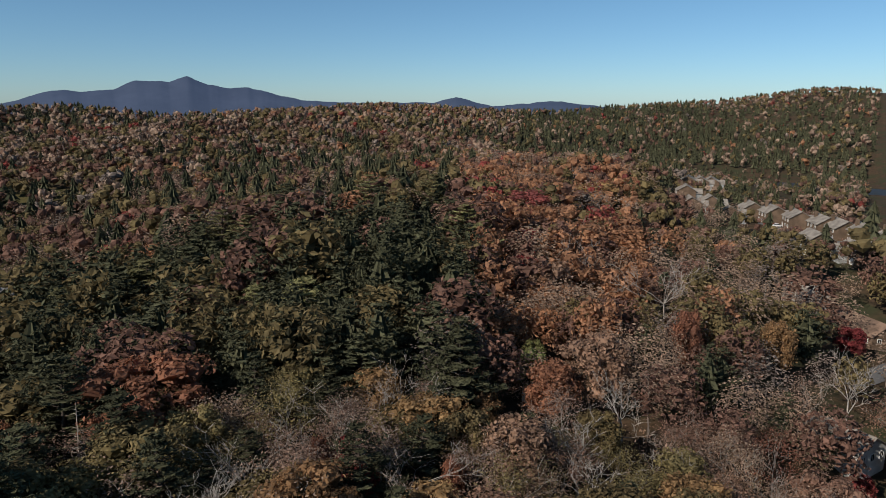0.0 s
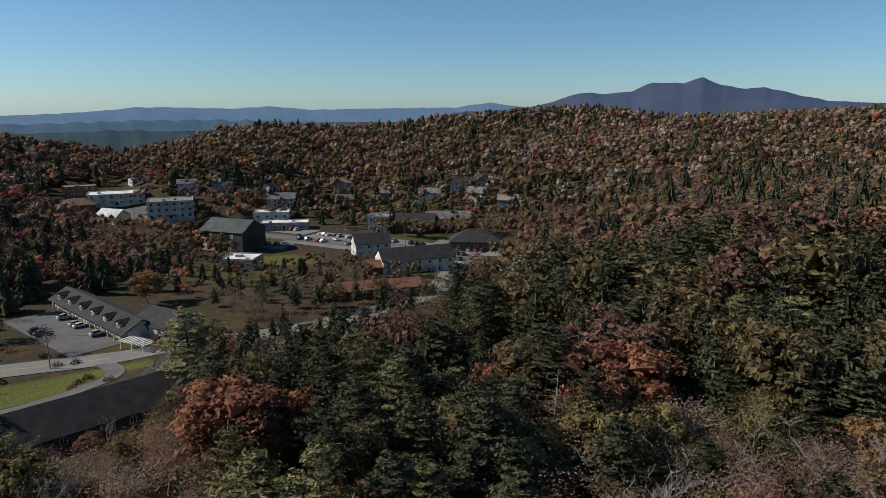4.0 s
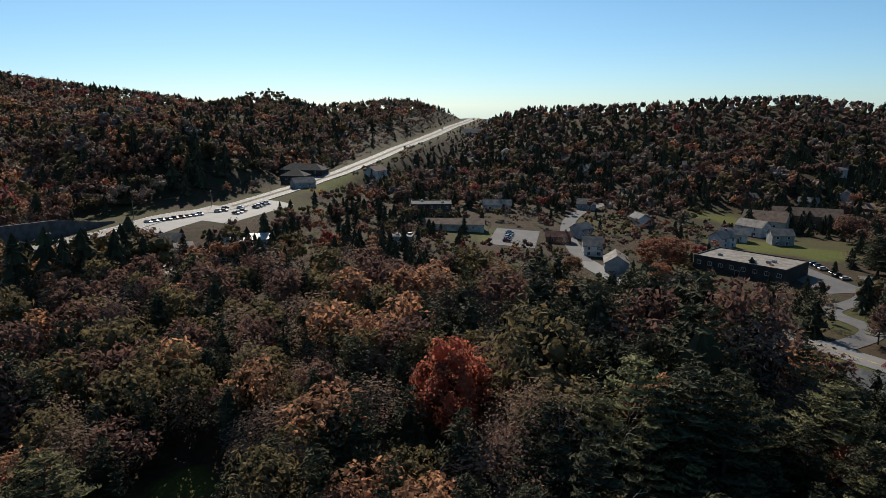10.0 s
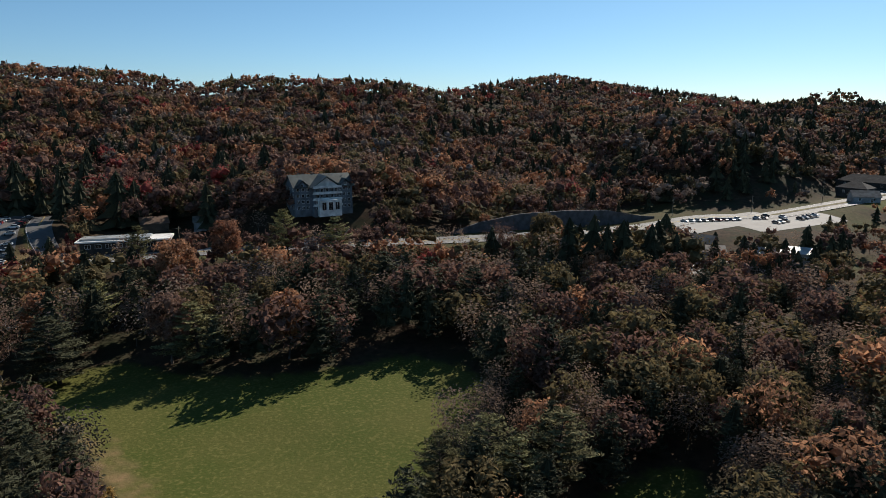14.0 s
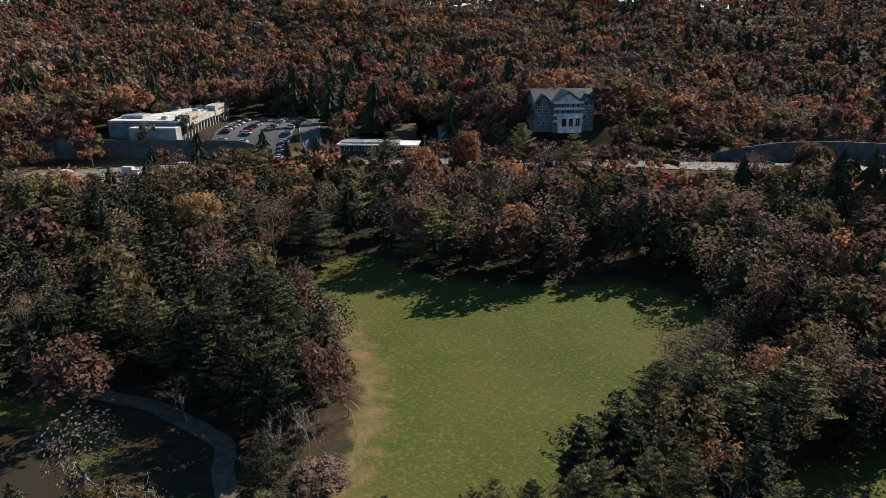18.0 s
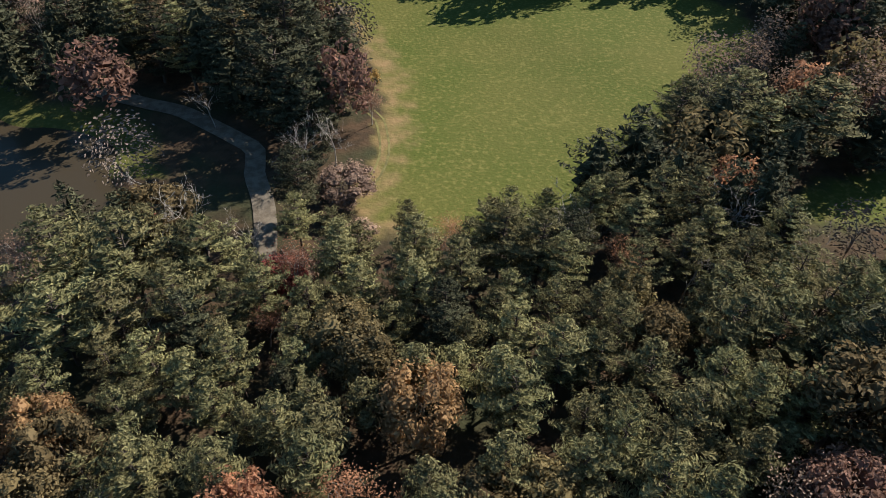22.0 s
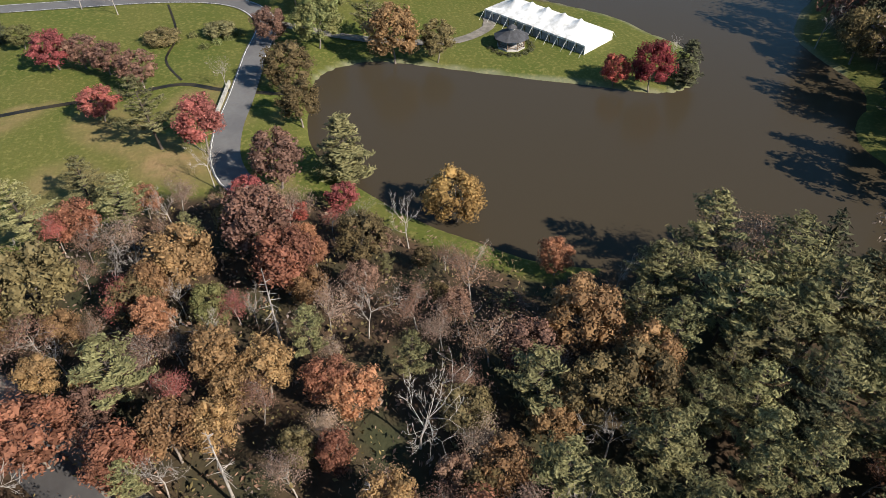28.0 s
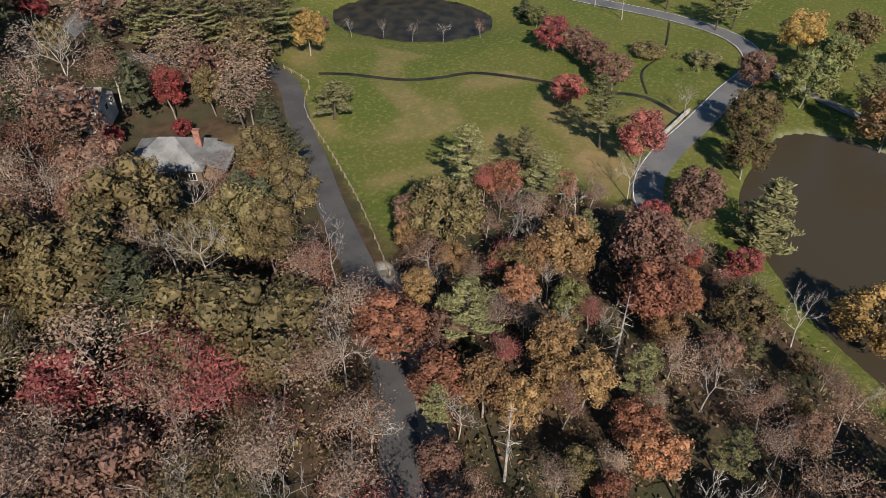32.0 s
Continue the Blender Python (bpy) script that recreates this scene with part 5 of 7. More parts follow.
def conifer_tiers(rng, tiers, n, size):
    """A far conifer of unit height: ragged skirts of boughs with needle sprays."""
    out, cs, ns = [], [], []
    for i in range(tiers):
        t = i / tiers
        z0, z1 = .06 + .86 * t, min(1.0, .06 + .86 * t + .95 / tiers + .08)
        R = .245 * (1 - t) ** .75 * rng.uniform(.8, 1.2) + .035
        m = 7
        a = np.arange(2 * m) * math.pi / m + rng.random() * 6
        rr = R * np.where(np.arange(2 * m) % 2, .5, 1.0) * rng.uniform(.75, 1.25, 2 * m)
        ring = np.stack([rr * np.cos(a), rr * np.sin(a), z0 + rng.normal(size=2 * m) * .012 - .02 * (np.arange(2 * m) % 2 == 0)], 1)
        top = np.array([0, 0, z1])
        out.append(np.stack([ring, np.roll(ring, -1, 0), np.broadcast_to(top, ring.shape)], 1))
        k = max(1, n // tiers)
        u = rng.random((k, 1)) ** .6
        b = rng.random(k) * 6.28
        d = np.stack([np.cos(b), np.sin(b), np.zeros(k)], 1)
        cs.append(d * R * u * 1.05 + np.concatenate([np.zeros((k, 2)), z0 + (z1 - z0) * (1 - u)], 1))
        ns.append(d * .5 + (0, 0, 1) + rng.normal(size=(k, 3)) * .45)
    kt = kites(np.concatenate(cs), np.concatenate(ns), size * rng.uniform(.6, 1.4, sum(map(len, cs))), rng, 1.2, None, .3)
    return np.concatenate(out + [as_tris(kt)])


def thin_clumps(rng, n, size):
    """Sparse leaves or fine twigs of a far half-bare crown."""
    d = rng.normal(size=(n, 3))
    d /= np.linalg.norm(d, axis=1)[:, None]
    c = d * np.array([.30, .30, .34]) * rng.uniform(.45, 1.05, (n, 1)) + (0, 0, .62)
    up = d * .6 + (0, 0, 1.0)
    nn = np.cross(up, rng.normal(size=(n, 3)))
    return as_tris(kites(c, nn, size * rng.uniform(.6, 1.4, n), rng, 1.0, np.cross(nn, up), .44))


def thinned(rng, base, n, core):
    """A prototype's leaf clumps, fewer and larger, round dense inner foliage."""
    q = base[rng.choice(len(base), min(n, len(base)), replace=False)]
    mid = q.mean(1, keepdims=True)
    q = mid + (q - mid) * math.sqrt(len(base) / len(q)) * .8
    c = np.median(base.reshape(-1, 3), 0)
    return np.concatenate([as_tris(q), (core - core.mean((0, 1))) * .62 + c])


def joined(sets, pts, heights, rng, broad=1.0):
    """Corners of many trees, each a turned and stretched copy of a far prototype."""
    out = []
    which = rng.integers(0, len(sets), len(pts))
    for v, base in enumerate(sets):
        m = which == v
        k = int(m.sum())
        if not k:
            continue
        a = rng.random(k) * 6.283
        c, s = np.cos(a)[:, None, None], np.sin(a)[:, None, None]
        w = (heights[m] * rng.uniform(.85, 1.3, k) * broad)[:, None, None]
        x, y = base[None, ..., 0] * w, base[None, ..., 1] * w
        q = np.stack([x * c - y * s + pts[m][:, 0, None, None], x * s + y * c + pts[m][:, 1, None, None], base[None, ..., 2] * heights[m][:, None, None] + pts[m][:, 2, None, None]], -1)
        out.append(q.reshape(-1, 3, 3))
    return out


FAR_KINDS = ["pine", "olive", "orange", "rust", "red", "tan", "twig"]
FAR_WORDS = {"pine": "distant dark green conifer woods on the hills", "olive": "distant olive-brown autumn woods on the hills", "orange": "distant orange autumn woods on the hills",
             "rust": "distant rusty brown autumn woods on the hills", "red": "distant dark red autumn woods on the hills", "tan": "distant thinning tan woods on the hills", "twig": "distant bare grey woods on the hills"}


def far_share(b, r, x, y):
    """Shares of FAR_KINDS by bearing, with patches."""
    patch = np.sin(x / 90 + 1.7 * np.sin(y / 110)) * np.sin(y / 80 + 1.3 * np.sin(x / 130))
    base = np.stack([np.interp(b, [-32, -12, 0, 25, 40, 60, 85, 112, 125, 150, 175, 215, 260, 328], v) for v in (
        [.34, .46, .30, .22, .34, .22, .42, .38, .24, .16, .10, .16, .25, .30],   # pine
        [.24, .20, .24, .24, .22, .20, .14, .14, .20, .18, .18, .18, .15, .15],   # olive
        [.03, .02, .04, .02, .02, .06, .03, .04, .08, .14, .18, .16, .10, .03],   # orange
        [.14, .12, .18, .20, .18, .24, .24, .22, .24, .28, .28, .26, .24, .24],   # rust
        [.01, .01, .01, .01, .01, .01, .01, .01, .01, .02, .03, .02, .02, .01],   # red
        [.24, .20, .22, .26, .22, .18, .10, .11, .10, .11, .11, .11, .10, .15],   # tan
        [.03, .03, .03, .03, .03, .03, .03, .04, .04, .04, .03, .03, .03, .03])], -1)  # twig
    base[:, 0] *= np.clip(1 + 1.3 * patch, .15, 2.2)
    town = (b > 45) & (b < 150) & (r < 480)
    base[town, 0] *= 1.5
    base[(b < -6) & (r > 620) & (r < 1250), 0] += 1.1
    glow = (b > -16) & (b < -1) & (r < 520)
    base[glow, 2] += .34
    base[glow, 4] += .05
    base[glow, 0] *= .3
    return base / base.sum(1, keepdims=True)


TOWN_OPEN = [(-285, 215, 50), (-205, 245, 40), (-330, 225, 40), (-215, 78, 42), (-320, 10, 45), (-385, 5, 42), (-180, 45, 34), (-262, -280, 60), (-310, -280, 50), (-390, -295, 45), (98, -325, 46), (130, -310, 30), (20, -305, 42),
             (-52, -308, 22), (155, 290, 34), (150, 350, 40), (160, 235, 26), (-330, -125, 36), (-455, -30, 26), (-250, -70, 28), (-400, 190, 28), (-470, 185, 40), (170, 205, 18), (-8, 222, 14), (-14, 286, 10)]


def build_far():
    rng = np.random.default_rng(23)
    parts_c = {k: [] for k in FAR_KINDS}
    # inner and outer radius, spacing, clumps, sprays, spray size of unit height
    rings = ((NEAR, 160, 7.6, 9, 560, .021), (160, MIDDLE, 8.8, 8, 300, .026), (MIDDLE, 400, 8.8, 6, 130, .034), (400, 640, 9.8, 4, 62, .046), (640, 1080, 10.6, 2, 18, .075), (1080, 1600, 15.0, 1, 7, .14))
    fold = {"fir": "pine", "crimson": "red", "yellow": "orange", "gold": "orange", "green": "olive"}
    for r0, r1, spacing, lumps, sprays, size in rings:
        if r1 <= MIDDLE:
            shapes = {"leafy": [thinned(rng, v, int(sprays * 1.35), leafy_clumps(rng, 6, 6, .01, .8)) for v in LOOSE["leafy"]],
                      "pine": [thinned(rng, v, int(sprays * 1.8), conifer_tiers(rng, 3, 0, .01)) for v in LOOSE["pine"]],
                      "thin": [thin_clumps(rng, int(sprays * 1.7), .016 if r1 < 200 else .022) for _ in range(5)]}
        else:
            shapes = {"leafy": [leafy_clumps(rng, lumps, sprays, size) for _ in range(7)], "pine": [conifer_tiers(rng, max(3, lumps), sprays, size * 1.1) for _ in range(7)],
                      "thin": [thin_clumps(rng, int(sprays * 1.3) + 10, size * .8) for _ in range(5)]}
        grand = [leafy_clumps(rng, lumps + 4, int(sprays * 1.8), size * .85, .72) for _ in range(7)] if r0 >= MIDDLE else None
        stems = [as_tris(v[:int(36 + 44 * (r1 < 200))]) for v in LOOSE["twigs"]]
        def test(x, y):
            r = np.hypot(x, y)
            b = bearing(x, y)
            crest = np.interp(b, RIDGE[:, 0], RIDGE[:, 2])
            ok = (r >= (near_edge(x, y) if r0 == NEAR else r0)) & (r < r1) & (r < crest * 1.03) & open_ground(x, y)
            ok &= ~((b > 215) & (b < 328) & (r > 300))
            if r0 < 200:
                ok &= clear_of_singles(x, y)
            d, _ = polyline_near(x, y, HIGHWAY)
            ok &= d > np.where(r > 300, 15.5, 13)
            dens = np.ones(x.shape)
            for cx, cy, cr in TOWN_OPEN:
                dens = np.minimum(dens, smooth(cr * .75, cr * 1.1, np.hypot(x - cx, y - cy)) + .12)
            for cx, cy, hx, hy, turn in GREENS:
                dens = np.where(np.hypot(x - cx, y - cy) < min(hx, hy) * 1.2, 0, dens)
            dens = np.where((b > 118) & (b < 216) & (r > MIDDLE), dens * .78, dens)
            town = (b > 48) & (b < 128) & (r > 190) & (r < 500)
            dens = np.where(town, dens * .95, dens)
            return ok & (np.random.default_rng(int(r0)).random(x.shape) < dens)
        p = scatter((-r1, -r1, r1, r1), spacing, test, int(r0) + 3)
        x, y = p[:, 0], p[:, 1]
        z = land(x, y)
        b, r = bearing(x, y), np.hypot(x, y)
        cum = np.cumsum(far_share(b, r, x, y), 1)
        which = (rng.random(len(p))[:, None] > cum).sum(1)
        hgt = (12 + 5 * rng.random(len(p))) * {MIDDLE: 1.1, 400: .92, 640: .72, 1080: .8}.get(r0, 1.0)
        hgt = np.where(which == 0, hgt * np.where(r > 400, 1.02, 1.15), hgt)
        hgt = np.where((b > 34) & (b < 128) & (r < 500), hgt * np.interp(r, [200, 300, 480], [.72, .78, .85]), hgt)
        hgt = np.where((b < -18) & (r > 180) & (r < 430), hgt * .68, hgt)
        hgt = np.where((b > 36) & (b < 64) & (r > 200) & (r < 450), hgt * .8, hgt)
        hgt = np.where((b > -28) & (b < -19) & (r > 430) & (r < 780), hgt * .5, hgt)
        if r1 <= MIDDLE:
            mix_rng = random.Random(int(r0))
            for k in range(len(p)):
                mix, tall = wood_kind(x[k], y[k])
                s, l = pick(mix, mix_rng)
                which[k] = FAR_KINDS.index(fold.get(l, l))
                hgt[k] = tall * mix_rng.uniform(.75, 1.15)
        big = (b > 118) & (b < 216) & (r > MIDDLE) & (r0 >= MIDDLE)
        hgt = np.where(big, hgt * np.where(r > 640, 1.5, 1.35), hgt)
        hgt = np.where((b > 40) & (b < 66) & (r > 185) & (r < 330), hgt * .66, hgt)
        hgt = np.where((b > 84) & (b < 140) & (r > 240) & (r < 430), hgt * .55, hgt)
        d, _ = polyline_near(x, y, HIGHWAY)
        low = np.where((b > 158) & (b < 205), .62, np.where(r < 300, .25, .35))  # lower growth on the cuttings beside the highway
        hgt = hgt * (low + (1 - low) * smooth(12, 60, d))
        for k, kind in enumerate(FAR_KINDS):
            m = which == k
            if m.any():
                spots = np.stack([x, y, z], 1)[m]
                if kind == "pine":
                    parts_c[kind] += joined(shapes["pine"], spots, hgt[m], rng, 1.05 if r1 <= MIDDLE else 1.0)
                elif kind in ("twig", "tan") and r1 <= 400:
                    parts_c["twig"] += joined(stems, spots, hgt[m], rng)
                    parts_c[kind] += joined(shapes["thin"], spots, hgt[m], rng)
                else:
                    g = big[m]
                    if g.any():
                        parts_c[kind] += joined(grand, spots[g], hgt[m][g], rng)
                    parts_c[kind] += joined(shapes["leafy"], spots[~g], hgt[m][~g], rng, 1.05 if r1 <= MIDDLE else 1.0)
    for kind in FAR_KINDS:
        v = np.concatenate(parts_c[kind])
        me = grid_mesh("far_woods", v.reshape(-1, 3), np.arange(len(v) * 3).reshape(-1, 3), LEAF["fir" if kind == "pine" else kind], False)
        tagged(new("far_woods", me), FAR_WORDS[kind], "woods", kind="stuff")


build_far()

# ------------------------------------------------------------ buildings
WALL = {
    "white": mat("white painted siding", (0.60, 0.59, 0.57), 0.7, vary=0.08, scale=4),
    "cream": mat("cream stucco", (0.47, 0.44, 0.38), 0.85, vary=0.1, scale=3),
    "grey": mat("grey siding", (0.33, 0.34, 0.34), 0.8, vary=0.1, scale=3),
    "dark": mat("dark stained siding", (0.055, 0.052, 0.048), 0.8, vary=0.15, scale=3),
    "brown": mat("brown wood siding", (0.14, 0.095, 0.065), 0.85, vary=0.15, scale=3),
    "brick": mat("red brick", (0.22, 0.085, 0.06), 0.85, vary=0.2, scale=2),
    "stone": mat("grey stone", (0.34, 0.33, 0.30), 0.9, vary=0.25, scale=1.2),
    "green": mat("sage green siding", (0.16, 0.19, 0.15), 0.8, vary=0.1, scale=3),
    "blue": mat("slate blue siding and shaded wall", (0.17, 0.19, 0.21), 0.8, vary=0.1, scale=3),
}
ROOF = {
    "grey": mat("grey shingles", (0.17, 0.17, 0.17), 0.85, vary=0.18, scale=2.5, fine=.5, bump=.3, bscale=4),
    "dark": mat("charcoal shingles", (0.036, 0.036, 0.039), 0.9, vary=0.18, scale=2.5, fine=.5, bump=.3, bscale=4),
    "brown": mat("weathered brown shingles", (0.19, 0.125, 0.09), 0.85, vary=0.2, scale=2.5, fine=.5, bump=.3, bscale=4),
    "red": mat("red-brown roof", (0.20, 0.085, 0.06), 0.85, vary=0.15, scale=2.5),
    "pale": mat("pale weathered shingles", (0.235, 0.210, 0.185), 0.85, vary=0.18, scale=2.5, fine=.5),
    "white": mat("white membrane roof", (0.80, 0.79, 0.76), 0.6, vary=0.06, scale=6),
    "metal": mat("pale metal roof", (0.50, 0.52, 0.52), 0.45, metal=.4, vary=0.08, scale=4),
    "green": mat("grey-green metal roof", (0.085, 0.10, 0.095), 0.55, metal=.2, vary=0.1, scale=4),
}
TRIM = mat("white trim", (0.74, 0.73, 0.70), 0.6, vary=0.05)
GLASS = mat("dark window glass", (0.02, 0.024, 0.028), 0.08, vary=0.1, spec=.6)
METAL = mat("grey metal", (0.36, 0.37, 0.38), 0.5, metal=.5, vary=0.1)
WOOD = mat("weathered wood", (0.30, 0.24, 0.17), 0.85, vary=0.2, scale=1.0)
RED_BRICK = mat("chimney brick", (0.25, 0.12, 0.09), 0.9, vary=0.2, scale=.6)


def part(name, bm, material, parent, label="", at=None):
    me = bpy.data.meshes.new(name)
    bm.normal_update()
    bm.to_mesh(me)
    bm.free()
    me.materials.append(material)
    ob = new(name, me)
    ob.parent = parent
    if at is not None:
        ob.matrix_basis = at
    if label:
        ob["label"] = label
    return ob


def box(bm, x0, y0, z0, x1, y1, z1):
    v = [bm.verts.new(c) for c in ((x0, y0, z0), (x1, y0, z0), (x1, y1, z0), (x0, y1, z0), (x0, y0, z1), (x1, y0, z1), (x1, y1, z1), (x0, y1, z1))]
    for f in ((3, 2, 1, 0), (4, 5, 6, 7), (0, 1, 5, 4), (1, 2, 6, 5), (2, 3, 7, 6), (3, 0, 4, 7)):
        bm.faces.new([v[i] for i in f])
    return v


def boxes(*dims):
    bm = bmesh.new()
    for d in dims:
        box(bm, *d)
    return bm


def prism(bm, pts, y0, y1):
    """A profile in x and z, drawn out along y."""
    a = [bm.verts.new((x, y0, z)) for x, z in pts]
    b = [bm.verts.new((x, y1, z)) for x, z in pts]
    n = len(pts)
    bm.faces.new(a)
    bm.faces.new(b[::-1])
    for i in range(n):
        bm.faces.new((a[i], b[i], b[(i + 1) % n], a[(i + 1) % n]))


def shared(cache, key, make):
    if key not in cache:
        cache[key] = make()
    return cache[key]


MESHES = {}


def mesh_of(name, bm, material):
    me = bpy.data.meshes.new(name)
    bm.normal_update()
    bm.to_mesh(me)
    bm.free()
    me.materials.append(material)
    return me


def window(parent, x, y, z, w, h, turn):
    """A window on a wall: frame with sill, and the pane in it."""
    f = shared(MESHES, ("frame", w, h), lambda: mesh_of("window", boxes(
        (-w / 2 - .12, -.08, -h / 2 - .12, w / 2 + .12, .06, -h / 2), (-w / 2 - .12, -.08, h / 2, w / 2 + .12, .06, h / 2 + .12), (-w / 2 - .12, -.08, -h / 2, -w / 2, .06, h / 2),
        (w / 2, -.08, -h / 2, w / 2 + .12, .06, h / 2), (-.04, -.06, -h / 2, .04, .06, h / 2)), TRIM))
    g = shared(MESHES, ("pane", w, h), lambda: mesh_of("pane", boxes((-w / 2, -.03, -h / 2, w / 2, .05, h / 2)), GLASS))
    o = new("window", f)
    o.parent = parent
    o.matrix_basis = pose(x, y, z, 0, 0, turn)
    q = new("pane", g)
    q.parent = o


def facade(root, w, d, h, floors, per_floor, sides="fblr", win=(1.1, 1.4), base=0.0):
    fh = h / floors
    for k in range(floors):
        z = base + fh * (k + .55)
        for i in range(per_floor):
            x = -w / 2 + w * (i + .5) / per_floor
            if "f" in sides:
                window(root, x, -d / 2 - .03, z, *win, 0)
            if "b" in sides:
                window(root, x, d / 2 + .03, z, *win, 180)
        m = max(1, int(per_floor * d / w + .5))
        for i in range(m):
            y = -d / 2 + d * (i + .5) / m
            if "l" in sides:
                window(root, -w / 2 - .03, y, z, *win, -90)
            if "r" in sides:
                window(root, w / 2 + .03, y, z, *win, 90)


def door(root, x, y, turn, w=1.0, material=None):
    bm = boxes((-w / 2, -.05, 0, w / 2, .05, 2.05))
    o = part("door", bm, material or WALL["brown"], root, at=pose(x, y, .15, 0, 0, turn))
    part("door_frame", boxes((-w / 2 - .12, -.08, 0, -w / 2, .04, 2.2), (w / 2, -.08, 0, w / 2 + .12, .04, 2.2), (-w / 2, -.08, 2.06, w / 2, .04, 2.2)), TRIM, o)


def root_at(name, x, y, turn, label, category="building", group="", z=None):
    ob = new(name, None)
    ob.matrix_world = pose(x, y, (z_at(x, y) if z is None else z), 0, 0, turn)
    return tagged(ob, label, category, group)


def gable_roof(root, w, d, h, rise, material, over=.5, thick=.22, name="roof"):
    """Ridge along x over a body w by d."""
    bm = bmesh.new()
    e = d / 2 + over
    s = rise / (d / 2)
    lo = h - over * s
    prism(bm, [(-e, lo), (0, h + rise), (e, lo), (e, lo + thick), (0, h + rise + thick), (-e, lo + thick)], -w / 2 - over, w / 2 + over)
    bmesh.ops.rotate(bm, verts=bm.verts, matrix=Matrix.Rotation(radians(90), 3, "Z"))
    bmesh.ops.recalc_face_normals(bm, faces=bm.faces)
    return part(name, bm, material, root)


def gable_body(root, w, d, h, rise, material):
    bm = bmesh.new()
    prism(bm, [(-d / 2, -2.5), (d / 2, -2.5), (d / 2, h), (0, h + rise), (-d / 2, h)], -w / 2, w / 2)
    bmesh.ops.rotate(bm, verts=bm.verts, matrix=Matrix.Rotation(radians(90), 3, "Z"))
    bmesh.ops.recalc_face_normals(bm, faces=bm.faces)
    return part("wall", bm, material, root)


def hip_roof(root, w, d, h, rise, material, over=.6):
    bm = bmesh.new()
    a, b = w / 2 + over, d / 2 + over
    r = max(0.2, a - b)
    lo = [bm.verts.new(c) for c in ((-a, -b, h - .1), (a, -b, h - .1), (a, b, h - .1), (-a, b, h - .1))]
    up = [bm.verts.new(c) for c in ((-a, -b, h + .12), (a, -b, h + .12), (a, b, h + .12), (-a, b, h + .12))]
    p, q = bm.verts.new((-r, 0, h + rise)), bm.verts.new((r, 0, h + rise))
    bm.faces.new(lo[::-1])
    for i in range(4):
        bm.faces.new((lo[i], lo[(i + 1) % 4], up[(i + 1) % 4], up[i]))
    bm.faces.new((up[0], up[1], q, p))
    bm.faces.new((up[2], up[3], p, q))
    bm.faces.new((up[1], up[2], q))
    bm.faces.new((up[3], up[0], p))
    return part("roof", bm, material, root)


def house(x, y, w, d, h, turn, wall, roof, style="gable", floors=1, per=4, rise=None, chimney=True, label="", name="house", z=None, group="houses"):
    wt, rt = {"dark": "dark", "white": "white", "grey": "grey"}.get(wall, wall), {"dark": "charcoal", "pale": "pale weathered"}.get(roof, roof)
    root = root_at(name, x, y, turn, label or f"{wt} {floors}-storey house with a {rt} {style} roof", "house", group, z)
    rise = rise or d * .32
    if style == "gable":
        gable_body(root, w, d, h, rise - .05, WALL[wall])
        r = gable_roof(root, w, d, h, rise, ROOF[roof])
    else:
        part("wall", boxes((-w / 2, -d / 2, -2.5, w / 2, d / 2, h)), WALL[wall], root)
        r = hip_roof(root, w, d, h, rise, ROOF[roof])
    far = math.hypot(x, y) > 330
    facade(root, w, d, h, floors, min(3, max(2, per // 2)) if far else per, "f" if far else "fbl")
    door(root, w * .06 + w / per / 2, -d / 2 - .06, 0)
    if chimney:
        ch = part("chimney", boxes((-.45, -.45, -1.5, .45, .45, 1.1), (-.55, -.55, 1.1, .55, .55, 1.28)), RED_BRICK, root, at=pose(w * .28, d * .12, h + rise * .9))
    return root


def flat_block(x, y, w, d, h, turn, wall, roof="white", floors=1, per=5, label="", units=2, name="shop_building", z=None, group="town buildings", win=(1.6, 1.5)):
    root = root_at(name, x, y, turn, label or f"{wall} flat-roofed {floors}-storey building", "building", group, z)
    part("wall", boxes((-w / 2, -d / 2, -2.5, w / 2, d / 2, h - .35)), WALL[wall], root)
    part("parapet", boxes((-w / 2 - .12, -d / 2 - .12, h - .5, w / 2 + .12, -d / 2 + .2, h + .35), (-w / 2 - .12, d / 2 - .2, h - .5, w / 2 + .12, d / 2 + .12, h + .35),
         (-w / 2 - .12, -d / 2 + .2, h - .5, -w / 2 + .2, d / 2 - .2, h + .35), (w / 2 - .2, -d / 2 + .2, h - .5, w / 2 + .12, d / 2 - .2, h + .35)), WALL[wall], root)
    part("roof", boxes((-w / 2 + .2, -d / 2 + .2, h - .34, w / 2 - .2, d / 2 - .2, h - .1)), ROOF[roof], root)
    facade(root, w, d, h, floors, per, "fl" if math.hypot(x, y) > 330 else "fbl", win=win)
    door(root, 0, -d / 2 - .06, 0, 1.8, GLASS)
    rng = random.Random(int(x * 7 + y))
    for k in range(units):
        ux, uy = rng.uniform(-.35, .35) * w, rng.uniform(-.3, .3) * d
        part("air_unit", boxes((-.9, -.7, -.1, .9, .7, .9), (-.6, -.5, .9, .6, .5, 1.05)), METAL, root, at=pose(ux, uy, h - .1))
    return root


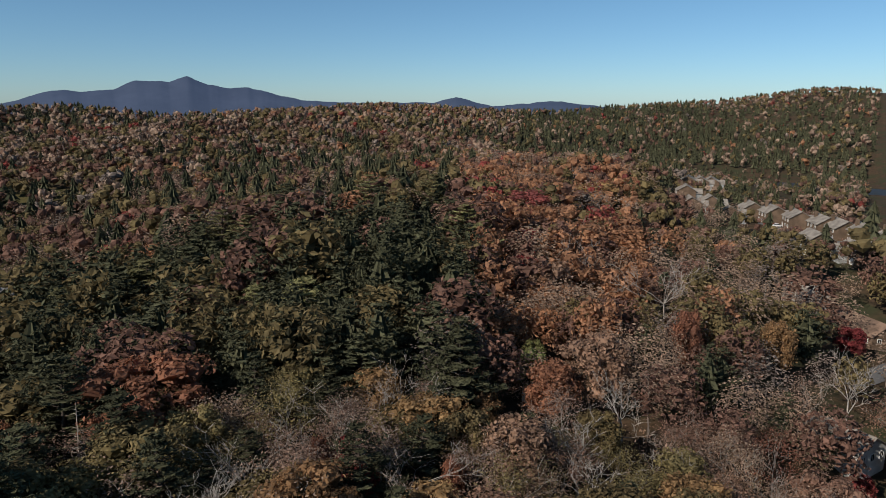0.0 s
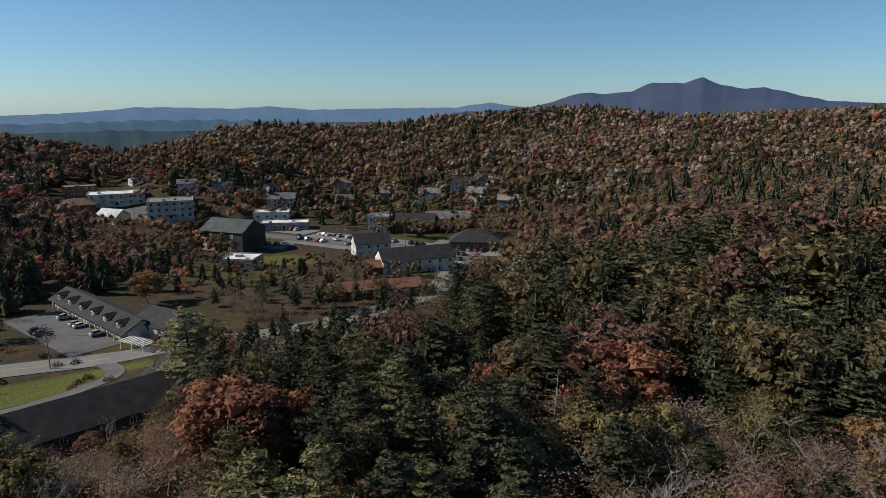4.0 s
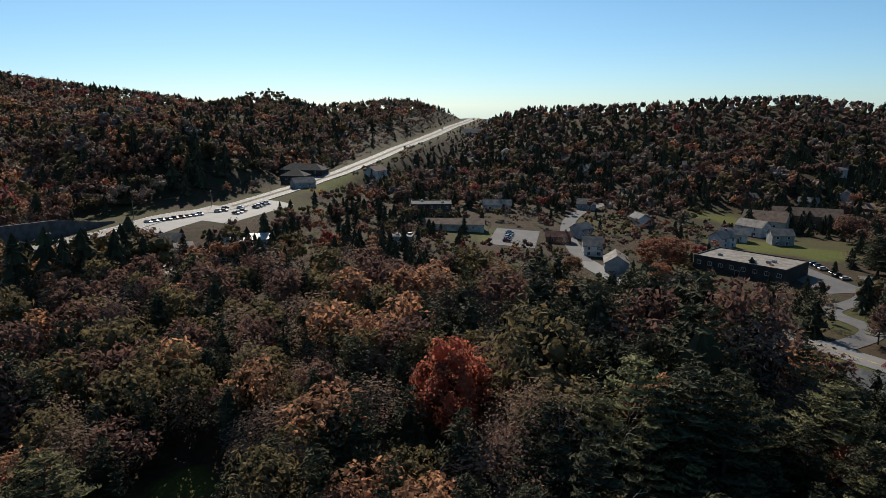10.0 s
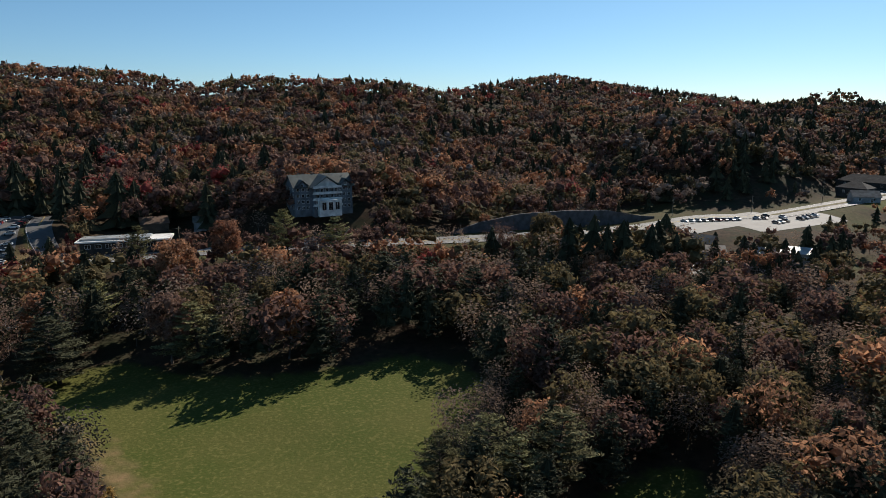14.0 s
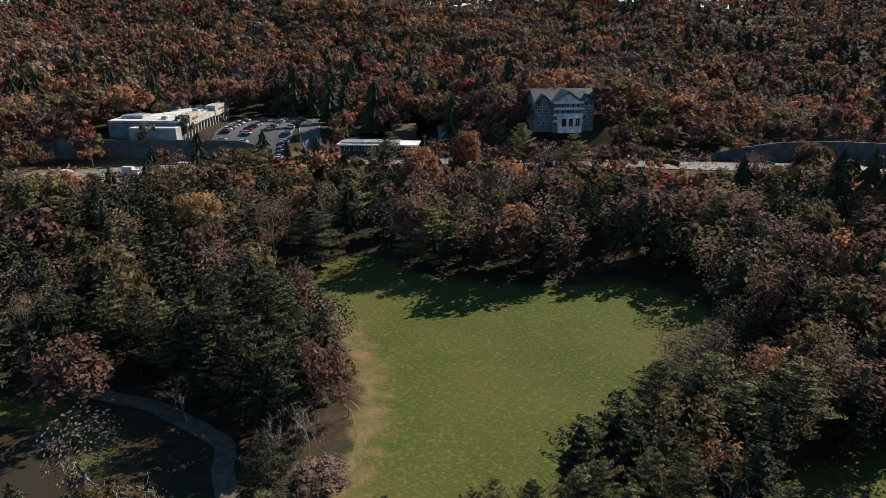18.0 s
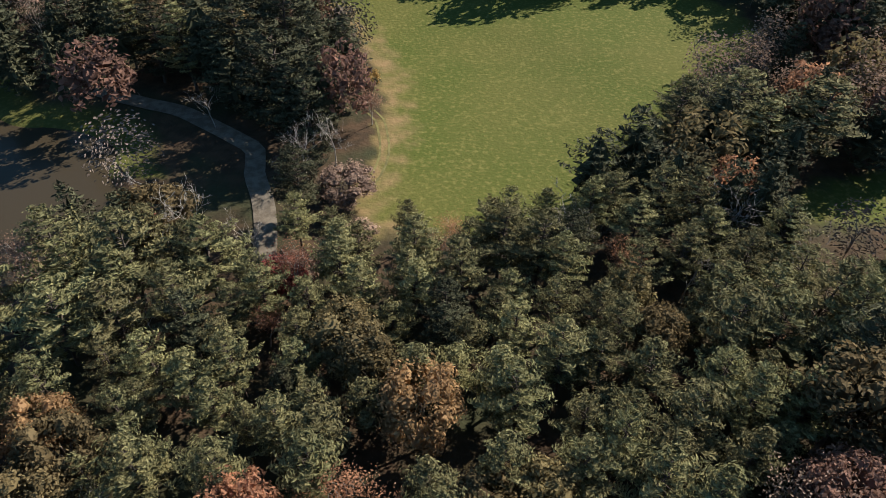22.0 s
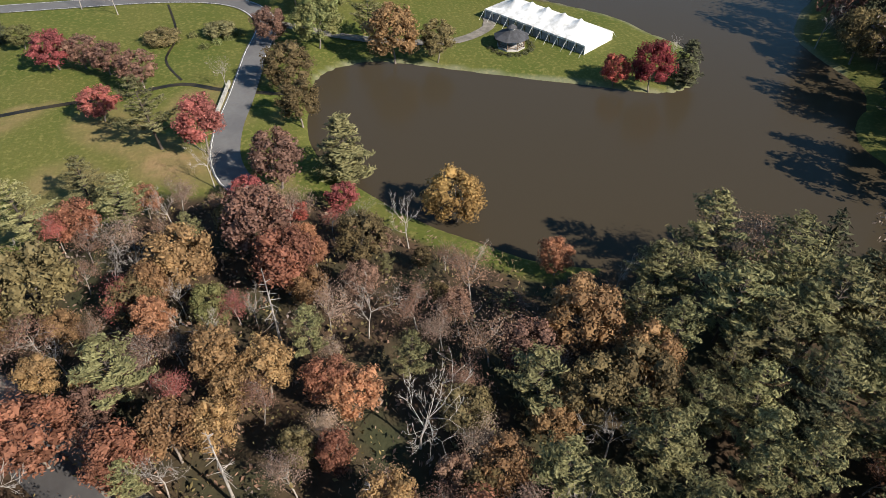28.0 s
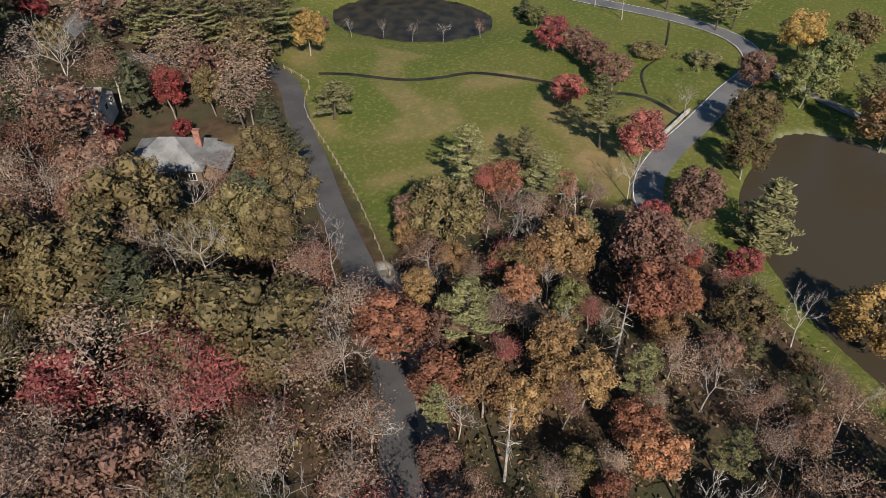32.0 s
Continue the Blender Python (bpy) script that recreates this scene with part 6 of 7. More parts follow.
# town buildings: x, y, width, depth, wall height, turn, wall, roof, storeys, windows
FLATS = [
    (-264, 164, 15, 13, 5.0, 35, "grey", "white", 1, 4), (-398, 200, 26, 20, 10.5, 62, "cream", "pale", 3, 6), (-450, 190, 34, 20, 7, 65, "cream", "white", 2, 6),
    (-364, 250, 22, 13, 5.5, 50, "white", "white", 1, 4), (-334, 238, 28, 12, 4.5, 50, "grey", "white", 1, 5), (-282, 268, 13, 13, 9, 35, "stone", "pale", 2, 3),
    (-360, -185, 24, 18, 8, 118, "dark", "dark", 2, 5), (-524, 160, 26, 13, 6, 75, "cream", "white", 2, 5), (-280, -160, 11, 9, 4.5, 110, "grey", "pale", 1, 3),
    (-478, 178, 20, 12, 7, 68, "brick", "pale", 2, 5), (-500, 140, 16, 11, 6, 72, "white", "white", 2, 4)]
for q in FLATS:
    flat_block(*q[:6], q[6], q[7], q[8], q[9])
GABLES_A = [  # x, y, width, depth, wall height, turn, wall, roof, style, storeys, windows
    (-413, 171, 16, 11, 4.2, 20, "cream", "metal", "gable", 1, 4),
    (-444, 163, 20, 12, 4.5, 70, "brown", "brown", "hip", 1, 4),
    (-380, 270, 21, 11, 5.5, 55, "white", "grey", "gable", 2, 5),
    (-262, 276, 22, 13, 6.5, 40, "dark", "dark", "gable", 2, 5),
    (-256, 298, 26, 12, 5, 45, "dark", "grey", "gable", 1, 5),
    (-238, 219, 17, 12, 6.5, 60, "white", "dark", "gable", 2, 4),
    (-196, 206, 32, 13, 6, 62, "white", "dark", "gable", 2, 7),
    (-202, 190, 9.5, 7, 3.4, 50, "brick", "red", "gable", 1, 2),
    (-208, 264, 26, 16, 4.5, 38, "brown", "dark", "hip", 1, 6),
    (-150, 219, 18, 11, 5, 30, "grey", "grey", "gable", 1, 4),
]
GABLES_B = [
    (-442, -2, 24, 15, 6, 80, "cream", "brown", "gable", 1, 5),
    (-392, -17, 14, 9, 4, 95, "white", "grey", "gable", 1, 4),
    (-226, 46, 9, 7, 3.4, 75, "brown", "dark", "gable", 1, 3),
    (-307, 137, 8, 7, 3.4, 60, "grey", "grey", "gable", 1, 2),
    (-526, 114, 18, 10, 5, 80, "grey", "pale", "gable", 1, 4),
    (-506, 128, 16, 10, 5, 60, "white", "dark", "gable", 2, 4),
    (-355, -91, 9, 8, 5.2, 150, "grey", "grey", "gable", 2, 2),
    (-319, -76, 9, 11, 5, 110, "white", "pale", "gable", 2, 2),
    (-293, -59, 14, 10, 4.6, 15, "grey", "pale", "gable", 1, 4),
    (-372, -21, 10, 9, 5, 140, "white", "grey", "gable", 2, 3),
]
GABLES_C = [
    (-418, -8, 16, 10, 5.5, 60, "white", "pale", "gable", 2, 4),
    (-336, -98, 13, 7, 3.2, 106, "brick", "red", "gable", 1, 3),
    (-400, -158, 18, 9, 4, 112, "cream", "pale", "gable", 1, 5),
    (-466, 20, 38, 13, 7, 92, "brown", "brown", "gable", 2, 8),
    (-468, -255, 22, 12, 5, 112, "grey", "pale", "hip", 1, 5),
    (-415, -322, 34, 14, 7, 105, "dark", "dark", "hip", 2, 8),
    (-392, -312, 18, 12, 5, 105, "dark", "dark", "hip", 1, 5),
    (-800, -352, 40, 14, 5, 108, "grey", "pale", "gable", 1, 8),
    (-70, -261, 10, 9, 4.5, 130, "grey", "grey", "gable", 2, 3),
    (-136, -250, 13, 8, 3.4, 150, "grey", "pale", "gable", 1, 3),
]
GABLES = GABLES_A + GABLES_B + GABLES_C
for q in GABLES:
    house(*q[:8], q[8], q[9], q[10], chimney=(int(q[0]) % 3 == 0))
HILL_HOUSES_A = [
    (132, -612, 26, 11, 5, 190, "brown", "dark"),
    (30, -613, 14, 9, 5, 175, "white", "dark"),
    (-36, -643, 17, 10, 6, 180, "brown", "dark"),
    (-185, -528, 17, 9, 4, 160, "grey", "grey"),
    (27, -494, 13, 9, 5, 180, "white", "pale"),
    (100, -460, 14, 9, 5, 190, "white", "pale"),
    (268, -691, 18, 9, 5, 200, "grey", "dark"),
    (-552, -40, 12, 9, 4, 95, "grey", "pale"),
    (-592, -169, 16, 9, 4, 105, "grey", "pale"),
    (-560, 40, 14, 9, 4, 85, "white", "grey"),
    (-580, -100, 13, 9, 4, 100, "grey", "dark"),
    (-520, -130, 14, 9, 4, 110, "white", "pale"),
    (-480, -80, 13, 9, 4, 60, "grey", "grey"),
]
HILL_HOUSES_B = [
    (-600, 80, 13, 9, 4, 70, "grey", "grey"),
    (-440, -110, 12, 9, 4, 100, "grey", "pale"),
    (-410, -70, 11, 8, 4, 40, "white", "grey"),
    (-560, 120, 15, 9, 5, 80, "white", "grey"),
    (-300, 330, 14, 9, 5, 40, "white", "grey"),
    (-330, 320, 12, 9, 4, 60, "grey", "pale"),
    (-250, 350, 13, 9, 4, 30, "grey", "pale"),
    (-350, 300, 13, 9, 5, 60, "brown", "grey"),
    (-420, 250, 13, 9, 4, 50, "grey", "grey"),
    (-460, 230, 14, 9, 5, 60, "white", "dark"),
    (-400, 60, 13, 9, 4, 20, "white", "dark"),
    (-360, 95, 14, 9, 4, 80, "grey", "grey"),
    (-340, 60, 11, 8, 4, 30, "brown", "brown"),
]
TOWN_HOUSES_A = [
    (-625, -238, 12, 9, 5.4, 200, "white", "grey"), (-582, -199, 15, 10, 3.4, 128, "brick", "dark"), (-592, -140, 11, 10, 4.0, 83, "cream", "grey"), (-555, -266, 10, 8, 5.4, 175, "white", "grey"),
    (-537, -246, 15, 8, 4.0, 174, "white", "pale"), (-534, -214, 10, 9, 5.4, 111, "grey", "dark"), (-438, -173, 18, 8, 4.6, 131, "white", "brown"), (-551, -164, 10, 8, 4.0, 86, "white", "pale"),
    (-564, -143, 15, 10, 3.4, 164, "grey", "grey"), (-480, -154, 18, 8, 4.6, 107, "grey", "pale"), (-567, -60, 12, 9, 4.0, 96, "grey", "grey"), (-542, -71, 12, 10, 4.0, 157, "white", "pale"),
    (-498, -12, 12, 8, 4.6, 71, "brick", "dark"), (-468, 1, 12, 8, 4.0, 149, "white", "pale"), (-395, 6, 11, 9, 5.4, 109, "grey", "pale"), (-497, 56, 13, 9, 4.6, 63, "brick", "brown"),
    (-522, 72, 10, 8, 4.6, 172, "white", "brown"), (-501, 86, 15, 10, 5.4, 80, "brown", "brown"), (-502, 22, 12, 8, 4.0, 87, "grey", "pale"), (-515, 44, 15, 10, 5.4, 175, "grey", "dark"),
]
TOWN_HOUSES_B = [
    (-432, 230, 13, 8, 5.4, 62, "white", "grey"), (-398, 255, 11, 10, 4.0, 147, "brick", "pale"), (-401, 275, 12, 8, 4.6, 115, "white", "brown"), (-295, 359, 18, 10, 5.4, 39, "white", "dark"),
    (-273, 347, 12, 10, 5.4, 18, "cream", "grey"), (-336, 361, 18, 8, 4.0, 102, "brown", "pale"), (-297, 381, 18, 10, 4.0, 127, "white", "grey"), (-394, 300, 11, 8, 4.6, 112, "brick", "pale"),
    (-382, 325, 18, 10, 4.0, 49, "white", "brown"), (-480, 219, 12, 8, 3.4, 85, "white", "pale"), (-495, -262, 10, 10, 4.6, 117, "brown", "dark"), (-484, -244, 13, 8, 4.6, 136, "brown", "dark"),
    (-610, -203, 13, 8, 4.0, 168, "white", "dark"), (-744, -303, 10, 10, 4.6, 172, "grey", "dark"), (-447, -278, 18, 10, 4.0, 181, "white", "brown"), (-219, -249, 11, 9, 5.4, 118, "brick", "pale"),
    (-377, -294, 15, 10, 3.4, 147, "grey", "pale"), (-475, 107, 11, 8, 5.4, 97, "brick", "brown"), (-456, 127, 11, 10, 5.4, 74, "white", "dark"),
]
HILL_HOUSES = HILL_HOUSES_A + HILL_HOUSES_B + TOWN_HOUSES_A + TOWN_HOUSES_B
for q in HILL_HOUSES:
    house(*q, floors=1 if q[4] < 5 else 2, per=4, chimney=False)

# the dark hall with a broad gable
hall = house(-306, 186, 25, 20, 10, 22, "dark", "green", "gable", 2, 4, 5.0, False, "tall dark hall with a grey-green metal gable roof", "hall", group="town buildings")
part("entrance_bay", boxes((-4, -.6, 0, 4, .4, 6.5)), WALL["cream"], hall, at=pose(-8, -10, 0))
# low civic building with a pale flat roof
civic = flat_block(-320, -6, 40, 24, 6, 68, "dark", "pale", 1, 8, "long dark civic building with a pale flat roof", 4, "civic_building")
# long school with lawn
house(-330, -156, 34, 10, 3.6, 112, "cream", "brown", "gable", 1, 9, 2.4, False, "long low school with a brown gable roof", "school", group="town buildings")
for sx, sy, tn in ((-230, -222, 130), (-241, -217, 130), (-213, -238, 150)):
    house(sx, sy, 13, 10, 4.6, tn, "grey", "metal" if tn == 130 else "pale", "gable", 1, 3, 2.0, False, "grey storage shed with a pale metal roof", "storage_shed", group="sheds")


def motel_row(x, y, length, turn):
    root = root_at("motel", x, y, turn, "long white motel with a dark dormered roof and porch posts", "motel", z=None)
    d, h = 9.0, 3.0
    gable_body(root, length, d, h, 2.9, WALL["white"])
    roof = gable_roof(root, length, d + 3, h, 3.2, ROOF["dark"])
    n = int(length / 4.2)
    for i in range(n):
        px = -length / 2 + length * (i + .5) / n
        part("porch_post", boxes((-.12, -.12, 0, .12, .12, 2.3)), TRIM, root, at=pose(px, -5.9, 0))
        window(root, px + .9, -d / 2 - .03, 1.7, 1.1, 1.4, 0)
        door(root, px - .9, -d / 2 - .06, 0, .95, WALL["blue"])
    for i in range(6):
        px = -length / 2 + length * (i + .6) / 6.2
        dm = part("dormer", boxes((-1.1, -1.6, -.2, 1.1, 1.2, 1.3)), WALL["white"], root, at=pose(px, -3.2, h + .9))
        bm = bmesh.new()
        prism(bm, [(-1.5, 1.2), (0, 2.1), (1.5, 1.2), (1.5, 1.35), (0, 2.28), (-1.5, 1.35)], -1.9, 1.8)
        bmesh.ops.recalc_face_normals(bm, faces=bm.faces)
        part("dormer_roof", bm, ROOF["dark"], dm)
        window(dm, 0, -1.63, .5, 1.1, .9, 0)
    return root


motel_row(-221, 85, 56, 0)
office = house(-193, 93, 15, 14, 4.5, 10, "white", "dark", "gable", 2, 3, 3.2, True, "white motel office with a charcoal gable roof", "motel_office", group="town buildings")
per_root = root_at("pergola", -186, 80, 15, "white slatted pergola beside the motel office", "pergola")
for sx in (-4.5, 0, 4.5):
    for sy in (-2, 2):
        part("post", boxes((-.1, -.1, 0, .1, .1, 2.5)), TRIM, per_root, at=pose(sx, sy, 0))
for k in range(9):
    part("slat", boxes((-.25, -2.5, 2.5, .25, 2.5, 2.65)), TRIM, per_root, at=pose(-4.8 + 1.2 * k, 0, 0))
house(-136, 45, 38, 14, 2.9, 86, "brown", "dark", "gable", 1, 9, 4.2, False, "long inn with a black shingle roof", "inn", group="inn buildings")
house(-137, 68, 14, 12, 3.6, -6, "white", "dark", "gable", 1, 4, 3.4, False, "white inn wing with a black gable roof", "inn", group="inn buildings")
house(-182, 19, 24, 10, 3.6, 70, "cream", "grey", "gable", 1, 6, 2.8, False, "inn lodge with grey gable roof", "inn", group="inn buildings")
red_motel = house(-176, 160, 38, 9, 3.4, 58, "brick", "red", "gable", 1, 10, 2.2, False, "long low brick motel with a red-brown roof", "brick_motel", group="town buildings")

# supermarket on the terrace above the highway
def supermarket():
    root = root_at("supermarket", 136, -335, -1, "large supermarket with a white flat roof and lit cream front", "supermarket", z=24.5)
    w, d, h = 32, 62, 6.8
    # dark siding puts the shade of the wall towards the highway into its colour
    part("wall", boxes((-w / 2, -d / 2, -3, w / 2, d / 2, h - .4)), WALL["blue"], root)
    part("parapet", boxes((-w / 2 - .2, -d / 2, h - .6, -w / 2 + .4, d / 2, h + .7), (w / 2 - .4, -d / 2, h - .6, w / 2, d / 2, h + .3),
         (-w / 2 + .4, d / 2 - .4, h - .6, w / 2 - .4, d / 2, h + .3), (-w / 2 + .4, -d / 2, h - .6, w / 2 - .4, -d / 2 + .4, h + .3)), WALL["cream"], root)
    part("roof", boxes((-w / 2 + .4, -d / 2 + .4, h - .39, w / 2 - .4, d / 2 - .4, h - .1)), ROOF["white"], root)
    part("canopy", boxes((-w / 2 - 3.2, -d / 2 + 2, 4.4, -w / 2 - .25, d / 2 - 2, 6.6)), WALL["cream"], root, "cream canopy over the shop front")
    for k in range(15):
        part("column", boxes((-.35, -.35, -1, .35, .35, 4.4)), WALL["cream"], root, at=pose(-w / 2 - 2.8, -d / 2 + 3 + (d - 6) * k / 14, 0))
        if k < 14:
            part("shop_window", boxes((-.06, -2.0, .3, .06, 2.0, 3.8)), GLASS, root, at=pose(-w / 2 - .08, -d / 2 + 5.5 + (d - 6) * k / 14, 0))
    for yy, ww in ((20, 13), (-16, 17)):
        bay = part("entrance_bay", boxes((-w / 2 - 3.6, yy - ww / 2, 4.2, -w / 2 + 1.5, yy + ww / 2, 9.2)), WALL["cream"], root, "taller cream entrance front")
        part("sign_bar", boxes((-w / 2 - 3.72, yy - 4, 6.6, -w / 2 - 3.61, yy + 4, 7.6)), WALL["brick"], bay)
    part("front_wing", boxes((-w / 2 - 1, d / 2 + .05, -3, 4, d / 2 + 6, 4.6)), WALL["grey"], root, "lower grey wing")
    part("wing_roof", boxes((-w / 2 - .8, d / 2 + .2, 4.6, 3.8, d / 2 + 5.8, 4.75)), ROOF["white"], root)
    rng = random.Random(4)
    for k in range(9):
        part("air_unit", boxes((-1.2, -.9, 0, 1.2, .9, 1.2), (-.8, -.6, 1.2, .8, .6, 1.4)), METAL, root, at=pose(rng.uniform(-12, 13), rng.uniform(-27, 27), h - .1))
    part("roof_house", boxes((-5, -4, h - .1, 5, 4, h + 1.4)), WALL["grey"], root, at=pose(9, 18, 0))


supermarket()
bank = root_at("bank", 31, -309, -4, "low dark bank with a long white flat roof", "building", z=17.0)
part("wall", boxes((-17, -5, -2, 17, 5, 3.6)), WALL["dark"], bank)
part("roof", boxes((-18.5, -6.2, 3.6, 18.5, 6.2, 4.2)), ROOF["white"], bank)
part("upper_roof", boxes((-10, -3.5, 4.2, 17, 4, 5.0)), ROOF["metal"], bank)
for k in range(8):
    window(bank, -14 + 4 * k, 5.03, 1.9, 2.2, 1.6, 180)
house(22, -345, 12, 10, 4, 10, "brown", "brown", "gable", 1, 3, 2.6, False, "brown house behind the bank", z=None)
house(-2, -338, 12, 9, 3.5, 0, "grey", "pale", "gable", 1, 3, 2.2, False)


def lodge():
    root = root_at("hotel", -54, -326, 8, "four-storey blue-grey hotel with dark green gable roofs and white trim", "hotel", z=27.5)
    root.scale = (.88, .88, .88)
    part("wall", boxes((-16, -9, -3, 16, 9, 13.0)), WALL["blue"], root)
    gable_roof(root, 32, 18, 13.0, 5.4, ROOF["green"], over=1.2, thick=.35)
    for sx in (-16, 16):
        bm = bmesh.new()
        prism(bm, [(-9, 12.9), (9, 12.9), (0, 18.2)], sx - .12, sx + .12)
        bmesh.ops.rotate(bm, verts=bm.verts, matrix=Matrix.Rotation(radians(90), 3, "Z"))
        bmesh.ops.recalc_face_normals(bm, faces=bm.faces)
        part("gable_end", bm, WALL["blue"], root)
    part("centre_wing", boxes((-7, 9, -3, 7, 14, 13)), WALL["blue"], root)
    part("eave_trim", boxes((-17, 9.1, 12.3, -7.1, 9.5, 12.8), (7.1, 9.1, 12.3, 17, 9.5, 12.8)), TRIM, root)
    for sx in (-12, 12):
        bm = bmesh.new()
        prism(bm, [(sx - 3.6, 13.2), (sx, 16.2), (sx + 3.6, 13.2), (sx + 3.6, 13.5), (sx, 16.55), (sx - 3.6, 13.5)], 1, 10.6)
        bmesh.ops.recalc_face_normals(bm, faces=bm.faces)
        part("dormer_roof", bm, ROOF["green"], root)
        bm = bmesh.new()
        prism(bm, [(sx - 3, 12.8), (sx + 3, 12.8), (sx, 15.7)], 6, 9.6)
        bmesh.ops.recalc_face_normals(bm, faces=bm.faces)
        part("dormer_wall", bm, WALL["blue"], root)
        window(root, sx, 9.65, 13.7, 1.2, 1.1, 180)
    bm = bmesh.new()
    prism(bm, [(-8.6, 12.4), (0, 18.2), (8.6, 12.4), (8.6, 12.8), (0, 18.7), (-8.6, 12.8)], 0, 15.4)
    bmesh.ops.recalc_face_normals(bm, faces=bm.faces)
    part("gable_roof", bm, ROOF["green"], root)
    bm = bmesh.new()
    prism(bm, [(-7, 13), (7, 13), (0, 17.8)], 9, 13.9)
    bmesh.ops.recalc_face_normals(bm, faces=bm.faces)
    part("gable_wall", bm, TRIM, root)
    for k in range(4):
        part("balcony", boxes((-8, 14, 3.2 * k + 2.9, 8, 15.6, 3.2 * k + 3.1), (-8, 15.5, 3.2 * k + 3.1, 8, 15.6, 3.2 * k + 4.1)), TRIM, root)
        for i in range(5):
            window(root, -5.2 + 2.6 * i, 14.03, 3.2 * k + 1.7, 1.4, 1.6, 180)
        for i in range(3):
            window(root, -14 + 2.6 * i, 9.03, 3.2 * k + 1.7, 1.3, 1.5, 180)
            window(root, 9 + 2.6 * i, 9.03, 3.2 * k + 1.7, 1.3, 1.5, 180)
            window(root, 16.03, -6 + 6 * i, 3.2 * k + 1.7, 1.3, 1.5, 90)
    part("porch", boxes((-6, 16, -2, 6, 20, 6.5)), TRIM, root, "white glazed entrance block")
    for i in range(3):
        window(root, -3.6 + 3.6 * i, 20.03, 3.4, 2.2, 4.0, 180)


lodge()

# retaining walls beside the highway
WALL_BLOCK = mat("dark grey block wall", (0.10, 0.10, 0.105), 0.9, vary=0.18, scale=3.0, fine=.6, bump=.4, bscale=2)


def retaining_wall(line, label):
    """Plan points with the wall's foot and top heights."""
    bm = bmesh.new()
    pts = np.array(line, float)
    d = np.gradient(pts[:, :2], axis=0)
    d /= np.linalg.norm(d, axis=1)[:, None]
    side = np.stack([-d[:, 1], d[:, 0]], 1) * .45
    rings = []
    for (x, y, lo, hi), (u, v) in zip(pts, side):
        rings.append([bm.verts.new(c) for c in ((x - u, y - v, lo), (x + u, y + v, lo), (x + u, y + v, hi), (x - u, y - v, hi))])
    for a, b in zip(rings[:-1], rings[1:]):
        for k in range(4):
            bm.faces.new((a[k], a[(k + 1) % 4], b[(k + 1) % 4], b[k]))
    bm.faces.new(rings[0][::-1])
    bm.faces.new(rings[-1])
    bmesh.ops.recalc_face_normals(bm, faces=bm.faces)
    tagged(new("retaining_wall", mesh_of("retaining_wall", bm, WALL_BLOCK)), label, "wall", "retaining walls", "structure")


retaining_wall([(-112, -300, 13, 16), (-128, -301, 13, 20), (-150, -301, 13, 23), (-175, -300, 13, 23.5), (-200, -300, 13, 22.5), (-222, -303, 13, 18), (-236, -308, 13, 16)], "long curved dark block retaining wall behind the highway")
retaining_wall([(188, -302, 12, 19), (172, -296, 12, 24.4), (138, -294.6, 12, 24.6), (108, -294.8, 12, 24.6), (92, -296, 14, 24.2), (78, -299, 14, 20)], "tall dark block retaining wall below the supermarket")

# townhouses beside the far lake
def townhouse(x, y, turn, group="townhouses"):
    root = root_at("townhouse", x, y, turn, "brown townhouse unit with stepped weathered gable roofs", "townhouse", group)
    gable_body(root, 11, 10, 5.6, 2.8, WALL["brown"])
    gable_roof(root, 11, 10, 5.6, 3.0, ROOF["pale"])
    bm = bmesh.new()
    prism(bm, [(-2.8, -2), (2.8, -2), (2.8, 4.4), (0, 6.4), (-2.8, 4.4)], -8, -4.9)
    bmesh.ops.recalc_face_normals(bm, faces=bm.faces)
    bay = part("bay", bm, WALL["grey"], root, at=pose(-2, 0, 0))
    bm = bmesh.new()
    prism(bm, [(-3.3, 4.1), (0, 6.5), (3.3, 4.1), (3.3, 4.35), (0, 6.8), (-3.3, 4.35)], -8.5, -3)
    bmesh.ops.recalc_face_normals(bm, faces=bm.faces)
    part("bay_roof", bm, ROOF["pale"], bay)
    part("chimney", boxes((-.6, -.6, 4, .6, .6, 10)), WALL["brown"], root, at=pose(4, 2, 0))
    facade(root, 11, 10, 5.6, 2, 3, "fb")
    part("garage_door", boxes((-1.3, -.08, 0, 1.3, .08, 2.2)), TRIM, root, at=pose(3.6, -5.1, 0))


CONDO_ROWS = [((172, 440), (150, 420), 3, 70), ((132, 372), (137, 350), 2, 75), ((124, 342), (133, 318), 2, 80), ((150, 330), (164, 290), 4, 80), ((166, 280), (174, 240), 4, 85), ((140, 252), (148, 236), 2, -95)]
for (x0, y0), (x1, y1), n, tn in CONDO_ROWS:
    for k in range(n):
        t = k / max(1, n - 1)
        townhouse(x0 + (x1 - x0) * t, y0 + (y1 - y0) * t, tn + 4 * (k % 2))
house(111, 201, 12, 10, 4.4, 150, "grey", "pale", "gable", 1, 3, 4.0, True, "steep-roofed house with an exposed dark gable")
house(118, 182, 16, 9, 3.6, 100, "brown", "brown", "gable", 1, 4, 2.8, False)
house(-12, 282, 8, 7, 3.4, 80, "brick", "brown", "gable", 1, 3, 2.4, False, "small red cabin in the clearing among pines", "cabin")
house(21, 133, 8, 6, 3.0, 40, "white", "grey", "gable", 1, 3, 2.0, False)

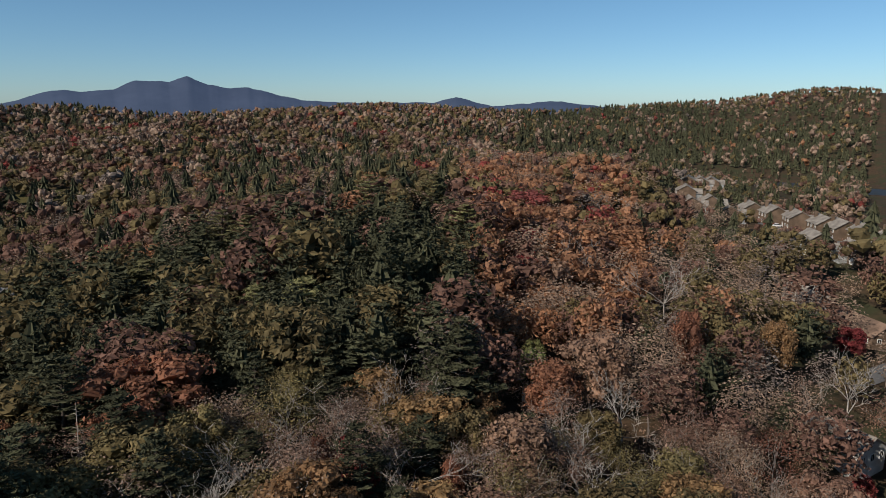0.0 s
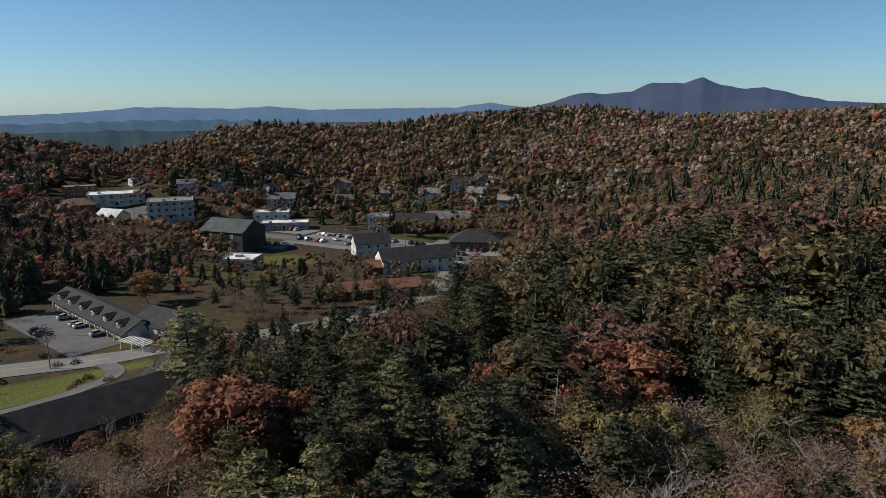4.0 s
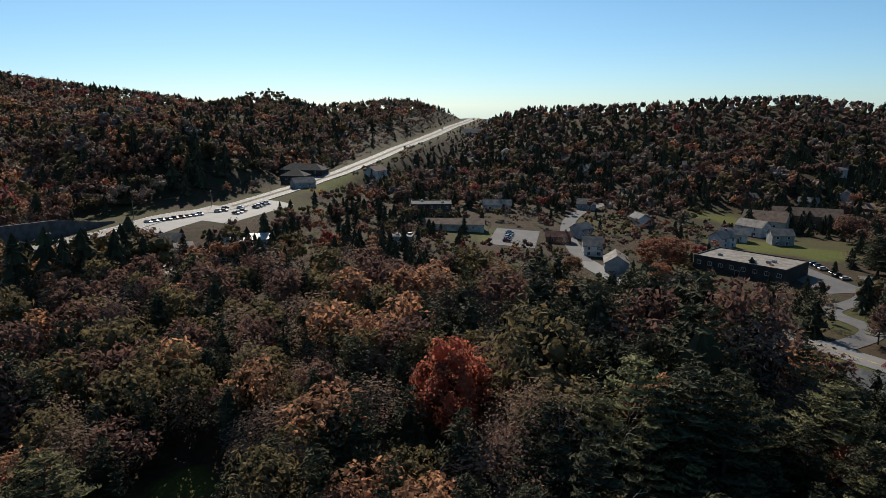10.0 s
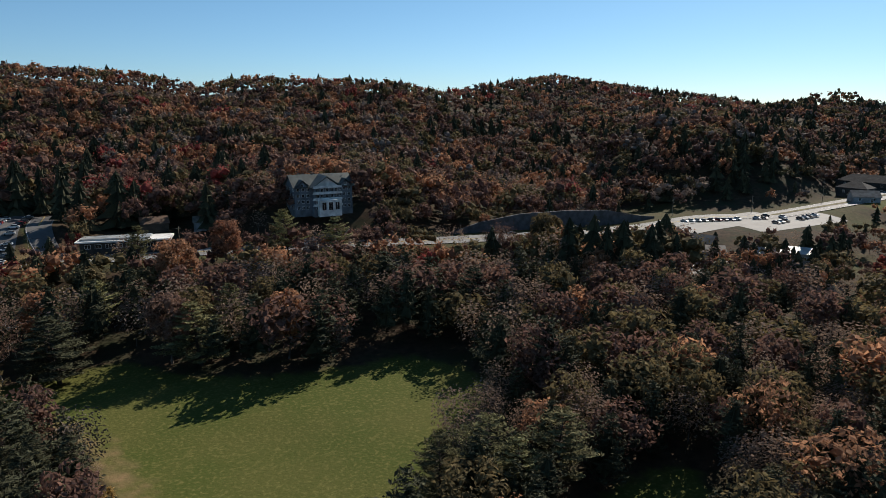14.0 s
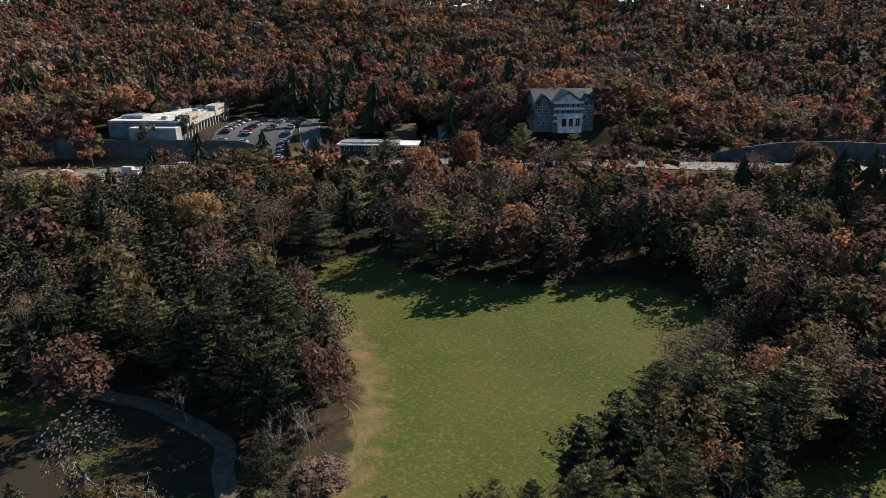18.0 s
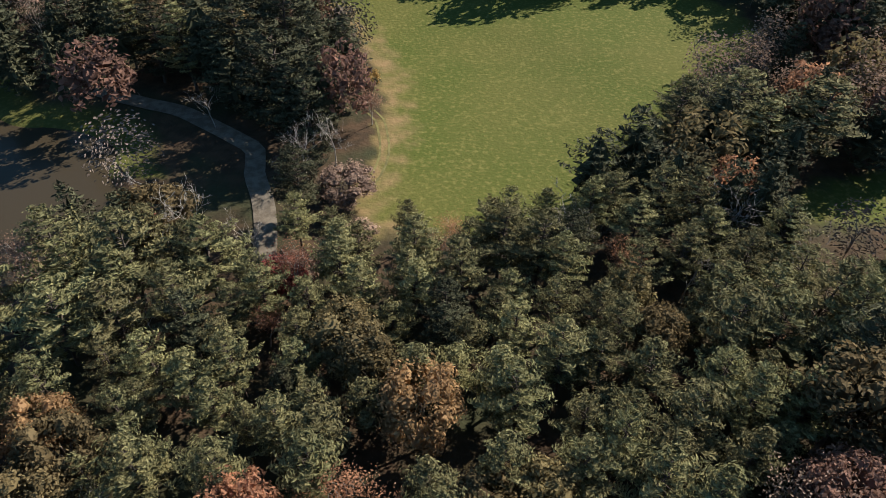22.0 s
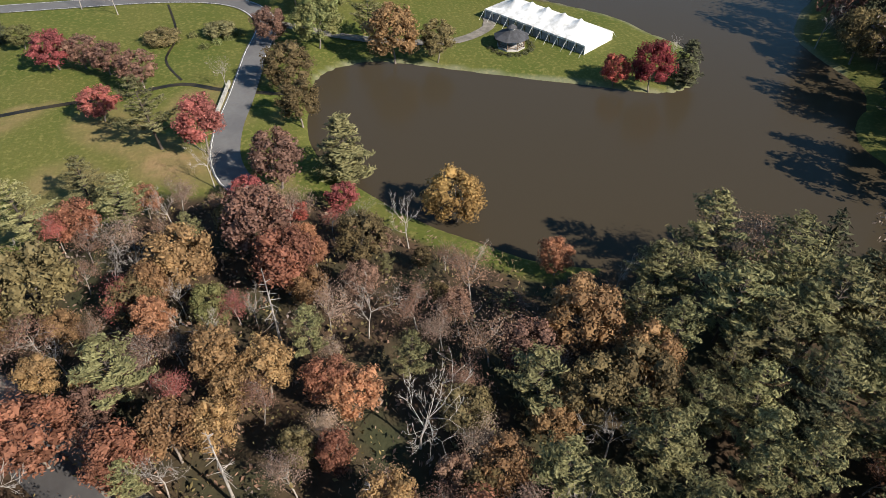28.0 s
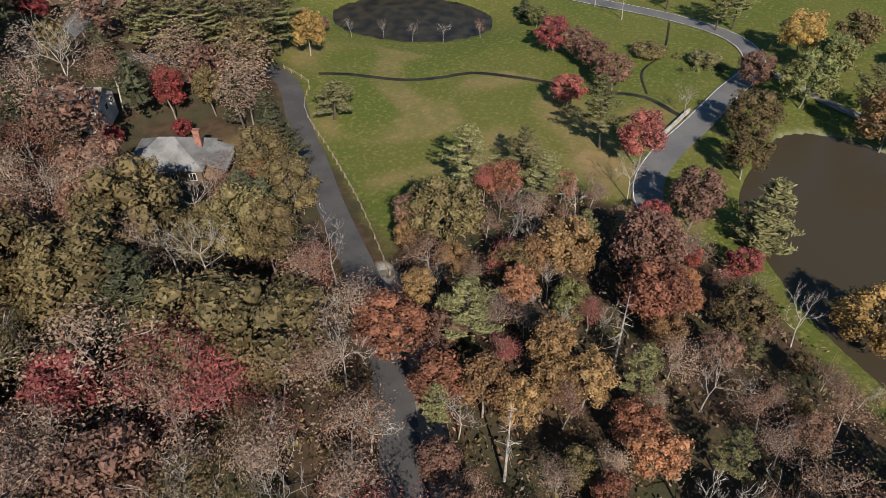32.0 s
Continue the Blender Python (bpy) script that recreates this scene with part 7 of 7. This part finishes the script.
# the two houses beside the drive
def drive_house():
    root = root_at("house", 77, 97, 118, "grey-roofed house beside the drive with a low annex", "house", "houses")
    part("wall", boxes((-7, -5.5, -2, 7, 5.5, 3.4)), WALL["brown"], root)
    hip_roof(root, 14, 11, 3.4, 4.0, ROOF["grey"])
    annex = part("annex", boxes((-10.8, -3.6, -2, -7.05, 4, 2.6)), WALL["brown"], root)
    bm = bmesh.new()
    prism(bm, [(-11.6, 2.5), (-6.9, 4.2), (-6.9, 4.4), (-11.6, 2.7)], -4.2, 4.6)
    bmesh.ops.recalc_face_normals(bm, faces=bm.faces)
    part("annex_roof", bm, ROOF["grey"], annex)
    part("chimney", boxes((-.6, -.5, 2, .6, .5, 8.0), (-.7, -.6, 8.0, .7, .6, 8.2)), RED_BRICK, root, at=pose(-5.4, -1.2, 0))
    facade(root, 14, 11, 3.4, 1, 4, "fb")
    return root


drive_house()
house(80, 126, 13, 9, 3.4, 118, "white", "pale", "gable", 1, 4, 2.6, False, "white house with a pale shingle roof among trees")
house(-98, -36, 9, 8, 3.5, 40, "grey", "grey", "gable", 1, 2, 4.5, True, "small steep-roofed house among tall pines")

# ------------------------------------------------------------ tent and gazebo
TENT_MAT = mat("white tent canvas", (0.82, 0.82, 0.80), 0.6, vary=0.04, scale=2.0, translucent=.1)
TENT_SIDE = mat("clear vinyl tent wall", (0.20, 0.22, 0.25), 0.3, vary=0.15, scale=1.0)


def tent():
    root = root_at("event_tent", 160, -70.5, 30.5, "long white pole tent with five peaks on the lakeside lawn", "tent")
    L, W, eave, peak = 33.0, 12.0, 2.5, 6.0
    nx, ny = 73, 17
    x, y = np.meshgrid(np.linspace(-L / 2, L / 2, nx), np.linspace(-W / 2, W / 2, ny), indexing="ij")
    poles = np.linspace(-L / 2 + 6, L / 2 - 6, 5)
    d = np.min(np.hypot((x[..., None] - poles) * .9, y[..., None] * .8), axis=-1)
    end = np.clip((L / 2 - np.abs(x)) / 6, 0, 1)
    ridge = 4.6 * (1 - (np.abs(y) / (W / 2)) ** .92) * end ** .85 * .42
    z = eave + ridge + (peak - eave - 1.9) * np.exp(-d / 1.7)
    z = np.minimum(z, peak)
    v = np.stack([x, y, z], -1).reshape(-1, 3)
    i, j = np.meshgrid(np.arange(nx - 1), np.arange(ny - 1), indexing="ij")
    f = np.stack([i * ny + j, (i + 1) * ny + j, (i + 1) * ny + j + 1, i * ny + j + 1], -1).reshape(-1, 4)
    o = new("canopy", grid_mesh("canopy", v, f, TENT_MAT))
    o.parent = root
    for s in (-1, 1):
        part("valance", boxes((-L / 2, s * W / 2 - .03, eave - .35, L / 2, s * W / 2 + .03, eave)), TENT_MAT, root)
        for k in range(13):
            px = -L / 2 + L * k / 12
            part("side_pole", boxes((-.06, -.06, 0, .06, .06, eave)), TRIM, root, at=pose(px, s * W / 2, 0))
            bm = bmesh.new()
            prism(bm, [(-.03, 0), (.03, 0), (.03, .05), (-.03, .05)], 0, 3.3)
            part("guy_rope", bm, TRIM, root, at=pose(px, s * W / 2, eave, -48, 0, 0 if s > 0 else 180))
            if k < 12:
                part("side_wall", boxes((px + .35, s * (W / 2 - .1) - .02, .1, px + L / 12 - .3, s * (W / 2 - .1) + .02, eave - .35)), TENT_SIDE, root, "dark clear wall panel")
    for e in (-1, 1):
        part("end_wall", boxes((e * (L / 2 - .1) - .02, -W / 2, .1, e * (L / 2 - .1) + .02, W / 2, eave)), TENT_MAT, root)
    for px in poles:
        part("centre_pole", boxes((px - .07, -.07, 0, px + .07, .07, peak)), METAL, root)


tent()


def ngon(bm, n, r, z0, z1, r1=None, turn=0.0):
    r1 = r if r1 is None else r1
    a = [bm.verts.new((r * math.cos(turn + 2 * math.pi * k / n), r * math.sin(turn + 2 * math.pi * k / n), z0)) for k in range(n)]
    if r1 < .02:
        t = bm.verts.new((0, 0, z1))
        for k in range(n):
            bm.faces.new((a[k], a[(k + 1) % n], t))
    else:
        b = [bm.verts.new((r1 * math.cos(turn + 2 * math.pi * k / n), r1 * math.sin(turn + 2 * math.pi * k / n), z1)) for k in range(n)]
        for k in range(n):
            bm.faces.new((a[k], a[(k + 1) % n], b[(k + 1) % n], b[k]))
        bm.faces.new(b)
    bm.faces.new(a[::-1])


GAZEBO_ROOF = mat("dark slate shingles", (0.055, 0.056, 0.062), 0.85, vary=0.2, scale=1.5, fine=.4, bump=.3, bscale=4)


def gazebo():
    root = root_at("gazebo", 152.5, -58, 10, "octagonal gazebo with grey shingle roof and cupola, hedged round", "gazebo")
    bm = bmesh.new()
    ngon(bm, 8, 3.6, -.3, .35)
    part("floor", bm, CONCRETE, root)
    bm = bmesh.new()
    ngon(bm, 8, 4.6, 2.7, 4.5, 1.1)
    part("roof", bm, GAZEBO_ROOF, root)
    bm = bmesh.new()
    ngon(bm, 8, .9, 4.5, 5.0)
    cup = part("cupola", bm, WALL["grey"], root)
    bm = bmesh.new()
    ngon(bm, 8, 1.4, 5.0, 5.9, .01)
    part("cupola_roof", bm, GAZEBO_ROOF, cup)
    for k in range(8):
        a = 2 * math.pi * k / 8
        part("post", boxes((-.1, -.1, .35, .1, .1, 2.75)), WALL["brown"], root, at=pose(3.4 * math.cos(a), 3.4 * math.sin(a), 0))
        part("railing", boxes((-.04, -1.25, .75, .04, 1.25, .85), (-.04, -1.25, 1.2, .04, 1.25, 1.3)), WALL["brown"], root, at=pose(3.2 * math.cos(a + .39), 3.2 * math.sin(a + .39), 0, 0, 0, math.degrees(a + .39)))


gazebo()


# ------------------------------------------------------------ shrubs, fences, cars, poles
def shrub_mesh(seed, r, h, n=260, size=.2):
    rng = np.random.default_rng(seed)
    d = rng.normal(size=(n, 3))
    d /= np.linalg.norm(d, axis=1)[:, None]
    d[:, 2] = np.abs(d[:, 2])
    lump = 1 + .2 * np.sin(4 * np.arctan2(d[:, 1], d[:, 0]) + seed)
    c = d * np.array([r, r, h]) * lump[:, None] * (.75 + .3 * rng.random((n, 1)))
    return cards(c, d + rng.normal(size=(n, 3)) * .5, size * (.6 + .8 * rng.random(n)), rng, LEAF["fir"], "foliage")


SHRUBS = [shrub_mesh(k, 1.3, 1.3) for k in range(3)]


def shrub(x, y, leaf="fir", s=1.0, tall=1.0, label="low rounded evergreen shrub"):
    ob = new("shrub", None)
    ob.matrix_world = Matrix.LocRotScale((x, y, z_at(x, y) - .1), Euler((0, 0, tree_rng.random() * 6.28)), (s, s, s * tall))
    tagged(ob, label, "shrub", "shrubs")
    o = new("foliage", SHRUBS[tree_rng.randrange(3)])
    o.parent = ob
    o.material_slots[0].link = "OBJECT"
    o.material_slots[0].material = LEAF[leaf]


for k in range(16):
    a = 2 * math.pi * k / 16
    if k not in (2, 3):
        shrub(152.5 + 5.3 * math.cos(a), -58 + 5.3 * math.sin(a), "fir", .75, .8)
for x, y in ((172, 14), (174, 11), (176, 8), (170, 17), (178, 20), (181, 24), (184, 28)):
    shrub(x, y, "green", 1.1, .9)
for k in range(9):
    shrub(188 + 2.5 * k, 118 - 4.5 * k, "fir", 1.9, 1.1, "clipped rounded hedge shrub")
for x, y, l in ((-186, 36, "crimson"), (-184, 32, "fir"), (-181, 29, "fir"), (-172, 61, "fir"), (-170, 58, "fir"), (-166, 55, "rust"), (-205, 32, "crimson"), (-208, 38, "fir"), (-203, 44, "fir"), (-200, 40, "fir"), (-200, 60, "fir"), (-196, 63, "fir"),
                (-176, 84, "fir"), (-174, 88, "fir"), (-162, 62, "green"), (-185, 42, "fir"), (-188, 46, "fir"), (-190, 60, "rust"), (-188, 64, "fir"), (-214, 44, "fir"), (-216, 50, "fir"), (-211, 55, "rust")):
    shrub(x, y, l, 1.1, .9)
under_rng = random.Random(9)
for line, n in ((LAKE_PATH, 18), (DRIVE[:5], 16)):
    q = curve_points(line, 3)
    for k in range(n):
        p = q[under_rng.randrange(len(q))]
        s = under_rng.choice((-1, 1)) * under_rng.uniform(4, 8)
        px, py = p[0] + s, p[1] - s * .8
        if edge_dist(np.array([px]), np.array([py]), LAKE)[0] < -1.5 and road_clear(np.array([px]), np.array([py]), 1)[0]:
            shrub(px, py, under_rng.choice(("olive", "fir", "rust", "tan")), under_rng.uniform(.8, 1.5), .9, "ragged woodland undergrowth shrub")


def fence(line, step=2.6, h=1.15):
    pts = curve_points(line, step)
    root = new("fence", None)
    root.matrix_world = Matrix.Translation((*pts[0], z_at(*pts[0])))
    tagged(root, "pale wooden rail fence between drive and lawn", "fence")
    off = root.matrix_world.translation
    me = mesh_of("post", boxes((-.09, -.09, -.3, .09, .09, h)), WOOD)
    prev = None
    for p in pts:
        g = Vector((p[0], p[1], z_at(*p))) - off
        o = new("post", me)
        o.parent = root
        o.location = g
        if prev is not None:
            d = g - prev
            for z in (.5, .95):
                bm = boxes((0, -.035, -.06, d.length, .035, .06))
                part("rail", bm, WOOD, root, at=Matrix.Translation(prev + Vector((0, 0, z))) @ d.to_track_quat("X", "Z").to_matrix().to_4x4())
        prev = g


fence([(68.8, 43.6), (83.5, 58.2), (96, 72.8), (106.2, 86.2), (112, 91), (119.6, 95.4), (122.5, 104.6)])
fence([(40, 17.2), (47, 22.8), (54.5, 28.8), (66, 39)])
wall_root = tagged(new("low_wall", mesh_of("low_wall", boxes((-8, -.25, -.3, 8, .25, .9)), WALL["stone"])), "low stone bridge wall beside the park road", "wall", "bridge walls")
wall_root.matrix_world = pose(141, 13.0, z_at(141, 13), 0, 0, -12)

PAINT = {k: mat(k + " car paint", c, 0.3, vary=0.03, spec=.6) for k, c in {
    "white": (0.75, 0.75, 0.75), "black": (0.015, 0.015, 0.017), "silver": (0.42, 0.43, 0.44), "red": (0.30, 0.02, 0.02), "blue": (0.03, 0.06, 0.16), "grey": (0.12, 0.12, 0.13)}.items()}
TYRE = mat("tyre rubber", (0.02, 0.02, 0.02), 0.9, vary=0.1)


def car_meshes(tall):
    bm = bmesh.new()
    prof = [(-2.25, .35), (2.25, .35), (2.3, .75), (1.35, .98 * tall), (-2.2, 1.02 * tall), (-2.3, .7)]
    prism(bm, prof, -.88, .88)
    bmesh.ops.recalc_face_normals(bm, faces=bm.faces)
    bmesh.ops.bevel(bm, geom=bm.edges[:], offset=.07, segments=1, affect="EDGES")
    body = mesh_of("body", bm, PAINT["white"])
    bm = bmesh.new()
    top = 1.45 * tall
    lo = [(1.1, .8), (1.1, -.8), (-1.75, -.8), (-1.75, .8)]
    hi = [(.35, .66), (.35, -.66), (-1.35, -.66), (-1.35, .66)]
    a = [bm.verts.new((x, y, .96 * tall)) for x, y in lo]
    b = [bm.verts.new((x, y, top)) for x, y in hi]
    for k in range(4):
        bm.faces.new((a[k], b[k], b[(k + 1) % 4], a[(k + 1) % 4]))
    bm.faces.new(b[::-1])
    bmesh.ops.recalc_face_normals(bm, faces=bm.faces)
    glass = mesh_of("cabin_glass", bm, GLASS)
    roof = mesh_of("car_roof", boxes((-1.33, -.65, top - .02, .33, .65, top + .05)), PAINT["white"])
    bm = bmesh.new()
    bmesh.ops.create_cone(bm, cap_ends=True, segments=10, radius1=.34, radius2=.34, depth=.24)
    bmesh.ops.rotate(bm, verts=bm.verts, matrix=Matrix.Rotation(radians(90), 3, "X"))
    return body, glass, roof, mesh_of("wheel", bm, TYRE)


CARS = [car_meshes(1.0), car_meshes(1.2)]
car_rng = random.Random(12)


def car(x, y, turn, colour=None, kind=None, z=None, lift=.17):
    body, glass, roof, wheel = CARS[car_rng.randrange(2) if kind is None else kind]
    c = colour or car_rng.choice(("white", "white", "silver", "silver", "black", "grey", "red", "blue", "black"))
    root = root_at("car", x, y, turn, f"parked {c} car on asphalt", "car", "parked cars", (z_at(x, y) if z is None else z) + lift)
    for nm, me, m in (("body", body, PAINT[c]), ("cabin_glass", glass, None), ("car_roof", roof, PAINT[c])):
        o = new(nm, me)
        o.parent = root
        if m:
            o.material_slots[0].link = "OBJECT"
            o.material_slots[0].material = m
    for sx in (-1.4, 1.4):
        for sy in (-.82, .82):
            o = new("wheel", wheel)
            o.parent = root
            o.location = (sx, sy, .34)


def car_row(x0, y0, x1, y1, n, turn, fill=.8):
    for k in range(n):
        if car_rng.random() < fill:
            t = k / max(1, n - 1)
            car(x0 + (x1 - x0) * t + car_rng.uniform(-.3, .3), y0 + (y1 - y0) * t + car_rng.uniform(-.3, .3), turn + car_rng.uniform(-3, 3))


car(-164.5, 37.2, 20, "white", 0)
car_row(-240, 77, -198, 77.5, 15, 92, .45)
car_row(-238, 66, -205, 66, 10, 90, .3)
car_row(-300, 238, -262, 243, 14, 100, .6)
car_row(-298, 222, -262, 228, 14, 100, .4)
car_row(-215, 229, -196, 236, 7, 110, .8)
car_row(-214, 243, -197, 248, 7, 110, .7)
car_row(-210, 255, -190, 262, 7, 110, .7)
car_row(-266, 243, -232, 250, 11, 102, .7)
car_row(-345, 233, -316, 240, 9, 102, .7)
car_row(-190, 166, -166, 180, 9, 150, .85)
car_row(-248, 222, -218, 233, 9, 110, .7)
car_row(-312, 196, -290, 206, 6, 115, .7)
car_row(-432, 172, -418, 200, 7, 155, .7)
car_row(-318, -276, -272, -268, 12, 100, .7)
car_row(-220, -238, -192, -228, 8, 110, .6)
car_row(-184, 26, -178, 33, 3, -28, .9)
for k in range(9):
    p = curve_points(MAIN_STREET, 3)[8 + k * 9 if 8 + k * 9 < 95 else 90]
    car(p[0] + 3, p[1] + 5, 170)
for dx in (-14, -4.5, 4.5, 14):
    car_row(90 + dx, -298, 90 + dx, -355, 18, 0 if dx < 0 else 180, .62)
car_row(-345, 20, -305, 38, 11, 120, .7)
car_row(-300, -280, -235, -292, 18, 100, .6)
car_row(-345, -128, -318, -120, 9, 105, .8)
car_row(-262, -76, -238, -62, 9, 125, .7)
car_row(-60, -301, -42, -299, 6, 100, .8)
car_row(151, 312, 154, 262, 8, 5, .4)
for k, s in ((60, 4.6), (85, -4.6), (100, 4.6), (130, -4.6), (165, 4.6), (200, -4.6), (235, 4.6)):
    q = curve_points([a[:2] for a in HIGHWAY], 6)
    if k < len(q) - 1:
        d = q[k + 1] - q[k]
        d = d / np.hypot(*d)
        car(q[k][0] - d[1] * s, q[k][1] + d[0] * s, math.degrees(math.atan2(d[1], d[0])), lift=.42)


def truck(x, y, turn, length, z=None, label="white box truck parked on gravel"):
    root = root_at("truck", x, y, turn, label, "truck", "trucks", z)
    part("cargo_box", boxes((-length / 2, -1.2, 1.0, length / 2 - 2.2, 1.2, 3.7)), PAINT["white"], root)
    part("cab", boxes((length / 2 - 2.1, -1.1, .6, length / 2, 1.1, 2.6)), PAINT["white"], root)
    part("windscreen", boxes((length / 2 - .3, -1.0, 1.7, length / 2 + .03, 1.0, 2.45)), GLASS, root)
    part("chassis", boxes((-length / 2, -.9, .6, length / 2 - .2, .9, 1.0)), TYRE, root)
    for sx in (-length / 2 + 1.4, length / 2 - 1.2):
        for sy in (-1.0, 1.0):
            o = new("wheel", CARS[0][3])
            o.parent = root
            o.matrix_basis = Matrix.LocRotScale((sx, sy, .45), None, (1.35, 1.35, 1.35))


truck(128, -268, 175, 6.5, label="white delivery van beside the supermarket")
truck(93, -300, 178, 6.0, label="white van in the supermarket car park")
truck(104, -274, 165, 15, label="long white trailer truck beside the highway")
truck(150, -262, 160, 7)
truck(182, -250, 150, 8, label="dark-windowed box trailer on the gravel verge")


def utility_pole(x, y, turn, h=10):
    root = root_at("utility_pole", x, y, turn, "tall wooden utility pole with a crossarm", "utility pole", "utility poles")
    bm = bmesh.new()
    bmesh.ops.create_cone(bm, cap_ends=True, segments=8, radius1=.17, radius2=.11, depth=h + 1)
    part("pole", bm, WOOD, root, at=pose(0, 0, h / 2 - .5))
    part("crossarm", boxes((-1.2, -.06, h - 1.0, 1.2, .06, h - .82)), WOOD, root)
    for sx in (-1.1, -.4, .4, 1.1):
        part("insulator", boxes((sx - .05, -.05, h - .82, sx + .05, .05, h - .6)), METAL, root)
    return Vector((x, y, z_at(x, y) + h - .7))


def cable(a, b):
    cu = bpy.data.curves.new("cable", "CURVE")
    cu.dimensions = "3D"
    cu.bevel_depth = .035
    sp = cu.splines.new("POLY")
    sp.points.add(8)
    for k in range(9):
        t = k / 8
        p = a.lerp(b, t)
        sp.points[k].co = (p.x, p.y, p.z - 1.2 * 4 * t * (1 - t), 1)
    cu.materials.append(TYRE)
    tagged(new("cable", cu), "thin black overhead cable between poles", "cable", "cables")


for chain in ([(-190, 36), (-189, 58), (-170, 82), (-157, 112), (-156, 145), (-158, 178), (-180, 215)], [(-228, 233), (-262, 224), (-300, 214), (-345, 203), (-400, 178)],
              [(-250, -310), (-300, -303), (-360, -308), (-430, -311), (-520, -328), (-620, -350)], [(150, -281), (66, -303), (10, -308)]):
    tops = [utility_pole(x, y, 20) for x, y in chain]
    for a, b in zip(tops[:-1], tops[1:]):
        cable(a, b)


def snag(x, y, h, lean=(0.04, 0.02)):
    """A dead trunk with stub branches."""
    rng = np.random.default_rng(int(abs(x * 3 + y)))
    segs = []
    for k in range(4):
        p, q = np.array([lean[0] * h * k / 4, lean[1] * h * k / 4, h * k / 4]), np.array([lean[0] * h * (k + 1) / 4, lean[1] * h * (k + 1) / 4, h * (k + 1) / 4])
        segs.append((p, q, .22 * (1 - k / 4.6), .22 * (1 - (k + 1) / 4.6), 6))
    root = root_at("dead_tree", x, y, 0, "pale dead tree trunk with broken stub branches", "tree", "dead trees")
    o = new("trunk", tubes(segs, PALE_BARK, "trunk"))
    o.parent = root
    for k in range(26):
        z = h * rng.uniform(.35, .97)
        a = rng.random() * 6.28
        L = (1 - z / h) * 2.4 + .5
        p = np.array([lean[0] * z, lean[1] * z, z])
        o = new("branch", tubes([(p, p + np.array([math.cos(a), math.sin(a), rng.uniform(-.25, .2)]) * L, .06, .02, 3)], PALE_BARK, "branch"))
        o.parent = root


for q in ((65, 6, 15), (43, 13, 14), (36, -2, 10), (-38, 202, 26), (95, 178, 15), (100, 190, 16), (90, 185, 14), (-58, 96, 17)):
    snag(*q)
